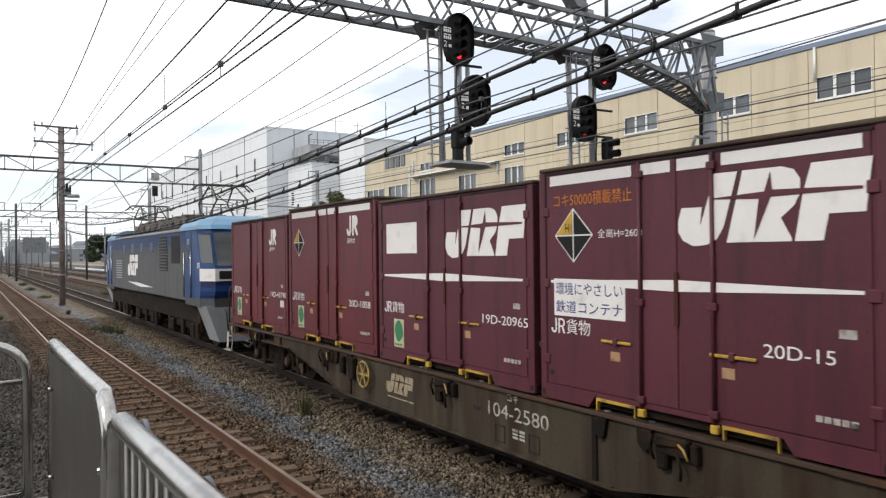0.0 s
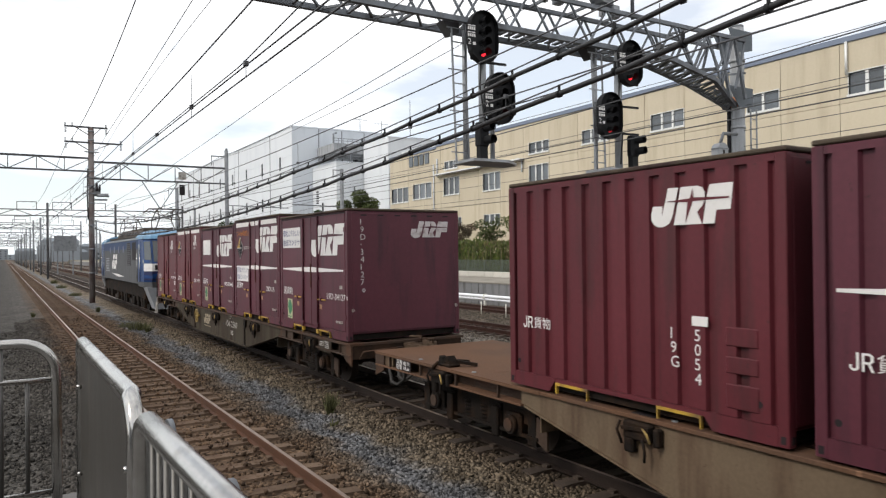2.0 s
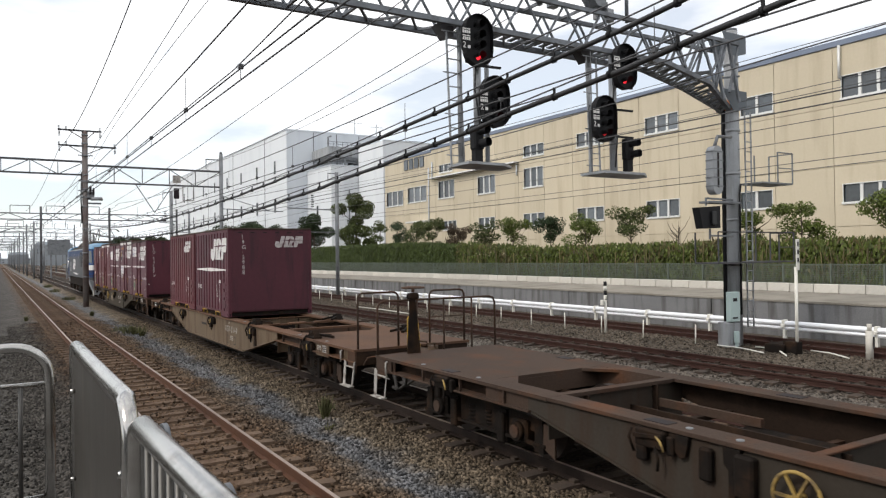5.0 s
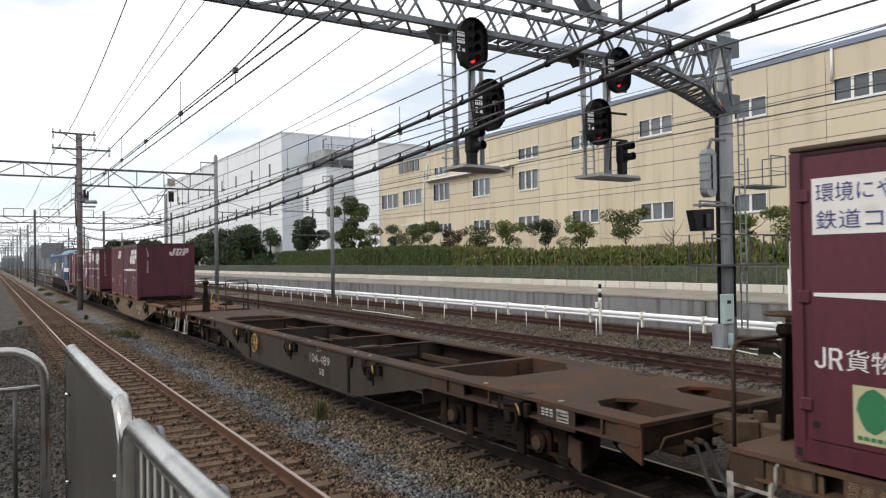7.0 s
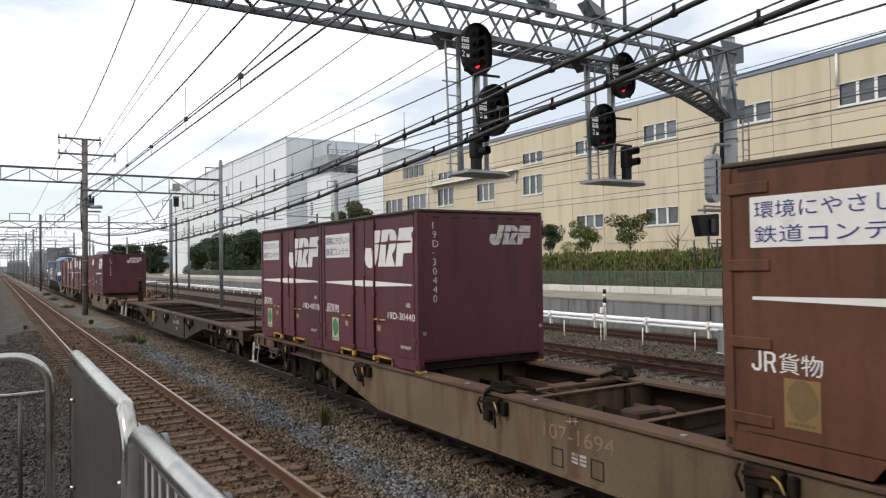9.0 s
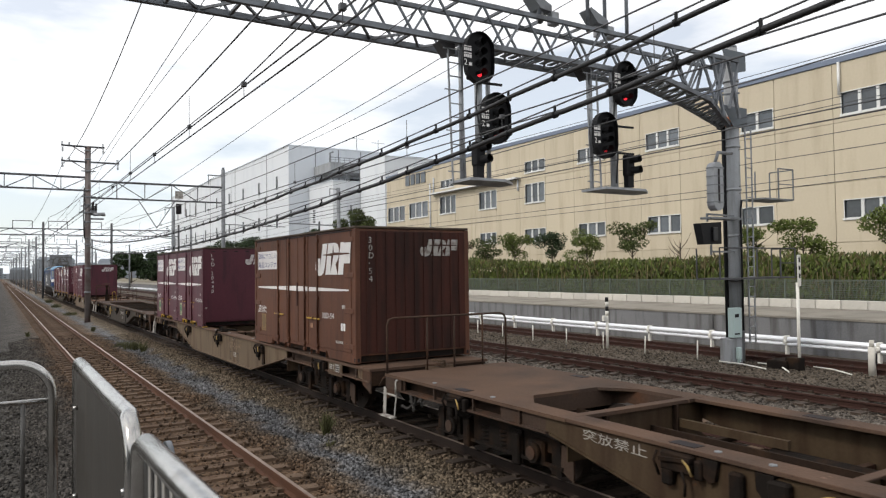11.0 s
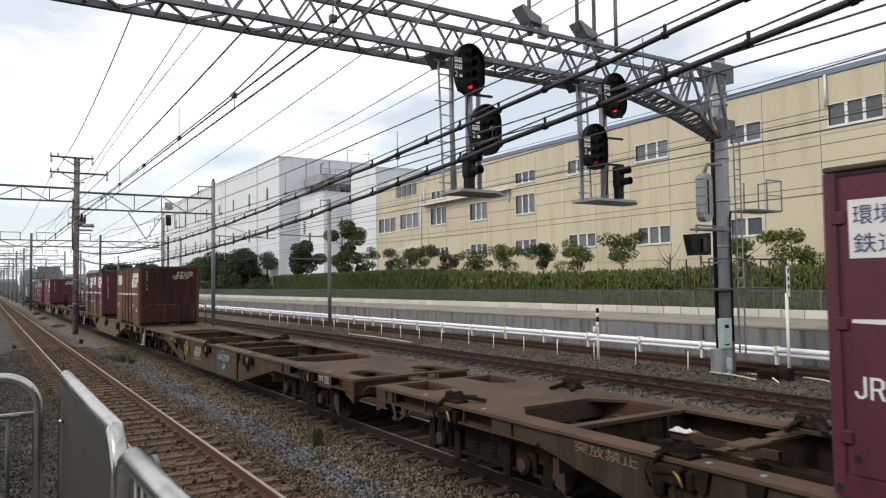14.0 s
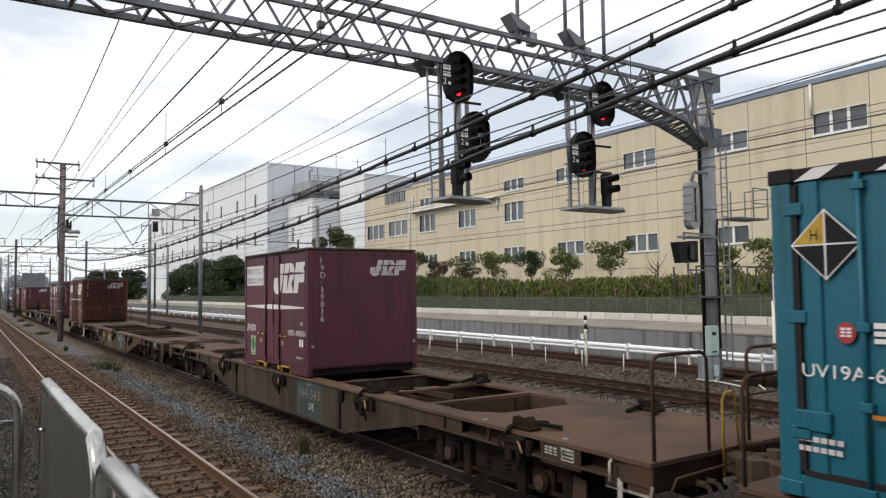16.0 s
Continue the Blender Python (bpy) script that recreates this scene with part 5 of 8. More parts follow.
def make_post_fittings():
    g = thing("relay_box", "pale green steel cabinet strapped to the gantry post", "cabinet", at=(18.4, 13.55, 0.62))
    part("body", Shape().box(-0.16, 0.25, 0, 0.2, 0, 0.88, 0.02), PALEBOX, g)
    part("label_plate", Shape().box(-0.08, 0.1, -0.006, 0, 0.6, 0.7), BLACK, g)
    part("label_plate", Shape().box(-0.1, 0.12, -0.006, 0, 0.1, 0.14), BLACK, g)
    g = thing("base_box", "grey steel base housing at the foot of the gantry post", "cabinet", at=(18.35, 13.5, -0.2))
    part("body", Shape().box(-0.16, 0.36, 0.1, 0.5, 0, 0.8, 0.02), POST_GREY, g)
    part("marker_box", Shape().box(0.02, 0.16, -0.02, 0.1, 0.2, 0.55, 0.02).box(0.06, 0.12, 0.0, 0.08, 0.0, 0.2), PALEBOX, g, "small pale green terminal box")
    g = thing("cable_coil", "grey ribbed expansion box on the gantry post", "junction box", at=(17.78, 13.7, 4.95))
    pill = rounded(0.42, 1.42)
    part("body", Shape().poly([(a, -0.12, b + 0.1) for a, b in pill], (0, 0.26, 0)), GALV, g)
    part("slot", Shape().box(-0.03, 0.04, -0.13, -0.115, -0.4, 0.6), SEAL, g)
    for k in range(5):
        part("rib", Shape().box(-0.225, 0.225, -0.135, 0.15, -0.38 + k * 0.25, -0.35 + k * 0.25), GALV_DARK, g)
    part("shelf", Shape().box(-0.4, 1.0, -0.15, 0.25, -0.86, -0.8), GALV_DARK, g)
    part("pipe", Shape().tube([(0, 0, 0.78), (0.15, 0, 1.1), (0.9, 0.1, 1.15)], 0.05, 8), GALV_DARK, g)
    g = thing("speed_indicator", "black square indicator box beside the gantry post", "indicator", at=(17.45, 13.6, 3.35))
    part("case", Shape().poly([(-0.5, 0, 0.6), (0.42, 0, 0.66), (0.42, 0, 0.02), (-0.34, 0, 0.0)], (0, 0.25, 0)), BLACK, g)
    part("lamp", Shape().box(-0.02, 0.18, -0.08, 0, 0.1, 0.5, 0.02), LAMP_OFF, g)
    part("arm", Shape().bar((-0.05, 0.12, 0.66), (-0.05, 0.12, 0.9), 0.05).bar((-0.05, 0.12, 0.88), (1.4, 0.3, 0.88), 0.05), GALV_DARK, g)
    part("arm", Shape().bar((0.1, 0.12, 0), (0.1, 0.12, -0.3), 0.05).bar((0.1, 0.12, -0.2), (1.4, 0.3, -0.2), 0.05), GALV_DARK, g)
    g = thing("striped_marker", "black and white striped marker post with a white lamp", "marker post", at=(18.25, 18.7, -0.15))
    part("post", Shape().tube([(0, 0, 0), (0, 0, 1.2)], 0.055, 10), STAKE, g)
    for k in range(4):
        part("stripe", Shape().tube([(0, 0, 1.2 + k * 0.16), (0, 0, 1.36 + k * 0.16)], 0.06, 10), BLACK if k % 2 else STAKE, g)
    part("lamp", Shape().box(-0.2, -0.05, -0.06, 0.06, 1.0, 1.2, 0.02), STAKE, g)
    g = thing("distance_post", "tall thin white distance post with black figures", "marker post", at=(18.5, 11.7, -0.15))
    part("post", Shape().tube([(0, 0, 0), (0, 0, 2.4)], 0.042, 10), STAKE, g)
    pl = part("plate", Shape().box(-0.075, 0.075, -0.07, -0.045, 2.3, 3.15, 0.01), STAKE, g)
    part("figures", Shape().box(-0.03, 0.03, -0.076, -0.071, 2.95, 3.08).box(-0.035, 0.035, -0.076, -0.071, 2.74, 2.86).box(-0.035, 0.035, -0.076, -0.071, 2.52, 2.64), BLACKP, pl)
    g = thing("stub_post", "short thick white cable stub post", "marker post", at=(19.1, 10.1, -0.15))
    part("post", Shape().tube([(0, 0, 0), (0, 0, 0.75)], 0.09, 14), BLOCK, g)
    part("cap", Shape().tube([(0, 0, 0.75), (0, 0, 0.92)], 0.06, 12), BLOCK, g)
    part("mark", Shape().box(-0.03, 0.03, -0.115, -0.108, 0.3, 0.6), BLACKP, g)
    for x, y, w, l in ((18.0, 13.1, 0.25, 0.9), (18.6, 12.5, 0.15, 0.6), (18.2, 12.0, 0.5, 0.5), (18.9, 11.0, 0.4, 0.7), (16.9, 33.0, 0.12, 3.6)):
        s = Shape().tube([(x - w, y - l, -0.08), (x, y, -0.06), (x + w * 0.6, y + l, -0.08)], 0.02, 6)
        tagged(part("loose_cable", s, STAKE), "pale loose cable lying on the ballast", "cable", "loose cables")
    s = Shape().box(18.2, 19.0, 11.9, 12.5, -0.15, 0.12, 0.03).box(18.3, 18.6, 11.6, 12.0, -0.15, 0.22, 0.02)
    tagged(part("point_motor", s, UNDER), "black grimy point machine between the sidings", "point machine")


make_post_fittings()


# ---- overhead line masts ----
def make_mast(y, first):
    g = thing("catenary_mast", "rust-stained overhead line mast with cross arms" if first else "grey overhead line portal mast", "catenary mast", "overhead line masts", at=(4.77, y, 0))
    part("pole", Shape().tube([(0, 0, -0.3), (0, 0, 10.82)], 0.17, 14), RUSTPOLE, g)
    for z, xa, xb in ((10.78, -1.5, 0.95), (9.82, -1.5, 1.8)):
        part("cross_arm", Shape().bar((xa, -0.1, z), (xb, -0.1, z), 0.1), MAST_BEAM, g)
        for x in (xa + 0.05, xa + 0.45, xb - 0.1):
            ins = Shape()
            for k in range(3):
                ins.tube([(x, -0.1, z + 0.05 + 0.07 * k), (x, -0.1, z + 0.09 + 0.07 * k)], 0.055, 8)
            part("insulator", ins, GALV_DARK, g)
    for zt, zb, xa, xb in ((8.85, 8.03, -10.5, 0), (8.64, 7.58, 0, 8.4)):
        part("beam_chord", Shape().bar((xa, 0, zt), (xb, 0, zt), 0.12), MAST_BEAM, g)
        part("beam_chord", Shape().bar((xa, 0, zb), (xb, 0, zb), 0.1), MAST_BEAM, g)
        n = max(3, int((xb - xa) / 1.45))
        for k in range(n):
            a, b = xa + (xb - xa) * k / n, xa + (xb - xa) * (k + 1) / n
            part("beam_brace", Shape().bar((a, 0, zt if k % 2 else zb), (b, 0, zb if k % 2 else zt), 0.05), MAST_BEAM, g)
            part("beam_brace", Shape().bar((b, 0, zb), (b, 0, zt), 0.05), MAST_BEAM, g)
    part("v_hanger", Shape().bar((2.95, 0, 7.58), (4.1, 0, 5.75), 0.05).bar((5.25, 0, 7.58), (4.1, 0, 5.75), 0.05), MAST_BEAM, g)
    part("junction_box", Shape().box(0.12, 0.5, -0.25, 0.05, 6.6, 6.98, 0.02).box(0.15, 0.9, -0.2, 0, 6.2, 6.3, 0.02), GALV_DARK, g)
    part("lamp_arm", Shape().tube([(0.1, 0, 6.55), (1.0, -0.1, 6.5)], 0.07, 8), GALV_DARK, g)
    part("cable_run", Shape().tube([(-0.2, -0.05, 5.0), (-0.24, -0.1, 6.5), (-0.2, -0.05, 8.2)], 0.04, 8), CABLE, g)
    for z in (1.6, 3.1, 4.6, 6.0, 7.1, 8.0, 9.2, 9.95, 10.5):
        part("band", Shape().tube([(0, 0, z), (0, 0, z + 0.09)], 0.195, 12), GALV_DARK, g)
    for z, xa, xb in ((10.78, -1.5, 0.95), (9.82, -1.5, 1.8)):
        part("arm_stay", Shape().bar((xa * 0.6, -0.12, z - 0.02), (-0.1, -0.12, z - 0.5), 0.05).bar((xb * 0.6, -0.12, z - 0.02), (0.1, -0.12, z - 0.5), 0.05), RUSTPOLE, g)
        for x in (xa + 0.08, xb - 0.08):
            drop = Shape()
            for k in range(4):
                drop.tube([(x, -0.1, z - 0.1 - 0.08 * k), (x, -0.1, z - 0.14 - 0.08 * k)], 0.06, 8)
            part("hanging_insulator", drop, SEAL, g)
    for z in (6.6, 7.0, 7.6, 9.2):
        part("pole_step", Shape().box(-0.4, 0.45, -0.24, -0.16, z, z + 0.06), GALV_DARK, g)
    part("pole_lamp", Shape().tube([(0.3, -0.2, 6.52), (0.95, -0.25, 6.55)], 0.11, 10), GALV, g)
    part("pole_switch", Shape().box(0.2, 0.34, -0.35, -0.18, 6.8, 7.3, 0.02).box(0.4, 0.5, -0.35, -0.18, 6.75, 7.2, 0.02), SEAL, g)
    part("hung_plate", Shape().box(5.25, 5.75, -0.05, 0.0, 7.75, 8.25), WORN_WHITE, g, "faded white plate hung from the beam")
    part("hung_plate", Shape().box(5.3, 5.65, -0.08, -0.02, 6.7, 7.4, 0.02), SEAL, g)
    part("hung_frame", Shape().bar((5.9, 0, 7.6), (5.9, 0, 6.6), 0.05).bar((5.9, 0, 6.6), (6.6, 0, 6.6), 0.05).bar((6.6, 0, 6.6), (6.6, 0, 7.6), 0.05), RUSTPOLE, g)
    p = thing("catenary_pole", "thin grey overhead line pole beyond the tracks", "catenary mast", "overhead line masts", at=(13.2, y, 0))
    part("pole", Shape().tube([(0, 0, -0.3), (0, 0, 9.87)], 0.13, 12), GALV_DARK, p)
    part("arm", Shape().bar((-1.05, 0, 9.45), (0.1, 0, 9.45), 0.07).bar((-1.0, 0, 9.45), (-1.0, 0, 8.8), 0.05), GALV_DARK, p)
    part("cap", Shape().tube([(0, 0, 9.87), (0, 0, 10.02)], 0.09, 8), GALV_DARK, p)
    part("side_arm", Shape().bar((0, 0, 6.1), (4.4, 0, 6.0), 0.06).bar((0, 0, 7.0), (3.4, 0, 6.05), 0.04), GALV_DARK, p)


make_mast(50.3, True)


def make_portal(y, xs, zt=8.9, label="distant grey overhead line portal", mat=GALV_DARK):
    g = thing("catenary_portal", label, "catenary portal", "distant overhead line portals", at=(0, y, 0))
    for x in xs:
        part("pole", Shape().tube([(x, 0, -0.3), (x, 0, zt + 0.9)], 0.14, 8), mat, g)
    for z in (zt, zt - 0.8):
        part("beam_chord", Shape().bar((xs[0], 0, z), (xs[-1], 0, z), 0.13), mat, g)
    n = int((xs[-1] - xs[0]) / 2)
    for k in range(n):
        a = xs[0] + (xs[-1] - xs[0]) * k / n
        part("beam_brace", Shape().bar((a, 0, zt if k % 2 else zt - 0.8), (a + (xs[-1] - xs[0]) / n, 0, zt - 0.8 if k % 2 else zt), 0.085), mat, g)
    for x in (XA, XB, XC):
        u = Shape().bar((x - 1.1, 0, zt), (x - 1.1, 0, zt + 1.0), 0.085).bar((x + 1.1, 0, zt), (x + 1.1, 0, zt + 1.0), 0.085).bar((x - 1.1, 0, zt + 1.0), (x + 1.1, 0, zt + 1.0), 0.085)
        part("hoop", u, mat, g)


for i, y in enumerate((108, 160, 212, 264, 316, 368, 420)):
    make_portal(y, [-8.0, 5.0, 13.2] if i % 2 else [-9.0, 5.0, 13.2, 22.0], mat=GALV_DARK if i else MAST_BEAM)


for y in (134, 186, 238, 290, 342):
    make_portal(y, [-8.5, 5.2], 8.2)


def make_side_pole(x, y, h, arm, mat=GALV_DARK):
    g = thing("catenary_pole", "plain grey overhead line pole beside the siding", "catenary mast", "overhead line masts", at=(x, y, 0))
    part("pole", Shape().tube([(0, 0, -0.3), (0, 0, h)], 0.14, 12), mat, g)
    part("arm", Shape().bar((-arm, 0, h - 2.7), (0.2, 0, h - 2.8), 0.08), GALV_DARK, g)
    part("arm", Shape().bar((-arm * 0.75, 0, h - 4.4), (0, 0, h - 4.4), 0.05), GALV_DARK, g)
    part("bracket", Shape().bar((-0.7, 0, h - 0.1), (0.1, 0, h - 0.1), 0.06).bar((-0.68, 0, h - 0.1), (-0.68, 0, h - 0.7), 0.05), GALV_DARK, g)
    ins = Shape()
    for k in range(6):
        ins.tube([(-arm * 0.5, 0, h - 2.6 + k * 0.16), (-arm * 0.5, 0, h - 2.52 + k * 0.16)], 0.1, 8)
    part("insulator", ins, BLACK, g)


make_side_pole(21.3, 49.2, 8.9, 3.8)
make_side_pole(21.3, 97, 8.9, 3.8)
make_side_pole(13.0, 66, 8.6, 1.0)
for x, y, h in ((-4.0, 150, 7.5), (13.1, 131, 8.6), (9.0, 185, 7.0), (21.5, 150, 8.5), (-5.0, 205, 8.0), (8.8, 240, 7.5), (21.5, 205, 8.5), (-6.0, 260, 8.0), (17.0, 300, 9.0), (9.0, 330, 8.0), (-8.0, 340, 9.0), (24.0, 290, 9.0)):
    make_side_pole(x, y, h, 2.2)


# ---- wires ----
def wire(name, pts, r, label, cat="overhead wire", mat=WIRE):
    o = part(name, Shape().tube(pts, r, 6), mat)
    return tagged(o, label, cat, "overhead wires")


def sagging(x, y0, z0, y1, z1, sag, n=24, x1=None):
    x1 = x if x1 is None else x1
    return [(x + (x1 - x) * k / n, y0 + (y1 - y0) * k / n, z0 + (z1 - z0) * k / n - 4 * sag * (k / n) * (1 - k / n)) for k in range(n + 1)]


def make_wires():
    spans = [(-4, 50.3), (50.3, 108), (108, 160), (160, 212), (212, 316)]
    for xc in (XA, XB, XC):
        wire("contact_wire", [(xc, -30, 4.93), (xc, 400, 4.93)], 0.011, "overhead contact wire above a track")
        wire("auxiliary_wire", [(xc + 0.03, -30, 5.10), (xc, 400, 5.1)], 0.011, "auxiliary overhead wire above a track")
        for a, b in spans:
            wire("messenger_wire", sagging(xc, a, 6.3, b, 6.3, 0.68), 0.012, "sagging overhead messenger wire")
    wire("pull_off_wire", [(2.65, 50.3, 5.1), (2.65, 9.39, 5.13), (2.65, 7.18, 5.25), (2.65, -4, 5.9)], 0.009, "slack wire rising from the contact wire")
    dr = Shape()
    for xc in (XA, XB):
        for k in range(30):
            y = 6 + k * 3.1
            dr.tube([(xc, y, 4.93), (xc, y, 5.1)], 0.006, 4)
            if k % 2 == 0:
                dr.tube([(xc, y, 5.1), (xc, y, 5.62)], 0.006, 4)
            dr.box(xc - 0.03, xc + 0.03, y - 0.03, y + 0.03, 5.07, 5.13)
    o = part("droppers", dr, WIRE)
    tagged(o, "thin dropper wires between messenger and contact wires", "overhead wire", "overhead wires", "stuff")
    for x, za, zb, zc, r in ((3.3, 12.78, 9.60, 9.52, 0.016), (5.6, 12.58, 11.33, 10.29, 0.015), (6.3, 11.14, 11.62, 10.97, 0.013), (5.2, 6.75, 5.915, 5.61, 0.008), (12.6, 11.27, 9.49, 9.34, 0.015), (12.3, 10.2, 8.9, 9.1, 0.011)):
        sag = (za + zc) / 2 - zb
        wire("feeder_wire", sagging(x, 4, za, 50.3, zc, sag), r, "high feeder wire running mast to mast")
        wire("feeder_wire", [(x, -25, za + 1.5), (x, 4, za)], r, "high feeder wire running mast to mast")
        wire("feeder_wire", sagging(x, 50.3, zc, 108, min(zc, 9.2), 0.7), r, "high feeder wire running mast to mast")
    for x, z in ((18.9, 8.40), (18.9, 7.21), (18.9, 7.02), (18.9, 6.27), (18.9, 5.80), (18.9, 5.17), (18.9, 4.96)):
        wire("feeder_wire", sagging(x, -20, z + 0.4, 49.2, z + 0.2, 0.35, x1=19.1), 0.010, "line wire above the siding")
        wire("feeder_wire", sagging(19.1, 49.2, z + 0.2, 120, z, 0.35), 0.010, "line wire above the siding")


make_wires()


def make_cables():
    """Two heavy bundled cables clipped to a carrier wire, slung between the masts."""
    for z0, zm, zf, r in ((5.05, 3.5, 4.6, 0.026), (5.3, 3.98, 5.02, 0.023)):
        y0, y1, xc = -4.0, 50.3, 4.65
        sag = (z0 + zf) / 2 - zm
        pts = sagging(xc, y0, z0, y1, zf, sag, 70)
        pts = [(x + 0.008 * math.sin(i * 1.3), y, z + 0.009 * math.sin(i * 2.1)) for i, (x, y, z) in enumerate(pts)]
        g = thing("slung_cable", "thick black bundled cable clipped to a carrier wire", "cable", "slung black cables")
        part("cable", Shape().tube(pts, r, 10), CABLE, g)
        part("carrier_wire", Shape().tube([(x, y, z + r + 0.045) for x, y, z in sagging(xc, y0, z0, y1, zf, sag - 0.02, 40)], 0.008, 6), WIRE, g)
        for k in range(72):
            a = (k + 0.5) / 72
            y = y0 + (y1 - y0) * a
            z = z0 + (zf - z0) * a - 4 * sag * a * (1 - a)
            part("clip", Shape().tube([(xc, y - 0.018, z), (xc, y + 0.018, z)], r + 0.012, 8).box(xc - 0.008, xc + 0.008, y - 0.012, y + 0.012, z + r, z + r + 0.065), BLACK, g)


make_cables()


def make_weeds():
    rng = np.random.default_rng(9)
    for x, y, h, n in ((5.0, 12.2, 0.46, 40), (4.75, 11.4, 0.16, 5), (4.6, 30.5, 0.35, 90), (4.4, 31.5, 0.3, 80), (4.7, 29.5, 0.25, 50), (5.3, 12.6, 0.2, 6), (4.2, 41.5, 0.3, 40), (1.2, 40, 0.3, 40), (4.5, 60, 0.3, 90), (4.6, 76, 0.35, 90), (4.8, 90, 0.4, 90), (9.0, 62, 0.35, 90), (27.6, 33, 0.35, 90), (27.2, 48, 0.3, 90), (27.5, 24, 0.25, 80)):
        s = Shape()
        for _ in range(int(n * 2.2)):
            a, l = rng.uniform(0, 6.28), rng.uniform(0.01, 0.06 if n < 70 else 0.45)
            b = Vector((math.cos(a) * l, math.sin(a) * l, 0))
            t = b + Vector((rng.normal() * 0.06, rng.normal() * 0.06, h * rng.uniform(0.5, 1.1)))
            w = Vector((rng.normal(), rng.normal(), 0)).normalized() * (0.0085 if n < 70 else 0.0055)
            s.add([b - w, b + w, (b + t) * 0.55 + w * 1.6, t, (b + t) * 0.55 - w * 1.6], [(0, 1, 2, 3, 4)])
        o = part("weed_tuft", s, WEED, at=(x, y, -0.24))
        tagged(o, "dry green weed tuft growing in the ballast", "weed", "weeds")


make_weeds()

# ---- the freight train ----
SPEED = 6.9          # metres a second, along +y
BASE = 1.03          # container floor above rail
MOVERS = []          # (thing, place along the track at 0 s)
WHEELS = []          # (wheelset, y, z, radius)


def side(y0, z0, x=-1.225, off=0.006):
    """Maps writing to the flank that faces the platform."""
    return lambda u, v: (x - off, y0 - u, z0 + v)


def rear(x0, z0, y, off=0.006):
    return lambda u, v: (x0 + u, y - off, z0 + v)


MARK = [
    [(.027, .536), (.153, .531), (.141, .253), (.204, .753), (.225, 1.0), (.360, .996), (.281, .239), (.24, .059), (.175, -.022), (.1, -.036), (.036, .046), (.005, .178), (.005, .336)],
    [(.388, .998), (.59, .995), (.65, .939), (.68, .809), (.676, .613), (.65, .474), (.584, .32), (.636, .047), (.636, .007), (.296, .007)],
    [(.732, .998), (.995, 1.0), (.965, .346), (.808, .343), (.783, .009), (.65, .006), (.69, .611)]]
STAR = [(.225, .648), (.503, .684), (.535, .95), (.544, .70), (.955, .658), (.955, .620), (.536, .606), (.447, .05), (.474, .592), (.225, .630)]


def emblem(parent, place, w, h, mat, ground, depth_axis):
    """A slanted three-piece block emblem with a four-pointed star cut out of it."""
    s, cut = Shape(), Shape()
    for poly in MARK:
        s.flat([place(a * w, b * h) for a, b in poly])
    dx, dy = depth_axis
    o = part("emblem", s, mat, parent, "white slanted block emblem")
    cut.flat([tuple(c + d for c, d in zip(place(a * w, b * h), (dx * 0.004, dy * 0.004, 0))) for a, b in STAR])
    part("emblem_cut", cut, ground, o)


def company_name(parent, y0, z0, h, mat):
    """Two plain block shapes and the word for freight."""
    k = h / 0.34
    for nm, pts in (("block_shape", ((0, .11), (0, .05), (.05, 0), (.12, 0), (.17, .05), (.17, .34), (.125, .34), (.125, .065), (.11, .045), (.06, .045), (.045, .065), (.045, .11))),
                    ("block_shape", ((.22, 0), (.22, .34), (.36, .34), (.42, .295), (.42, .195), (.37, .15), (.43, 0), (.38, 0), (.325, .14), (.267, .14), (.267, .18), (.345, .18), (.37, .205), (.37, .275), (.345, .298), (.265, .298), (.265, 0)))):
        q = side(y0, z0)
        part(nm, Shape().flat([q(a * k * 1.05, b * k) for a, b in pts]), mat, parent)
    part("freight_word", written(Shape(), "貨物", h * 1.08, side(y0 - 0.5 * k, z0 + 0.1 * h), width=h * 2.2), mat, parent)


def patch(parent, name, place, w, h, mat, label=""):
    return part(name, Shape().flat([place(0, 0), place(w, 0), place(w, h), place(0, h)]), mat, parent, label)


def bars(parent, name, place, w, h, n, mat):
    """Small writing that cannot be read, as plain bars."""
    s = Shape()
    st = w / n
    for k in range(n):
        a, c = k * st, st * 0.78
        strokes = [(0, 1, 0, 1)] if h < 0.06 or n == 1 else [(0.0, 1.0, 0.72, 1.0), (0.0, 1.0, 0.36, 0.6), (0.0, 1.0, 0.0, 0.24)]
        for j, (u0, u1, v0, v1) in enumerate(strokes):
            lift = 0.001 * (j == 3)
            q = [place(a + u * c, v * h) for u, v in ((u0, v0), (u1, v0), (u1, v1), (u0, v1))]
            s.flat([(x - lift, y, z) for x, y, z in q])
    return part(name, s, mat, parent)


def sign(parent, place, w, h):
    """White panel with two lines of navy lettering."""
    p = patch(parent, "sign_panel", place, w, h, WHITE, "white panel with navy lettering")
    lift = lambda u, v: tuple(c + d for c, d in zip(place(u, v), (-0.004, 0, 0)))
    s = Shape()
    written(s, "環境にやさしい", h * 0.36, lambda u, v: lift(w * 0.03 + u, h * 0.60 + v), width=w * 0.94)
    written(s, "鉄道コンテナ", h * 0.36, lambda u, v: lift(w * 0.03 + u, h * 0.12 + v), width=w * 0.94)
    part("lettering", s, NAVY, p)


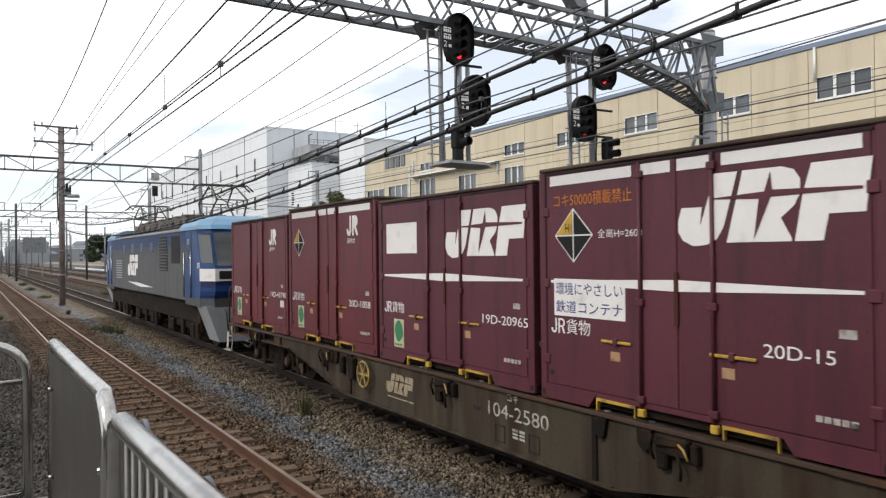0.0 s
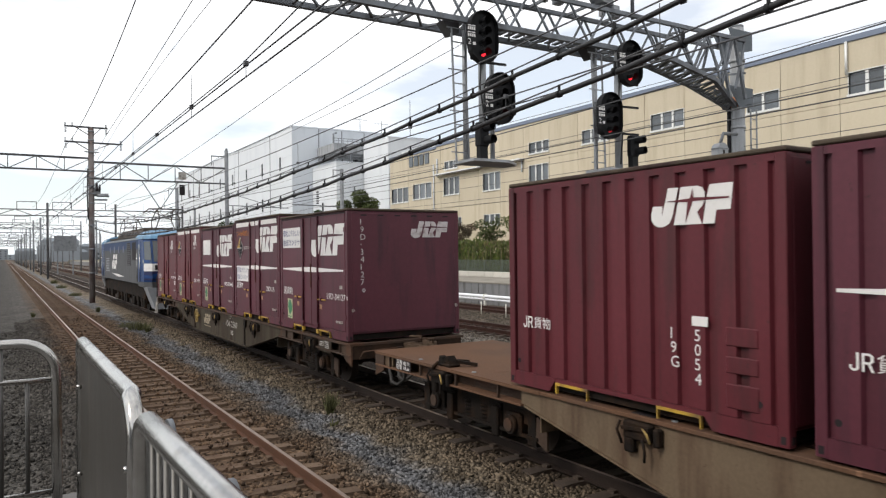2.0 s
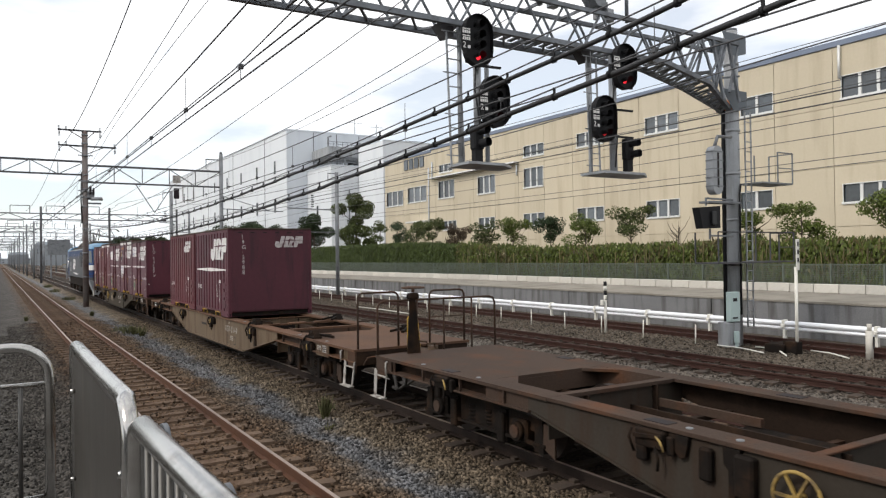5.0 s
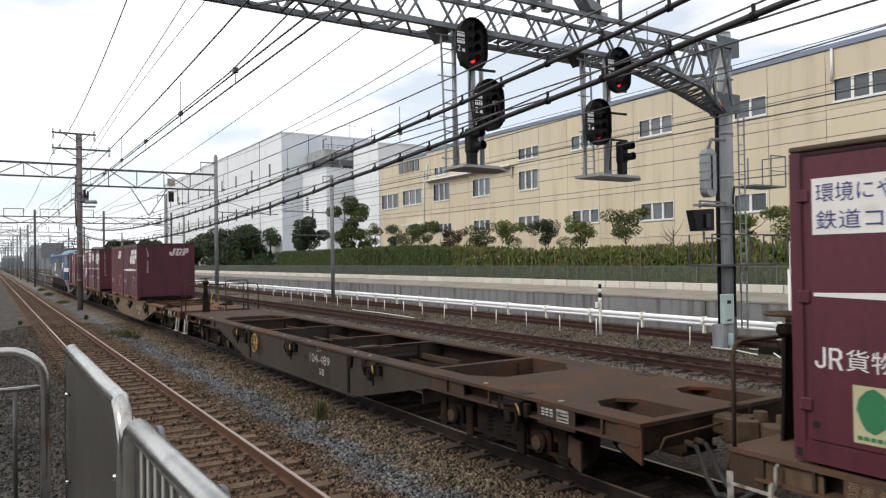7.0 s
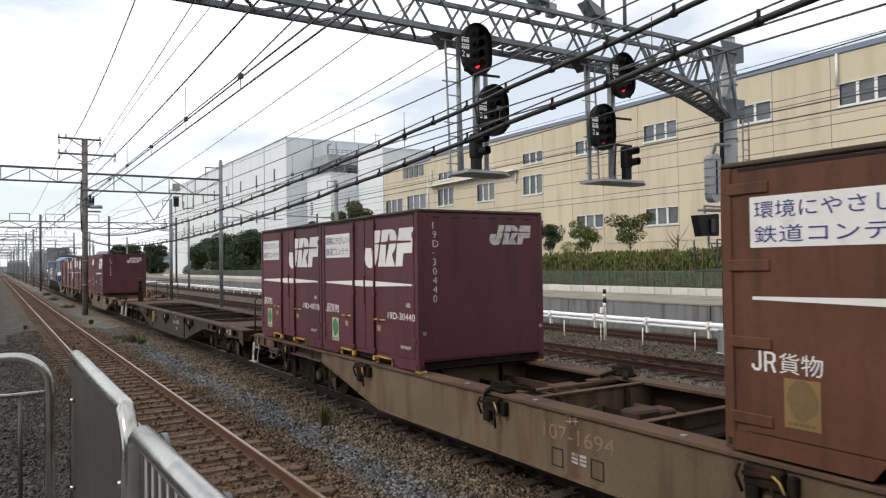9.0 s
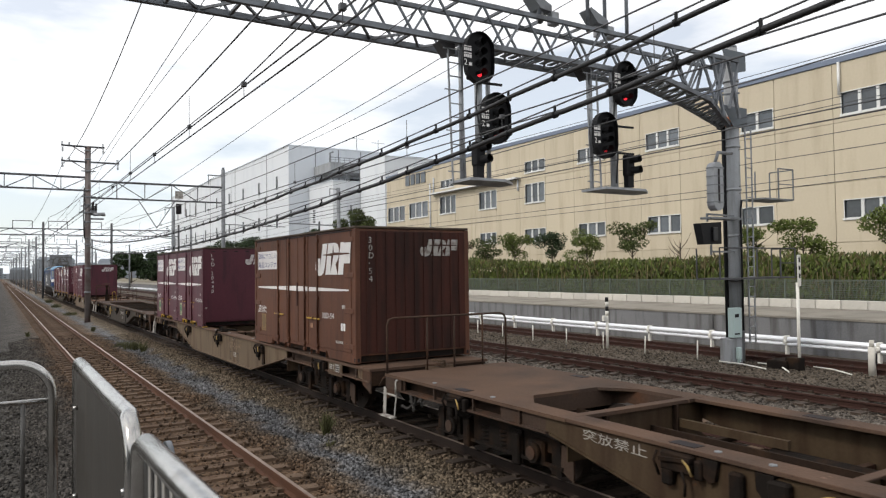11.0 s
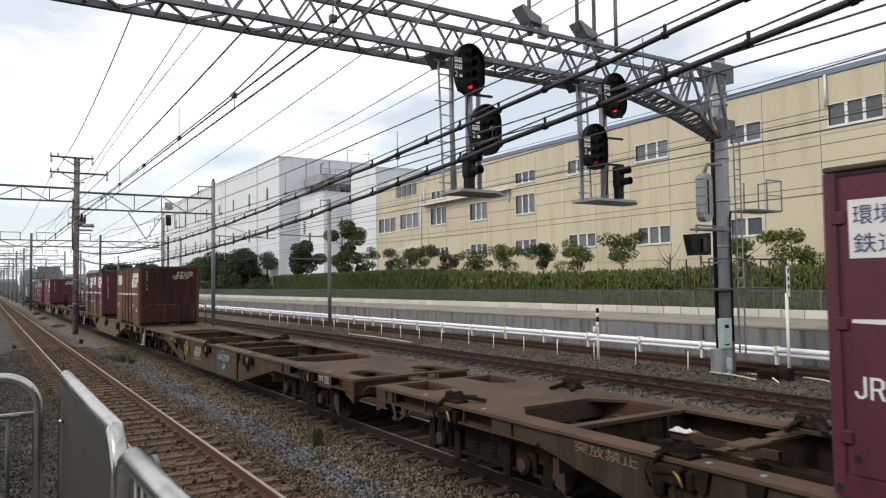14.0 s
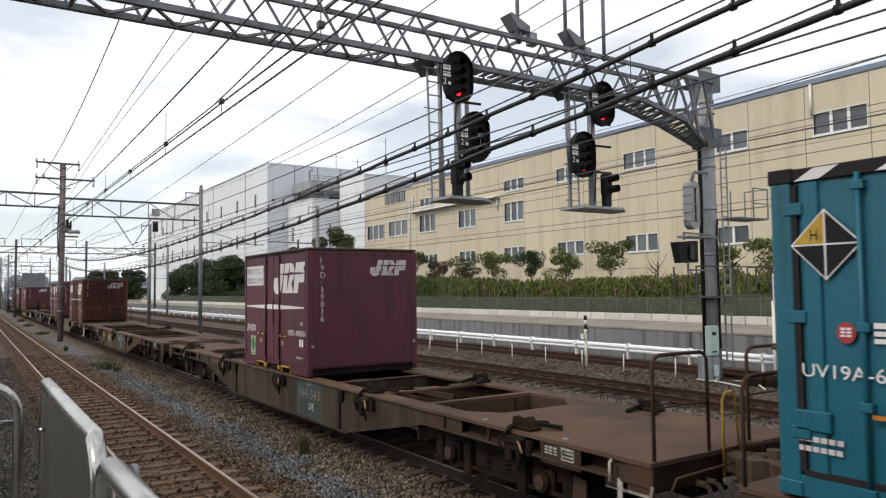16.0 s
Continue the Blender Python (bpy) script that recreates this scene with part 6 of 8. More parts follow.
def eco(parent, place, w=0.27, h=0.45, faded=False):
    p = patch(parent, "eco_sticker", place, w, h, TAN_STICKER if faded else CREAM, "faded tan sticker" if faded else "cream sticker with a green tree mark")
    lift = lambda u, v: tuple(c + d for c, d in zip(place(u, v), (-0.004, 0, 0)))
    s = Shape()
    s.flat([lift(w * 0.52 + math.cos(a * 0.524) * w * (0.44 - 0.06 * (a % 3 == 1)), h * 0.58 + math.sin(a * 0.524) * w * (0.56 - 0.07 * (a % 4 == 2))) for a in range(12)])
    s.flat([lift(w * 0.44, h * 0.2), lift(w * 0.56, h * 0.2), lift(w * 0.56, h * 0.5), lift(w * 0.44, h * 0.5)])
    part("tree_mark", s, TAN_MARK if faded else GREEN, p)
    bars(p, "writing", lambda u, v: lift(w * 0.1 + u, h * 0.06 + v), w * 0.8, h * 0.07, 5, TAN_MARK if faded else GREEN)


def diamond(parent, cy, cz, r, h=True):
    c = lambda u, v: (-1.225 - 0.008, cy - u, cz + v)
    p = part("diamond_sign", Shape().flat([c(-r * 1.06, 0), c(0, -r * 1.06), c(r * 1.06, 0), c(0, r * 1.06)]), WHITE, parent, "yellow and black diamond sign")
    c2 = lambda u, v: (-1.225 - 0.012, cy - u, cz + v)
    g = r * 0.03
    for q in (((-r + g, -g), (-g, -g), (-g, -r + g)), ((g, g), (r - g, g), (g, r - g)), ((g, -g), (g, -r + g), (r - g, -g))):
        part("black_quarter", Shape().flat([c2(u, v) for u, v in q]), BLACKP, p)
    part("yellow_quarter", Shape().flat([c2(-r + g, g), c2(-g, g), c2(-g, r - g)]), YELLOW, p)
    if h:
        c3 = lambda u, v: (-1.225 - 0.016, cy - u, cz + v)
        part("letter", written(Shape(), "H", r * 0.5, lambda u, v: c3(-r * 0.42 + u, r * 0.12 + v), stretch=0.72), BLACKP, p)


def stripe(parent, L, z, mat=WHITE):
    """Long tapered white stripe, thickest at the middle."""
    p = side(0, z)
    s = Shape()
    for a, b in ((0.05, 0.386), (0.4, 0.604), (0.618, 0.95)):
        pts, top, bot = [], [], []
        for k in range(7):
            q = a + (b - a) * k / 6
            t = 0.022 + 0.066 * (1 - min(1, abs(q - 0.5) / 0.45))
            top.append(p(q * L, 0.012 + t * 0.62))
            bot.append(p(q * L, 0.012 - t * 0.62))
        s.flat(bot + top[::-1])
    part("stripe", s, mat, parent, "tapered white stripe")


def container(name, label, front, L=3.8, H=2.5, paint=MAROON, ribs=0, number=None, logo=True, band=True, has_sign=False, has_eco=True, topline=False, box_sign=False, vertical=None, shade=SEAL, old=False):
    g = thing(name, label, "freight container", "containers on the train")
    MOVERS.append((g, front))
    w = 1.225
    f = lambda q: -q * L
    part("body", Shape().box(-w + (0.04 if ribs else 0.012), w - 0.012, -L + 0.012, -0.012, 0.13, H - 0.05, 0.01), paint, g)
    part("roof", Shape().box(-w - 0.004, w + 0.004, -L - 0.004, 0.004, H - 0.045, H, 0.012), GRIMY_ROOF, g, "grimy olive-brown roof edge")
    for y in (-0.05, -L + 0.05):
        for x in (-w + 0.045, w - 0.045):
            part("corner_post", Shape().box(x - 0.05, x + 0.05, y - 0.052, y + 0.052, 0, H - 0.05, 0.008), paint, g)
    for a, b in ((0.0, 0.23), (0.77, 1.0)):
        ya, yb = f(a) - 0.1 * (a == 0), f(b) + 0.1 * (b == 1)
        foot = [(ya, 0.16), (yb, 0.16), (yb + 0.12 * (b < 1), 0.0), (ya - 0.12 * (a > 0), 0.0)]
        part("rail_foot", Shape().poly([(-w - 0.004, y, z) for y, z in foot], (2 * w + 0.008, 0, 0)), paint, g)
    # no foot in the middle: added black block for the shaded gap between pockets
    part("rail_foot", Shape().box(-w + 0.06, w - 0.06, f(0.6), f(0.4), 0.02, 0.114, 0.008), UNDER, g)
    for y in (-0.05, -L + 0.05):
        part("corner_hole", Shape().box(-w - 0.007, -w + 0.01, y - 0.024, y + 0.024, 0.03, 0.095), SEAL, g)
    for x in (-w + 0.05, w - 0.05):
        part("corner_hole", Shape().box(x - 0.022, x + 0.022, -L - 0.007, -L + 0.01, 0.03, 0.095), SEAL, g)
    if number == "19D-30440":
        part("corner_pad", Shape().box(-w - 0.012, -w + 0.14, -L - 0.012, -L + 0.12, -0.028, 0.004, 0.004), YELLOW, g, "yellow corner pad")
        part("corner_pad", Shape().box(w - 0.14, w + 0.012, -L - 0.012, -L + 0.12, -0.028, 0.004, 0.004), YELLOW, g, "yellow corner pad")
    part("bottom_rail", Shape().box(-w + 0.004, w - 0.004, -L + 0.1, -0.1, 0.115, 0.165), paint, g)
    part("floor_frame", Shape().box(-w + 0.06, w - 0.06, -L + 0.06, -0.06, 0.02, 0.125), UNDER, g)
    for a, b in ((0.23, 0.37), (0.63, 0.77)):
        y = Shape().box(-w - 0.012, -w + 0.03, f(b), f(a), 0.088, 0.117).box(-w - 0.010, -w + 0.03, f(b), f(b) + 0.016, -0.01, 0.089).box(-w - 0.010, -w + 0.03, f(a) - 0.016, f(a), -0.01, 0.089)
        part("fork_pocket", y, paint if old else YELLOW, g, "" if old else "yellow forklift pocket edge")
    if ribs:
        pitch = (L - 0.2) / ribs
        for k in range(ribs):
            y = -0.1 - pitch * (k + 0.5)
            part("rib", Shape().poly([(-w + 0.045, y - pitch * 0.36, 0.17), (-w - 0.002, y - pitch * 0.3, 0.17), (-w - 0.002, y + pitch * 0.3, 0.17), (-w + 0.045, y + pitch * 0.34, 0.17)], (0, 0, H - 0.28)), paint, g)
        part("top_rail", Shape().box(-w - 0.002, -w + 0.03, -L + 0.1, -0.1, H - 0.12, H - 0.052, 0.004), paint, g)
        for z0, z1, m in ((0.79, 0.96, paint), (0.55, 0.7, paint), (0.24, 0.46, paint)):
            part("latch_plate", Shape().box(-w - 0.012, -w + 0.02, -3.53, -3.2, z0, z1, 0.01), m, g)
    else:
        for a, b in ((0.035, 0.388), (0.398, 0.505), (0.512, 0.605), (0.616, 0.965)):
            part("door_panel", Shape().box(-w - 0.001, -w + 0.02, f(b), f(a), 0.175, H - 0.085, 0.006), paint, g)
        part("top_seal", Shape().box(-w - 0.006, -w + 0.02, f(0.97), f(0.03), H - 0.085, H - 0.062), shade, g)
        for q in ((0.30, 0.42, 0.58, 0.70) if old else (0.393, 0.611)):
            part("lock_rod", Shape().tube([(-w - 0.022, f(q), 0.1), (-w - 0.022, f(q), H - 0.08)], 0.019, 6), paint, g)
            for z in (0.2, 1.15, H - 0.2):
                part("rod_bracket", Shape().box(-w - 0.042, -w, f(q) - 0.045, f(q) + 0.045, z - 0.035, z + 0.035, 0.006), paint, g)
            part("rod_foot", Shape().box(-w - 0.05, -w + 0.01, f(q) - 0.05, f(q) + 0.03, 0.03, 0.11, 0.01), paint if old else YELLOW, g)
        part("centre_latch", Shape().box(-w - 0.02, -w, f(0.511), f(0.499), 0.95, 1.45, 0.004), RUST_DARK, g)
        for a, b in ((0.255, 0.36), (0.60, 0.72)):
            hnd = part("door_handle", Shape().box(-w - 0.03, -w - 0.012, f(b), f(a), 0.71, 0.74, 0.006), YELLOW, g, "yellow locking handle")
            part("handle_clasp", Shape().box(-w - 0.045, -w - 0.002, f((a + b) / 2) - 0.03, f((a + b) / 2) + 0.03, 0.69, 0.765, 0.008), paint, hnd)
            patch(g, "notice", side(-(a + 0.03) * L, 0.53), 0.13, 0.095, NOTICE)
        for z in ((0.29, 0.94, 1.6, 2.26) if old else (0.45, 1.3, 2.1)):
            for q in (0.045, 0.955) if old else (0.03, 0.97):
                part("hinge", Shape().box(-w - 0.018, -w + 0.01, f(q) - (0.2 if old else 0.05), f(q) + (0.2 if old else 0.05), z - 0.05, z + 0.05, 0.008), paint, g)
    # end wall towards the eye
    back = RUST_DARK if old else paint
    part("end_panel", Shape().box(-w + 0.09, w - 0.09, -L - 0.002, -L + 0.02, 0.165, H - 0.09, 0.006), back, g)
    if not old:
        for k in range(6):
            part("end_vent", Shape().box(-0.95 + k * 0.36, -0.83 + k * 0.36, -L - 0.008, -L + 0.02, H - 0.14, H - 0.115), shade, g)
    for x in [-1.0 + 0.2 * k for k in range(11)] if old else ():
        part("end_seam", Shape().box(x - 0.012, x + 0.012, -L - (0.02 if old else 0.006), -L + 0.02, 0.17, H - 0.1), back, g)
    if logo == "small":
        emblem(g, side(-0.62 * L, H - 0.62), 0.95, 0.36, WHITE, paint, (-1, 0))
    elif logo:
        emblem(g, side(-0.511 * L if L < 5 else -0.68 * L, H - 0.89), 1.75, 0.615, WHITE, paint, (-1, 0))
    if logo:
        emblem(g, rear(0.12, H - 0.55, -L), 0.86, 0.32, WORN_WHITE if old else END_WHITE, RUST_DARK if old else paint, (0, -1))
    else:
        p = side(-0.72 * L, H - 0.62)
        s = Shape().flat([p(a, b) for a, b in ((0, .12), (0, .04), (.05, 0), (.12, 0), (.17, .05), (.17, .34), (.11, .34), (.11, .08), (.06, .08), (.06, .12))])
        s.flat([p(a, b) for a, b in ((.21, 0), (.21, .34), (.37, .34), (.42, .28), (.42, .2), (.36, .15), (.44, 0), (.37, 0), (.29, .13), (.27, .13), (.27, 0))])
        part("company_mark", s, WHITE, g)
        company_name(g, -0.72 * L, H - 0.75, 0.085, WHITE)
    if band:
        stripe(g, L, 1.31)
    if has_sign:
        sign(g, side(-0.29, 1.75) if old else side(-0.05 * L, H - 0.71), 1.42 if old else 1.12, 0.43 if old else 0.44)
    if box_sign:
        patch(g, "blank_panel", side(-0.07 * L, H - 0.84), 0.92, 0.46, WHITE, "plain white panel")
    if topline:
        for a, b in ((0.05, 0.365), (0.39, 0.49), (0.51, 0.61), (0.635, 0.95)):
            patch(g, "top_stripe", side(-a * L, H - 0.21), (b - a) * L, 0.11, WHITE)
    if has_eco:
        eco(g, side(-0.57, 0.28) if old else side(-0.48, 0.225), 0.31 if old else 0.3, 0.4 if old else 0.43, old)
    company_name(g, -0.28 if old or ribs else -0.19, 0.71 if old else 0.72 if ribs else 0.75, 0.17 if old else 0.14 if ribs else 0.165, WHITE)
    if number:
        if ribs:
            p = side(-0.675 * L, 0.0)
            s = Shape()
            for k, ch in enumerate(number.split("-")[0]):
                written(s, ch, 0.155, lambda u, v, k=k: p(0.02 + u, 0.80 - 0.135 * k + v))
            for k, ch in enumerate(number.split("-")[1]):
                written(s, ch, 0.155, lambda u, v, k=k: p(0.30 + u, 0.80 - 0.135 * k + v))
            part("number", s, WHITE, g)
            patch(g, "number_plate", side(-0.675 * L - 0.27, 0.94), 0.18, 0.09, WHITE)
        else:
            part("number", written(Shape(), number, 0.16, side(-0.735 * L, 0.76), width=0.1 * len(number)), WHITE, g)
            bars(g, "capacity_plate", side(-0.9 * L, 0.97), 0.17, 0.07, 1, WORN_WHITE)
            if number in ("19D-39836", "30D-54", "19D-43798"):
                for k in range(2):
                    patch(g, "route_plate", side(-0.89 * L - k * 0.11, 0.56), 0.085, 0.14, WHITE)
            bars(g, "weight_writing", side(-0.85 * L, 0.31), 0.34, 0.05, 5, WORN_WHITE)
        s = Shape()
        for k, ch in enumerate(number.replace("-", "·")):
            written(s, ch, 0.16, rear(-0.83 if ribs else -0.96, H - 0.31 - 0.142 * k, -L))
        part("end_number", s, WORN_WHITE if old else END_WHITE, g)
    if number == "19D-34127":
        for place in (side(-0.735 * L - 0.98, 0.815), rear(-0.9, H - 0.27 - 0.142 * 9, -L)):
            s = Shape()
            for k in range(8):
                a, b = k * math.pi / 4, (k + 1) * math.pi / 4
                s.flat([place(r * math.cos(q), r * math.sin(q)) for r, q in ((0.02, a), (0.034, a), (0.034, b), (0.02, b))])
            part("ring_mark", s, WHITE, g)
    for y, z in ((0.93, 0.32), (0.05, 0.3)):
        part("plug", Shape().tube([(-w - 0.006, f(y), z), (-w + 0.01, f(y), z)], 0.03, 10), shade, g)
    for x in () if ribs or old else (-w + 0.1, w - 0.07):
        part("round_mark", Shape().tube([(x, -L - 0.007, 0.58), (x, -L + 0.01, 0.58)], 0.032, 10), WORN_WHITE, g)
        part("round_mark", Shape().box(x - 0.007, x + 0.007, -L - 0.01, -L, 0.56, 0.6), paint, g)
    return g


F1, F2, F3, F4, F5, F6, F7 = 18.35, -2.48, -23.4, -44.45, -65.1, -85.8, -106.55
WAGON = 19.85


def wheelset(parent, y, r=0.43):
    s = Shape().wheel((-0.535, 0, 0), r, 0.13).wheel((0.535, 0, 0), r, 0.13).tube([(-0.95, 0, 0), (0.95, 0, 0)], 0.075, 10)
    for k in range(4):
        a = k * math.pi / 2
        s.box(-0.62, -0.6, math.cos(a) * 0.2 - 0.03, math.cos(a) * 0.2 + 0.03, math.sin(a) * 0.2 - 0.03, math.sin(a) * 0.2 + 0.03)
    o = part("wheelset", s, STEELW, parent, at=(0, y, r))
    WHEELS.append((o, y, r, r))
    return o


def bogie(parent, y):
    b = part("bogie", Shape().box(-0.9, 0.9, -0.25, 0.25, 0.45, 0.66, 0.03), UNDER, parent, "black grimy two-axle bogie", at=(0, y, 0))
    for x in (-0.92, 0.92):
        prof = [(-1.35, 0.46), (-1.3, 0.62), (-0.75, 0.66), (-0.45, 0.74), (0.45, 0.74), (0.75, 0.66), (1.3, 0.62), (1.35, 0.46), (0.72, 0.44), (0.5, 0.28), (-0.5, 0.28), (-0.72, 0.44)]
        part("side_frame", Shape().poly([(x - 0.06, a, c) for a, c in prof], (0.12, 0, 0)), UNDER, b)
        for yy in (-0.95, 0.95):
            part("axle_box", Shape().box(x - 0.13, x + 0.1, yy - 0.16, yy + 0.16, 0.28, 0.58, 0.03).tube([(x - 0.19, yy, 0.43), (x - 0.12, yy, 0.43)], 0.125, 14), UNDER, b)
            if x < 0:
                part("axle_cap", Shape().tube([(x - 0.21, yy, 0.43), (x - 0.188, yy, 0.43)], 0.085, 12), DECK_DARK, b, "brown-dusted axle cap")
        for yy in (-1.32, -0.58, 0.58, 1.32):
            part("pedestal", Shape().poly([(x - 0.1, yy - 0.09, 0.22), (x - 0.1, yy + 0.09, 0.22), (x - 0.1, yy + 0.07, 0.64), (x - 0.1, yy - 0.07, 0.64)], (0.16, 0, 0)), UNDER, b)
        for yy in (-0.2, 0.2):
            sp = Shape()
            for k in range(5):
                sp.tube([(x, yy, 0.31 + k * 0.055), (x, yy, 0.335 + k * 0.055)], 0.1, 10)
            part("spring", sp, UNDER, b)
        part("brake_shoe", Shape().poly([(x - 0.02, -0.42, 0.18), (x - 0.02, -0.36, 0.62), (x - 0.02, -0.3, 0.62), (x - 0.02, -0.34, 0.18)], (0.08, 0, 0)), DECK_DARK, b)
        part("splash_plate", Shape().poly([(x - 0.1, -1.62, 0.2), (x - 0.1, -1.62, 0.56), (x - 0.1, -1.42, 0.6), (x - 0.1, -1.4, 0.3)], (0.03, 0, 0)), DECK_DARK, b)
        part("brake_gear", Shape().bar((x - 0.1, -1.45, 0.32), (x - 0.1, 1.45, 0.3), 0.04).box(x - 0.16, x - 0.02, -0.65, -0.5, 0.2, 0.6, 0.02).box(x - 0.16, x - 0.02, 0.5, 0.65, 0.2, 0.6, 0.02), UNDER, b)
    for yy in (-0.95, 0.95):
        wheelset(b, yy)


def deck_plate(parent, end, y0, y1, holes, mat):
    """Flat deck sheet between two stations with chamfered holes (x0, x1, y0, y1)."""
    xs = sorted({-1.245, 1.245, *[h[0] for h in holes], *[h[1] for h in holes]})
    ys = sorted({y0, y1, *[h[2] for h in holes], *[h[3] for h in holes]})
    inside = lambda p, q: any(h[0] <= xs[p] + 1e-6 and xs[p + 1] <= h[1] + 1e-6 and h[2] <= ys[q] + 1e-6 and ys[q + 1] <= h[3] + 1e-6 for h in holes)
    s = Shape().sheet(xs, ys, lambda p, q: not inside(p, q), lambda u, v, d: (u, v, 0.955 + d), 0.045)
    part("end_deck", s, mat, parent, "rust-brown steel end deck")
    for a, b, c, d in holes:
        wide = b - a > 1
        q = 0.34 if wide else 0.17
        toward_end = wide == (end == 0)
        y, sy = (d, -1) if toward_end else (c, 1)
        for x, sx in ((a, 1), (b, -1)):
            part("corner_plate", Shape().poly([(x, y, 0.957), (x + sx * q, y, 0.957), (x, y + sy * q * 1.3, 0.957)], (0, 0, 0.041)), mat, parent)
        # folded rim inside the hole
        rim = Shape().box(a - 0.012, a, c, d, 0.72, 0.954).box(b, b + 0.012, c, d, 0.72, 0.954).box(a, b, c - 0.012, c, 0.72, 0.954).box(a, b, d, d + 0.012, 0.72, 0.954)
        part("hole_rim", rim, DECK_DARK, parent)


def lock(parent, x, y, raised=False):
    e = -1 if x < 0 else 1
    xo = x + e * 0.14
    s = Shape().box(xo - 0.05, xo + 0.045, y - 0.2, y + 0.17, 0.76, 0.945, 0.02)
    s.box(xo - 0.05, xo + 0.03, y + 0.03, y + 0.16, 0.62, 0.78, 0.02).box(xo - 0.045, xo + 0.04, y - 0.31, y - 0.23, 0.74, 0.92, 0.015)
    s.tube([(xo + e * 0.04, y + 0.2, 0.93), (xo + e * 0.08, y + 0.21, 0.84), (xo + e * 0.05, y + 0.17, 0.7)], 0.017, 6)
    s.tube([(xo + e * 0.05, y - 0.1, 0.8), (xo + e * 0.075, y - 0.16, 0.68), (xo + e * 0.05, y - 0.13, 0.57)], 0.016, 6)
    s.bar((xo + e * 0.05, y - 0.2, 0.9), (xo + e * 0.07, y + 0.15, 0.87), 0.035)
    o = part("container_lock", s, UNDER, parent, "black greasy container lock")
    part("lock_handle", Shape().tube([(xo + e * 0.07, y - 0.13, 0.9), (xo + e * 0.11, y - 0.22, 0.87), (xo + e * 0.12, y - 0.27, 0.79)], 0.012, 6), FADED_YELLOW, o, "worn yellow lock handle")
    if raised:
        c = Shape().box(x - 0.1, x + 0.1, y - 0.22, y + 0.16, 1.0, 1.045, 0.015)
        c.poly([(x - 0.07, y - 0.2, 1.04), (x - 0.07, y - 0.02, 1.04), (x - 0.07, y - 0.05, 1.13), (x - 0.07, y - 0.12, 1.16), (x - 0.07, y - 0.17, 1.1)], (0.13, 0, 0))
        c.poly([(x - 0.06, y + 0.02, 1.04), (x - 0.06, y + 0.15, 1.04), (x - 0.06, y + 0.12, 1.14), (x - 0.06, y + 0.06, 1.12)], (0.1, 0, 0))
        c.bar((x + e * 0.08, y + 0.2, 0.99), (x + e * 0.05, y - 0.14, 1.12), 0.045).bar((x - e * 0.04, y - 0.12, 1.08), (x - e * 0.3, y - 0.36, 1.03), 0.065, 0.045)
        c.bar((x - e * 0.02, y + 0.08, 1.07), (x - e * 0.4, y + 0.02, 1.02), 0.05).tube([(xo, y + 0.02, 1.06), (xo + e * 0.04, y + 0.09, 0.99), (xo + e * 0.02, y + 0.14, 0.9)], 0.026, 6)
        part("lock_claw", c, UNDER, o, "raised black lock claw")
    else:
        part("lock_slot", Shape().box(x - 0.08, x + 0.07, y - 0.16, y + 0.14, 1.0, 1.006), SEAL, o)


def coupling(parent, y, e):
    """Knuckle coupler with draft gear, hoses and release rod at one end of a wagon."""
    c = part("coupler", Shape().box(-0.13, 0.13, y - 0.35 * e, y + 0.2 * e, 0.74, 0.96, 0.03), CAST, parent, "rust-brown knuckle coupler")
    head = [(-0.2, 0.16), (-0.2, 0.34), (-0.06, 0.48), (0.06, 0.40), (0.0, 0.33), (0.1, 0.3), (0.22, 0.42), (0.24, 0.2), (0.14, 0.12)]
    part("head", Shape().poly([(a, y + b * e, 0.73) for a, b in head], (0, 0, 0.22)), CAST, c)
    part("knuckle", Shape().tube([(0.15, y + 0.36 * e, 0.68), (0.15, y + 0.36 * e, 1.02)], 0.07, 10), CAST, c)
    part("lift_pin", Shape().tube([(0.1, y + 0.27 * e, 1.0), (0.1, y + 0.27 * e, 1.08), (-0.1, y + 0.16 * e, 1.09)], 0.02, 6), CAST, c)
    part("release_rod", Shape().tube([(-1.12, y + 0.1 * e, 0.72), (-1.05, y + 0.12 * e, 0.86), (-0.15, y + 0.14 * e, 0.9)], 0.014, 6), DECK_DARK, parent)
    for x, d in ((0.42, 0.0), (-0.42, 0.06), (-0.58, 0.12)):
        h = part("air_hose", Shape().tube([(x, y, 0.72), (x + 0.02, y + 0.1 * e, 0.7), (x + 0.04, y + 0.22 * e, 0.52 - d), (x - 0.02, y + 0.38 * e, 0.4 - d), (x - 0.08, y + 0.49 * e, 0.45 - d)], 0.027, 8), HOSE, parent, "dusty rubber brake hose")
        part("hose_end", Shape().tube([(x, y - 0.02 * e, 0.72), (x + 0.02, y + 0.08 * e, 0.71)], 0.036, 8), DECK_DARK, h)


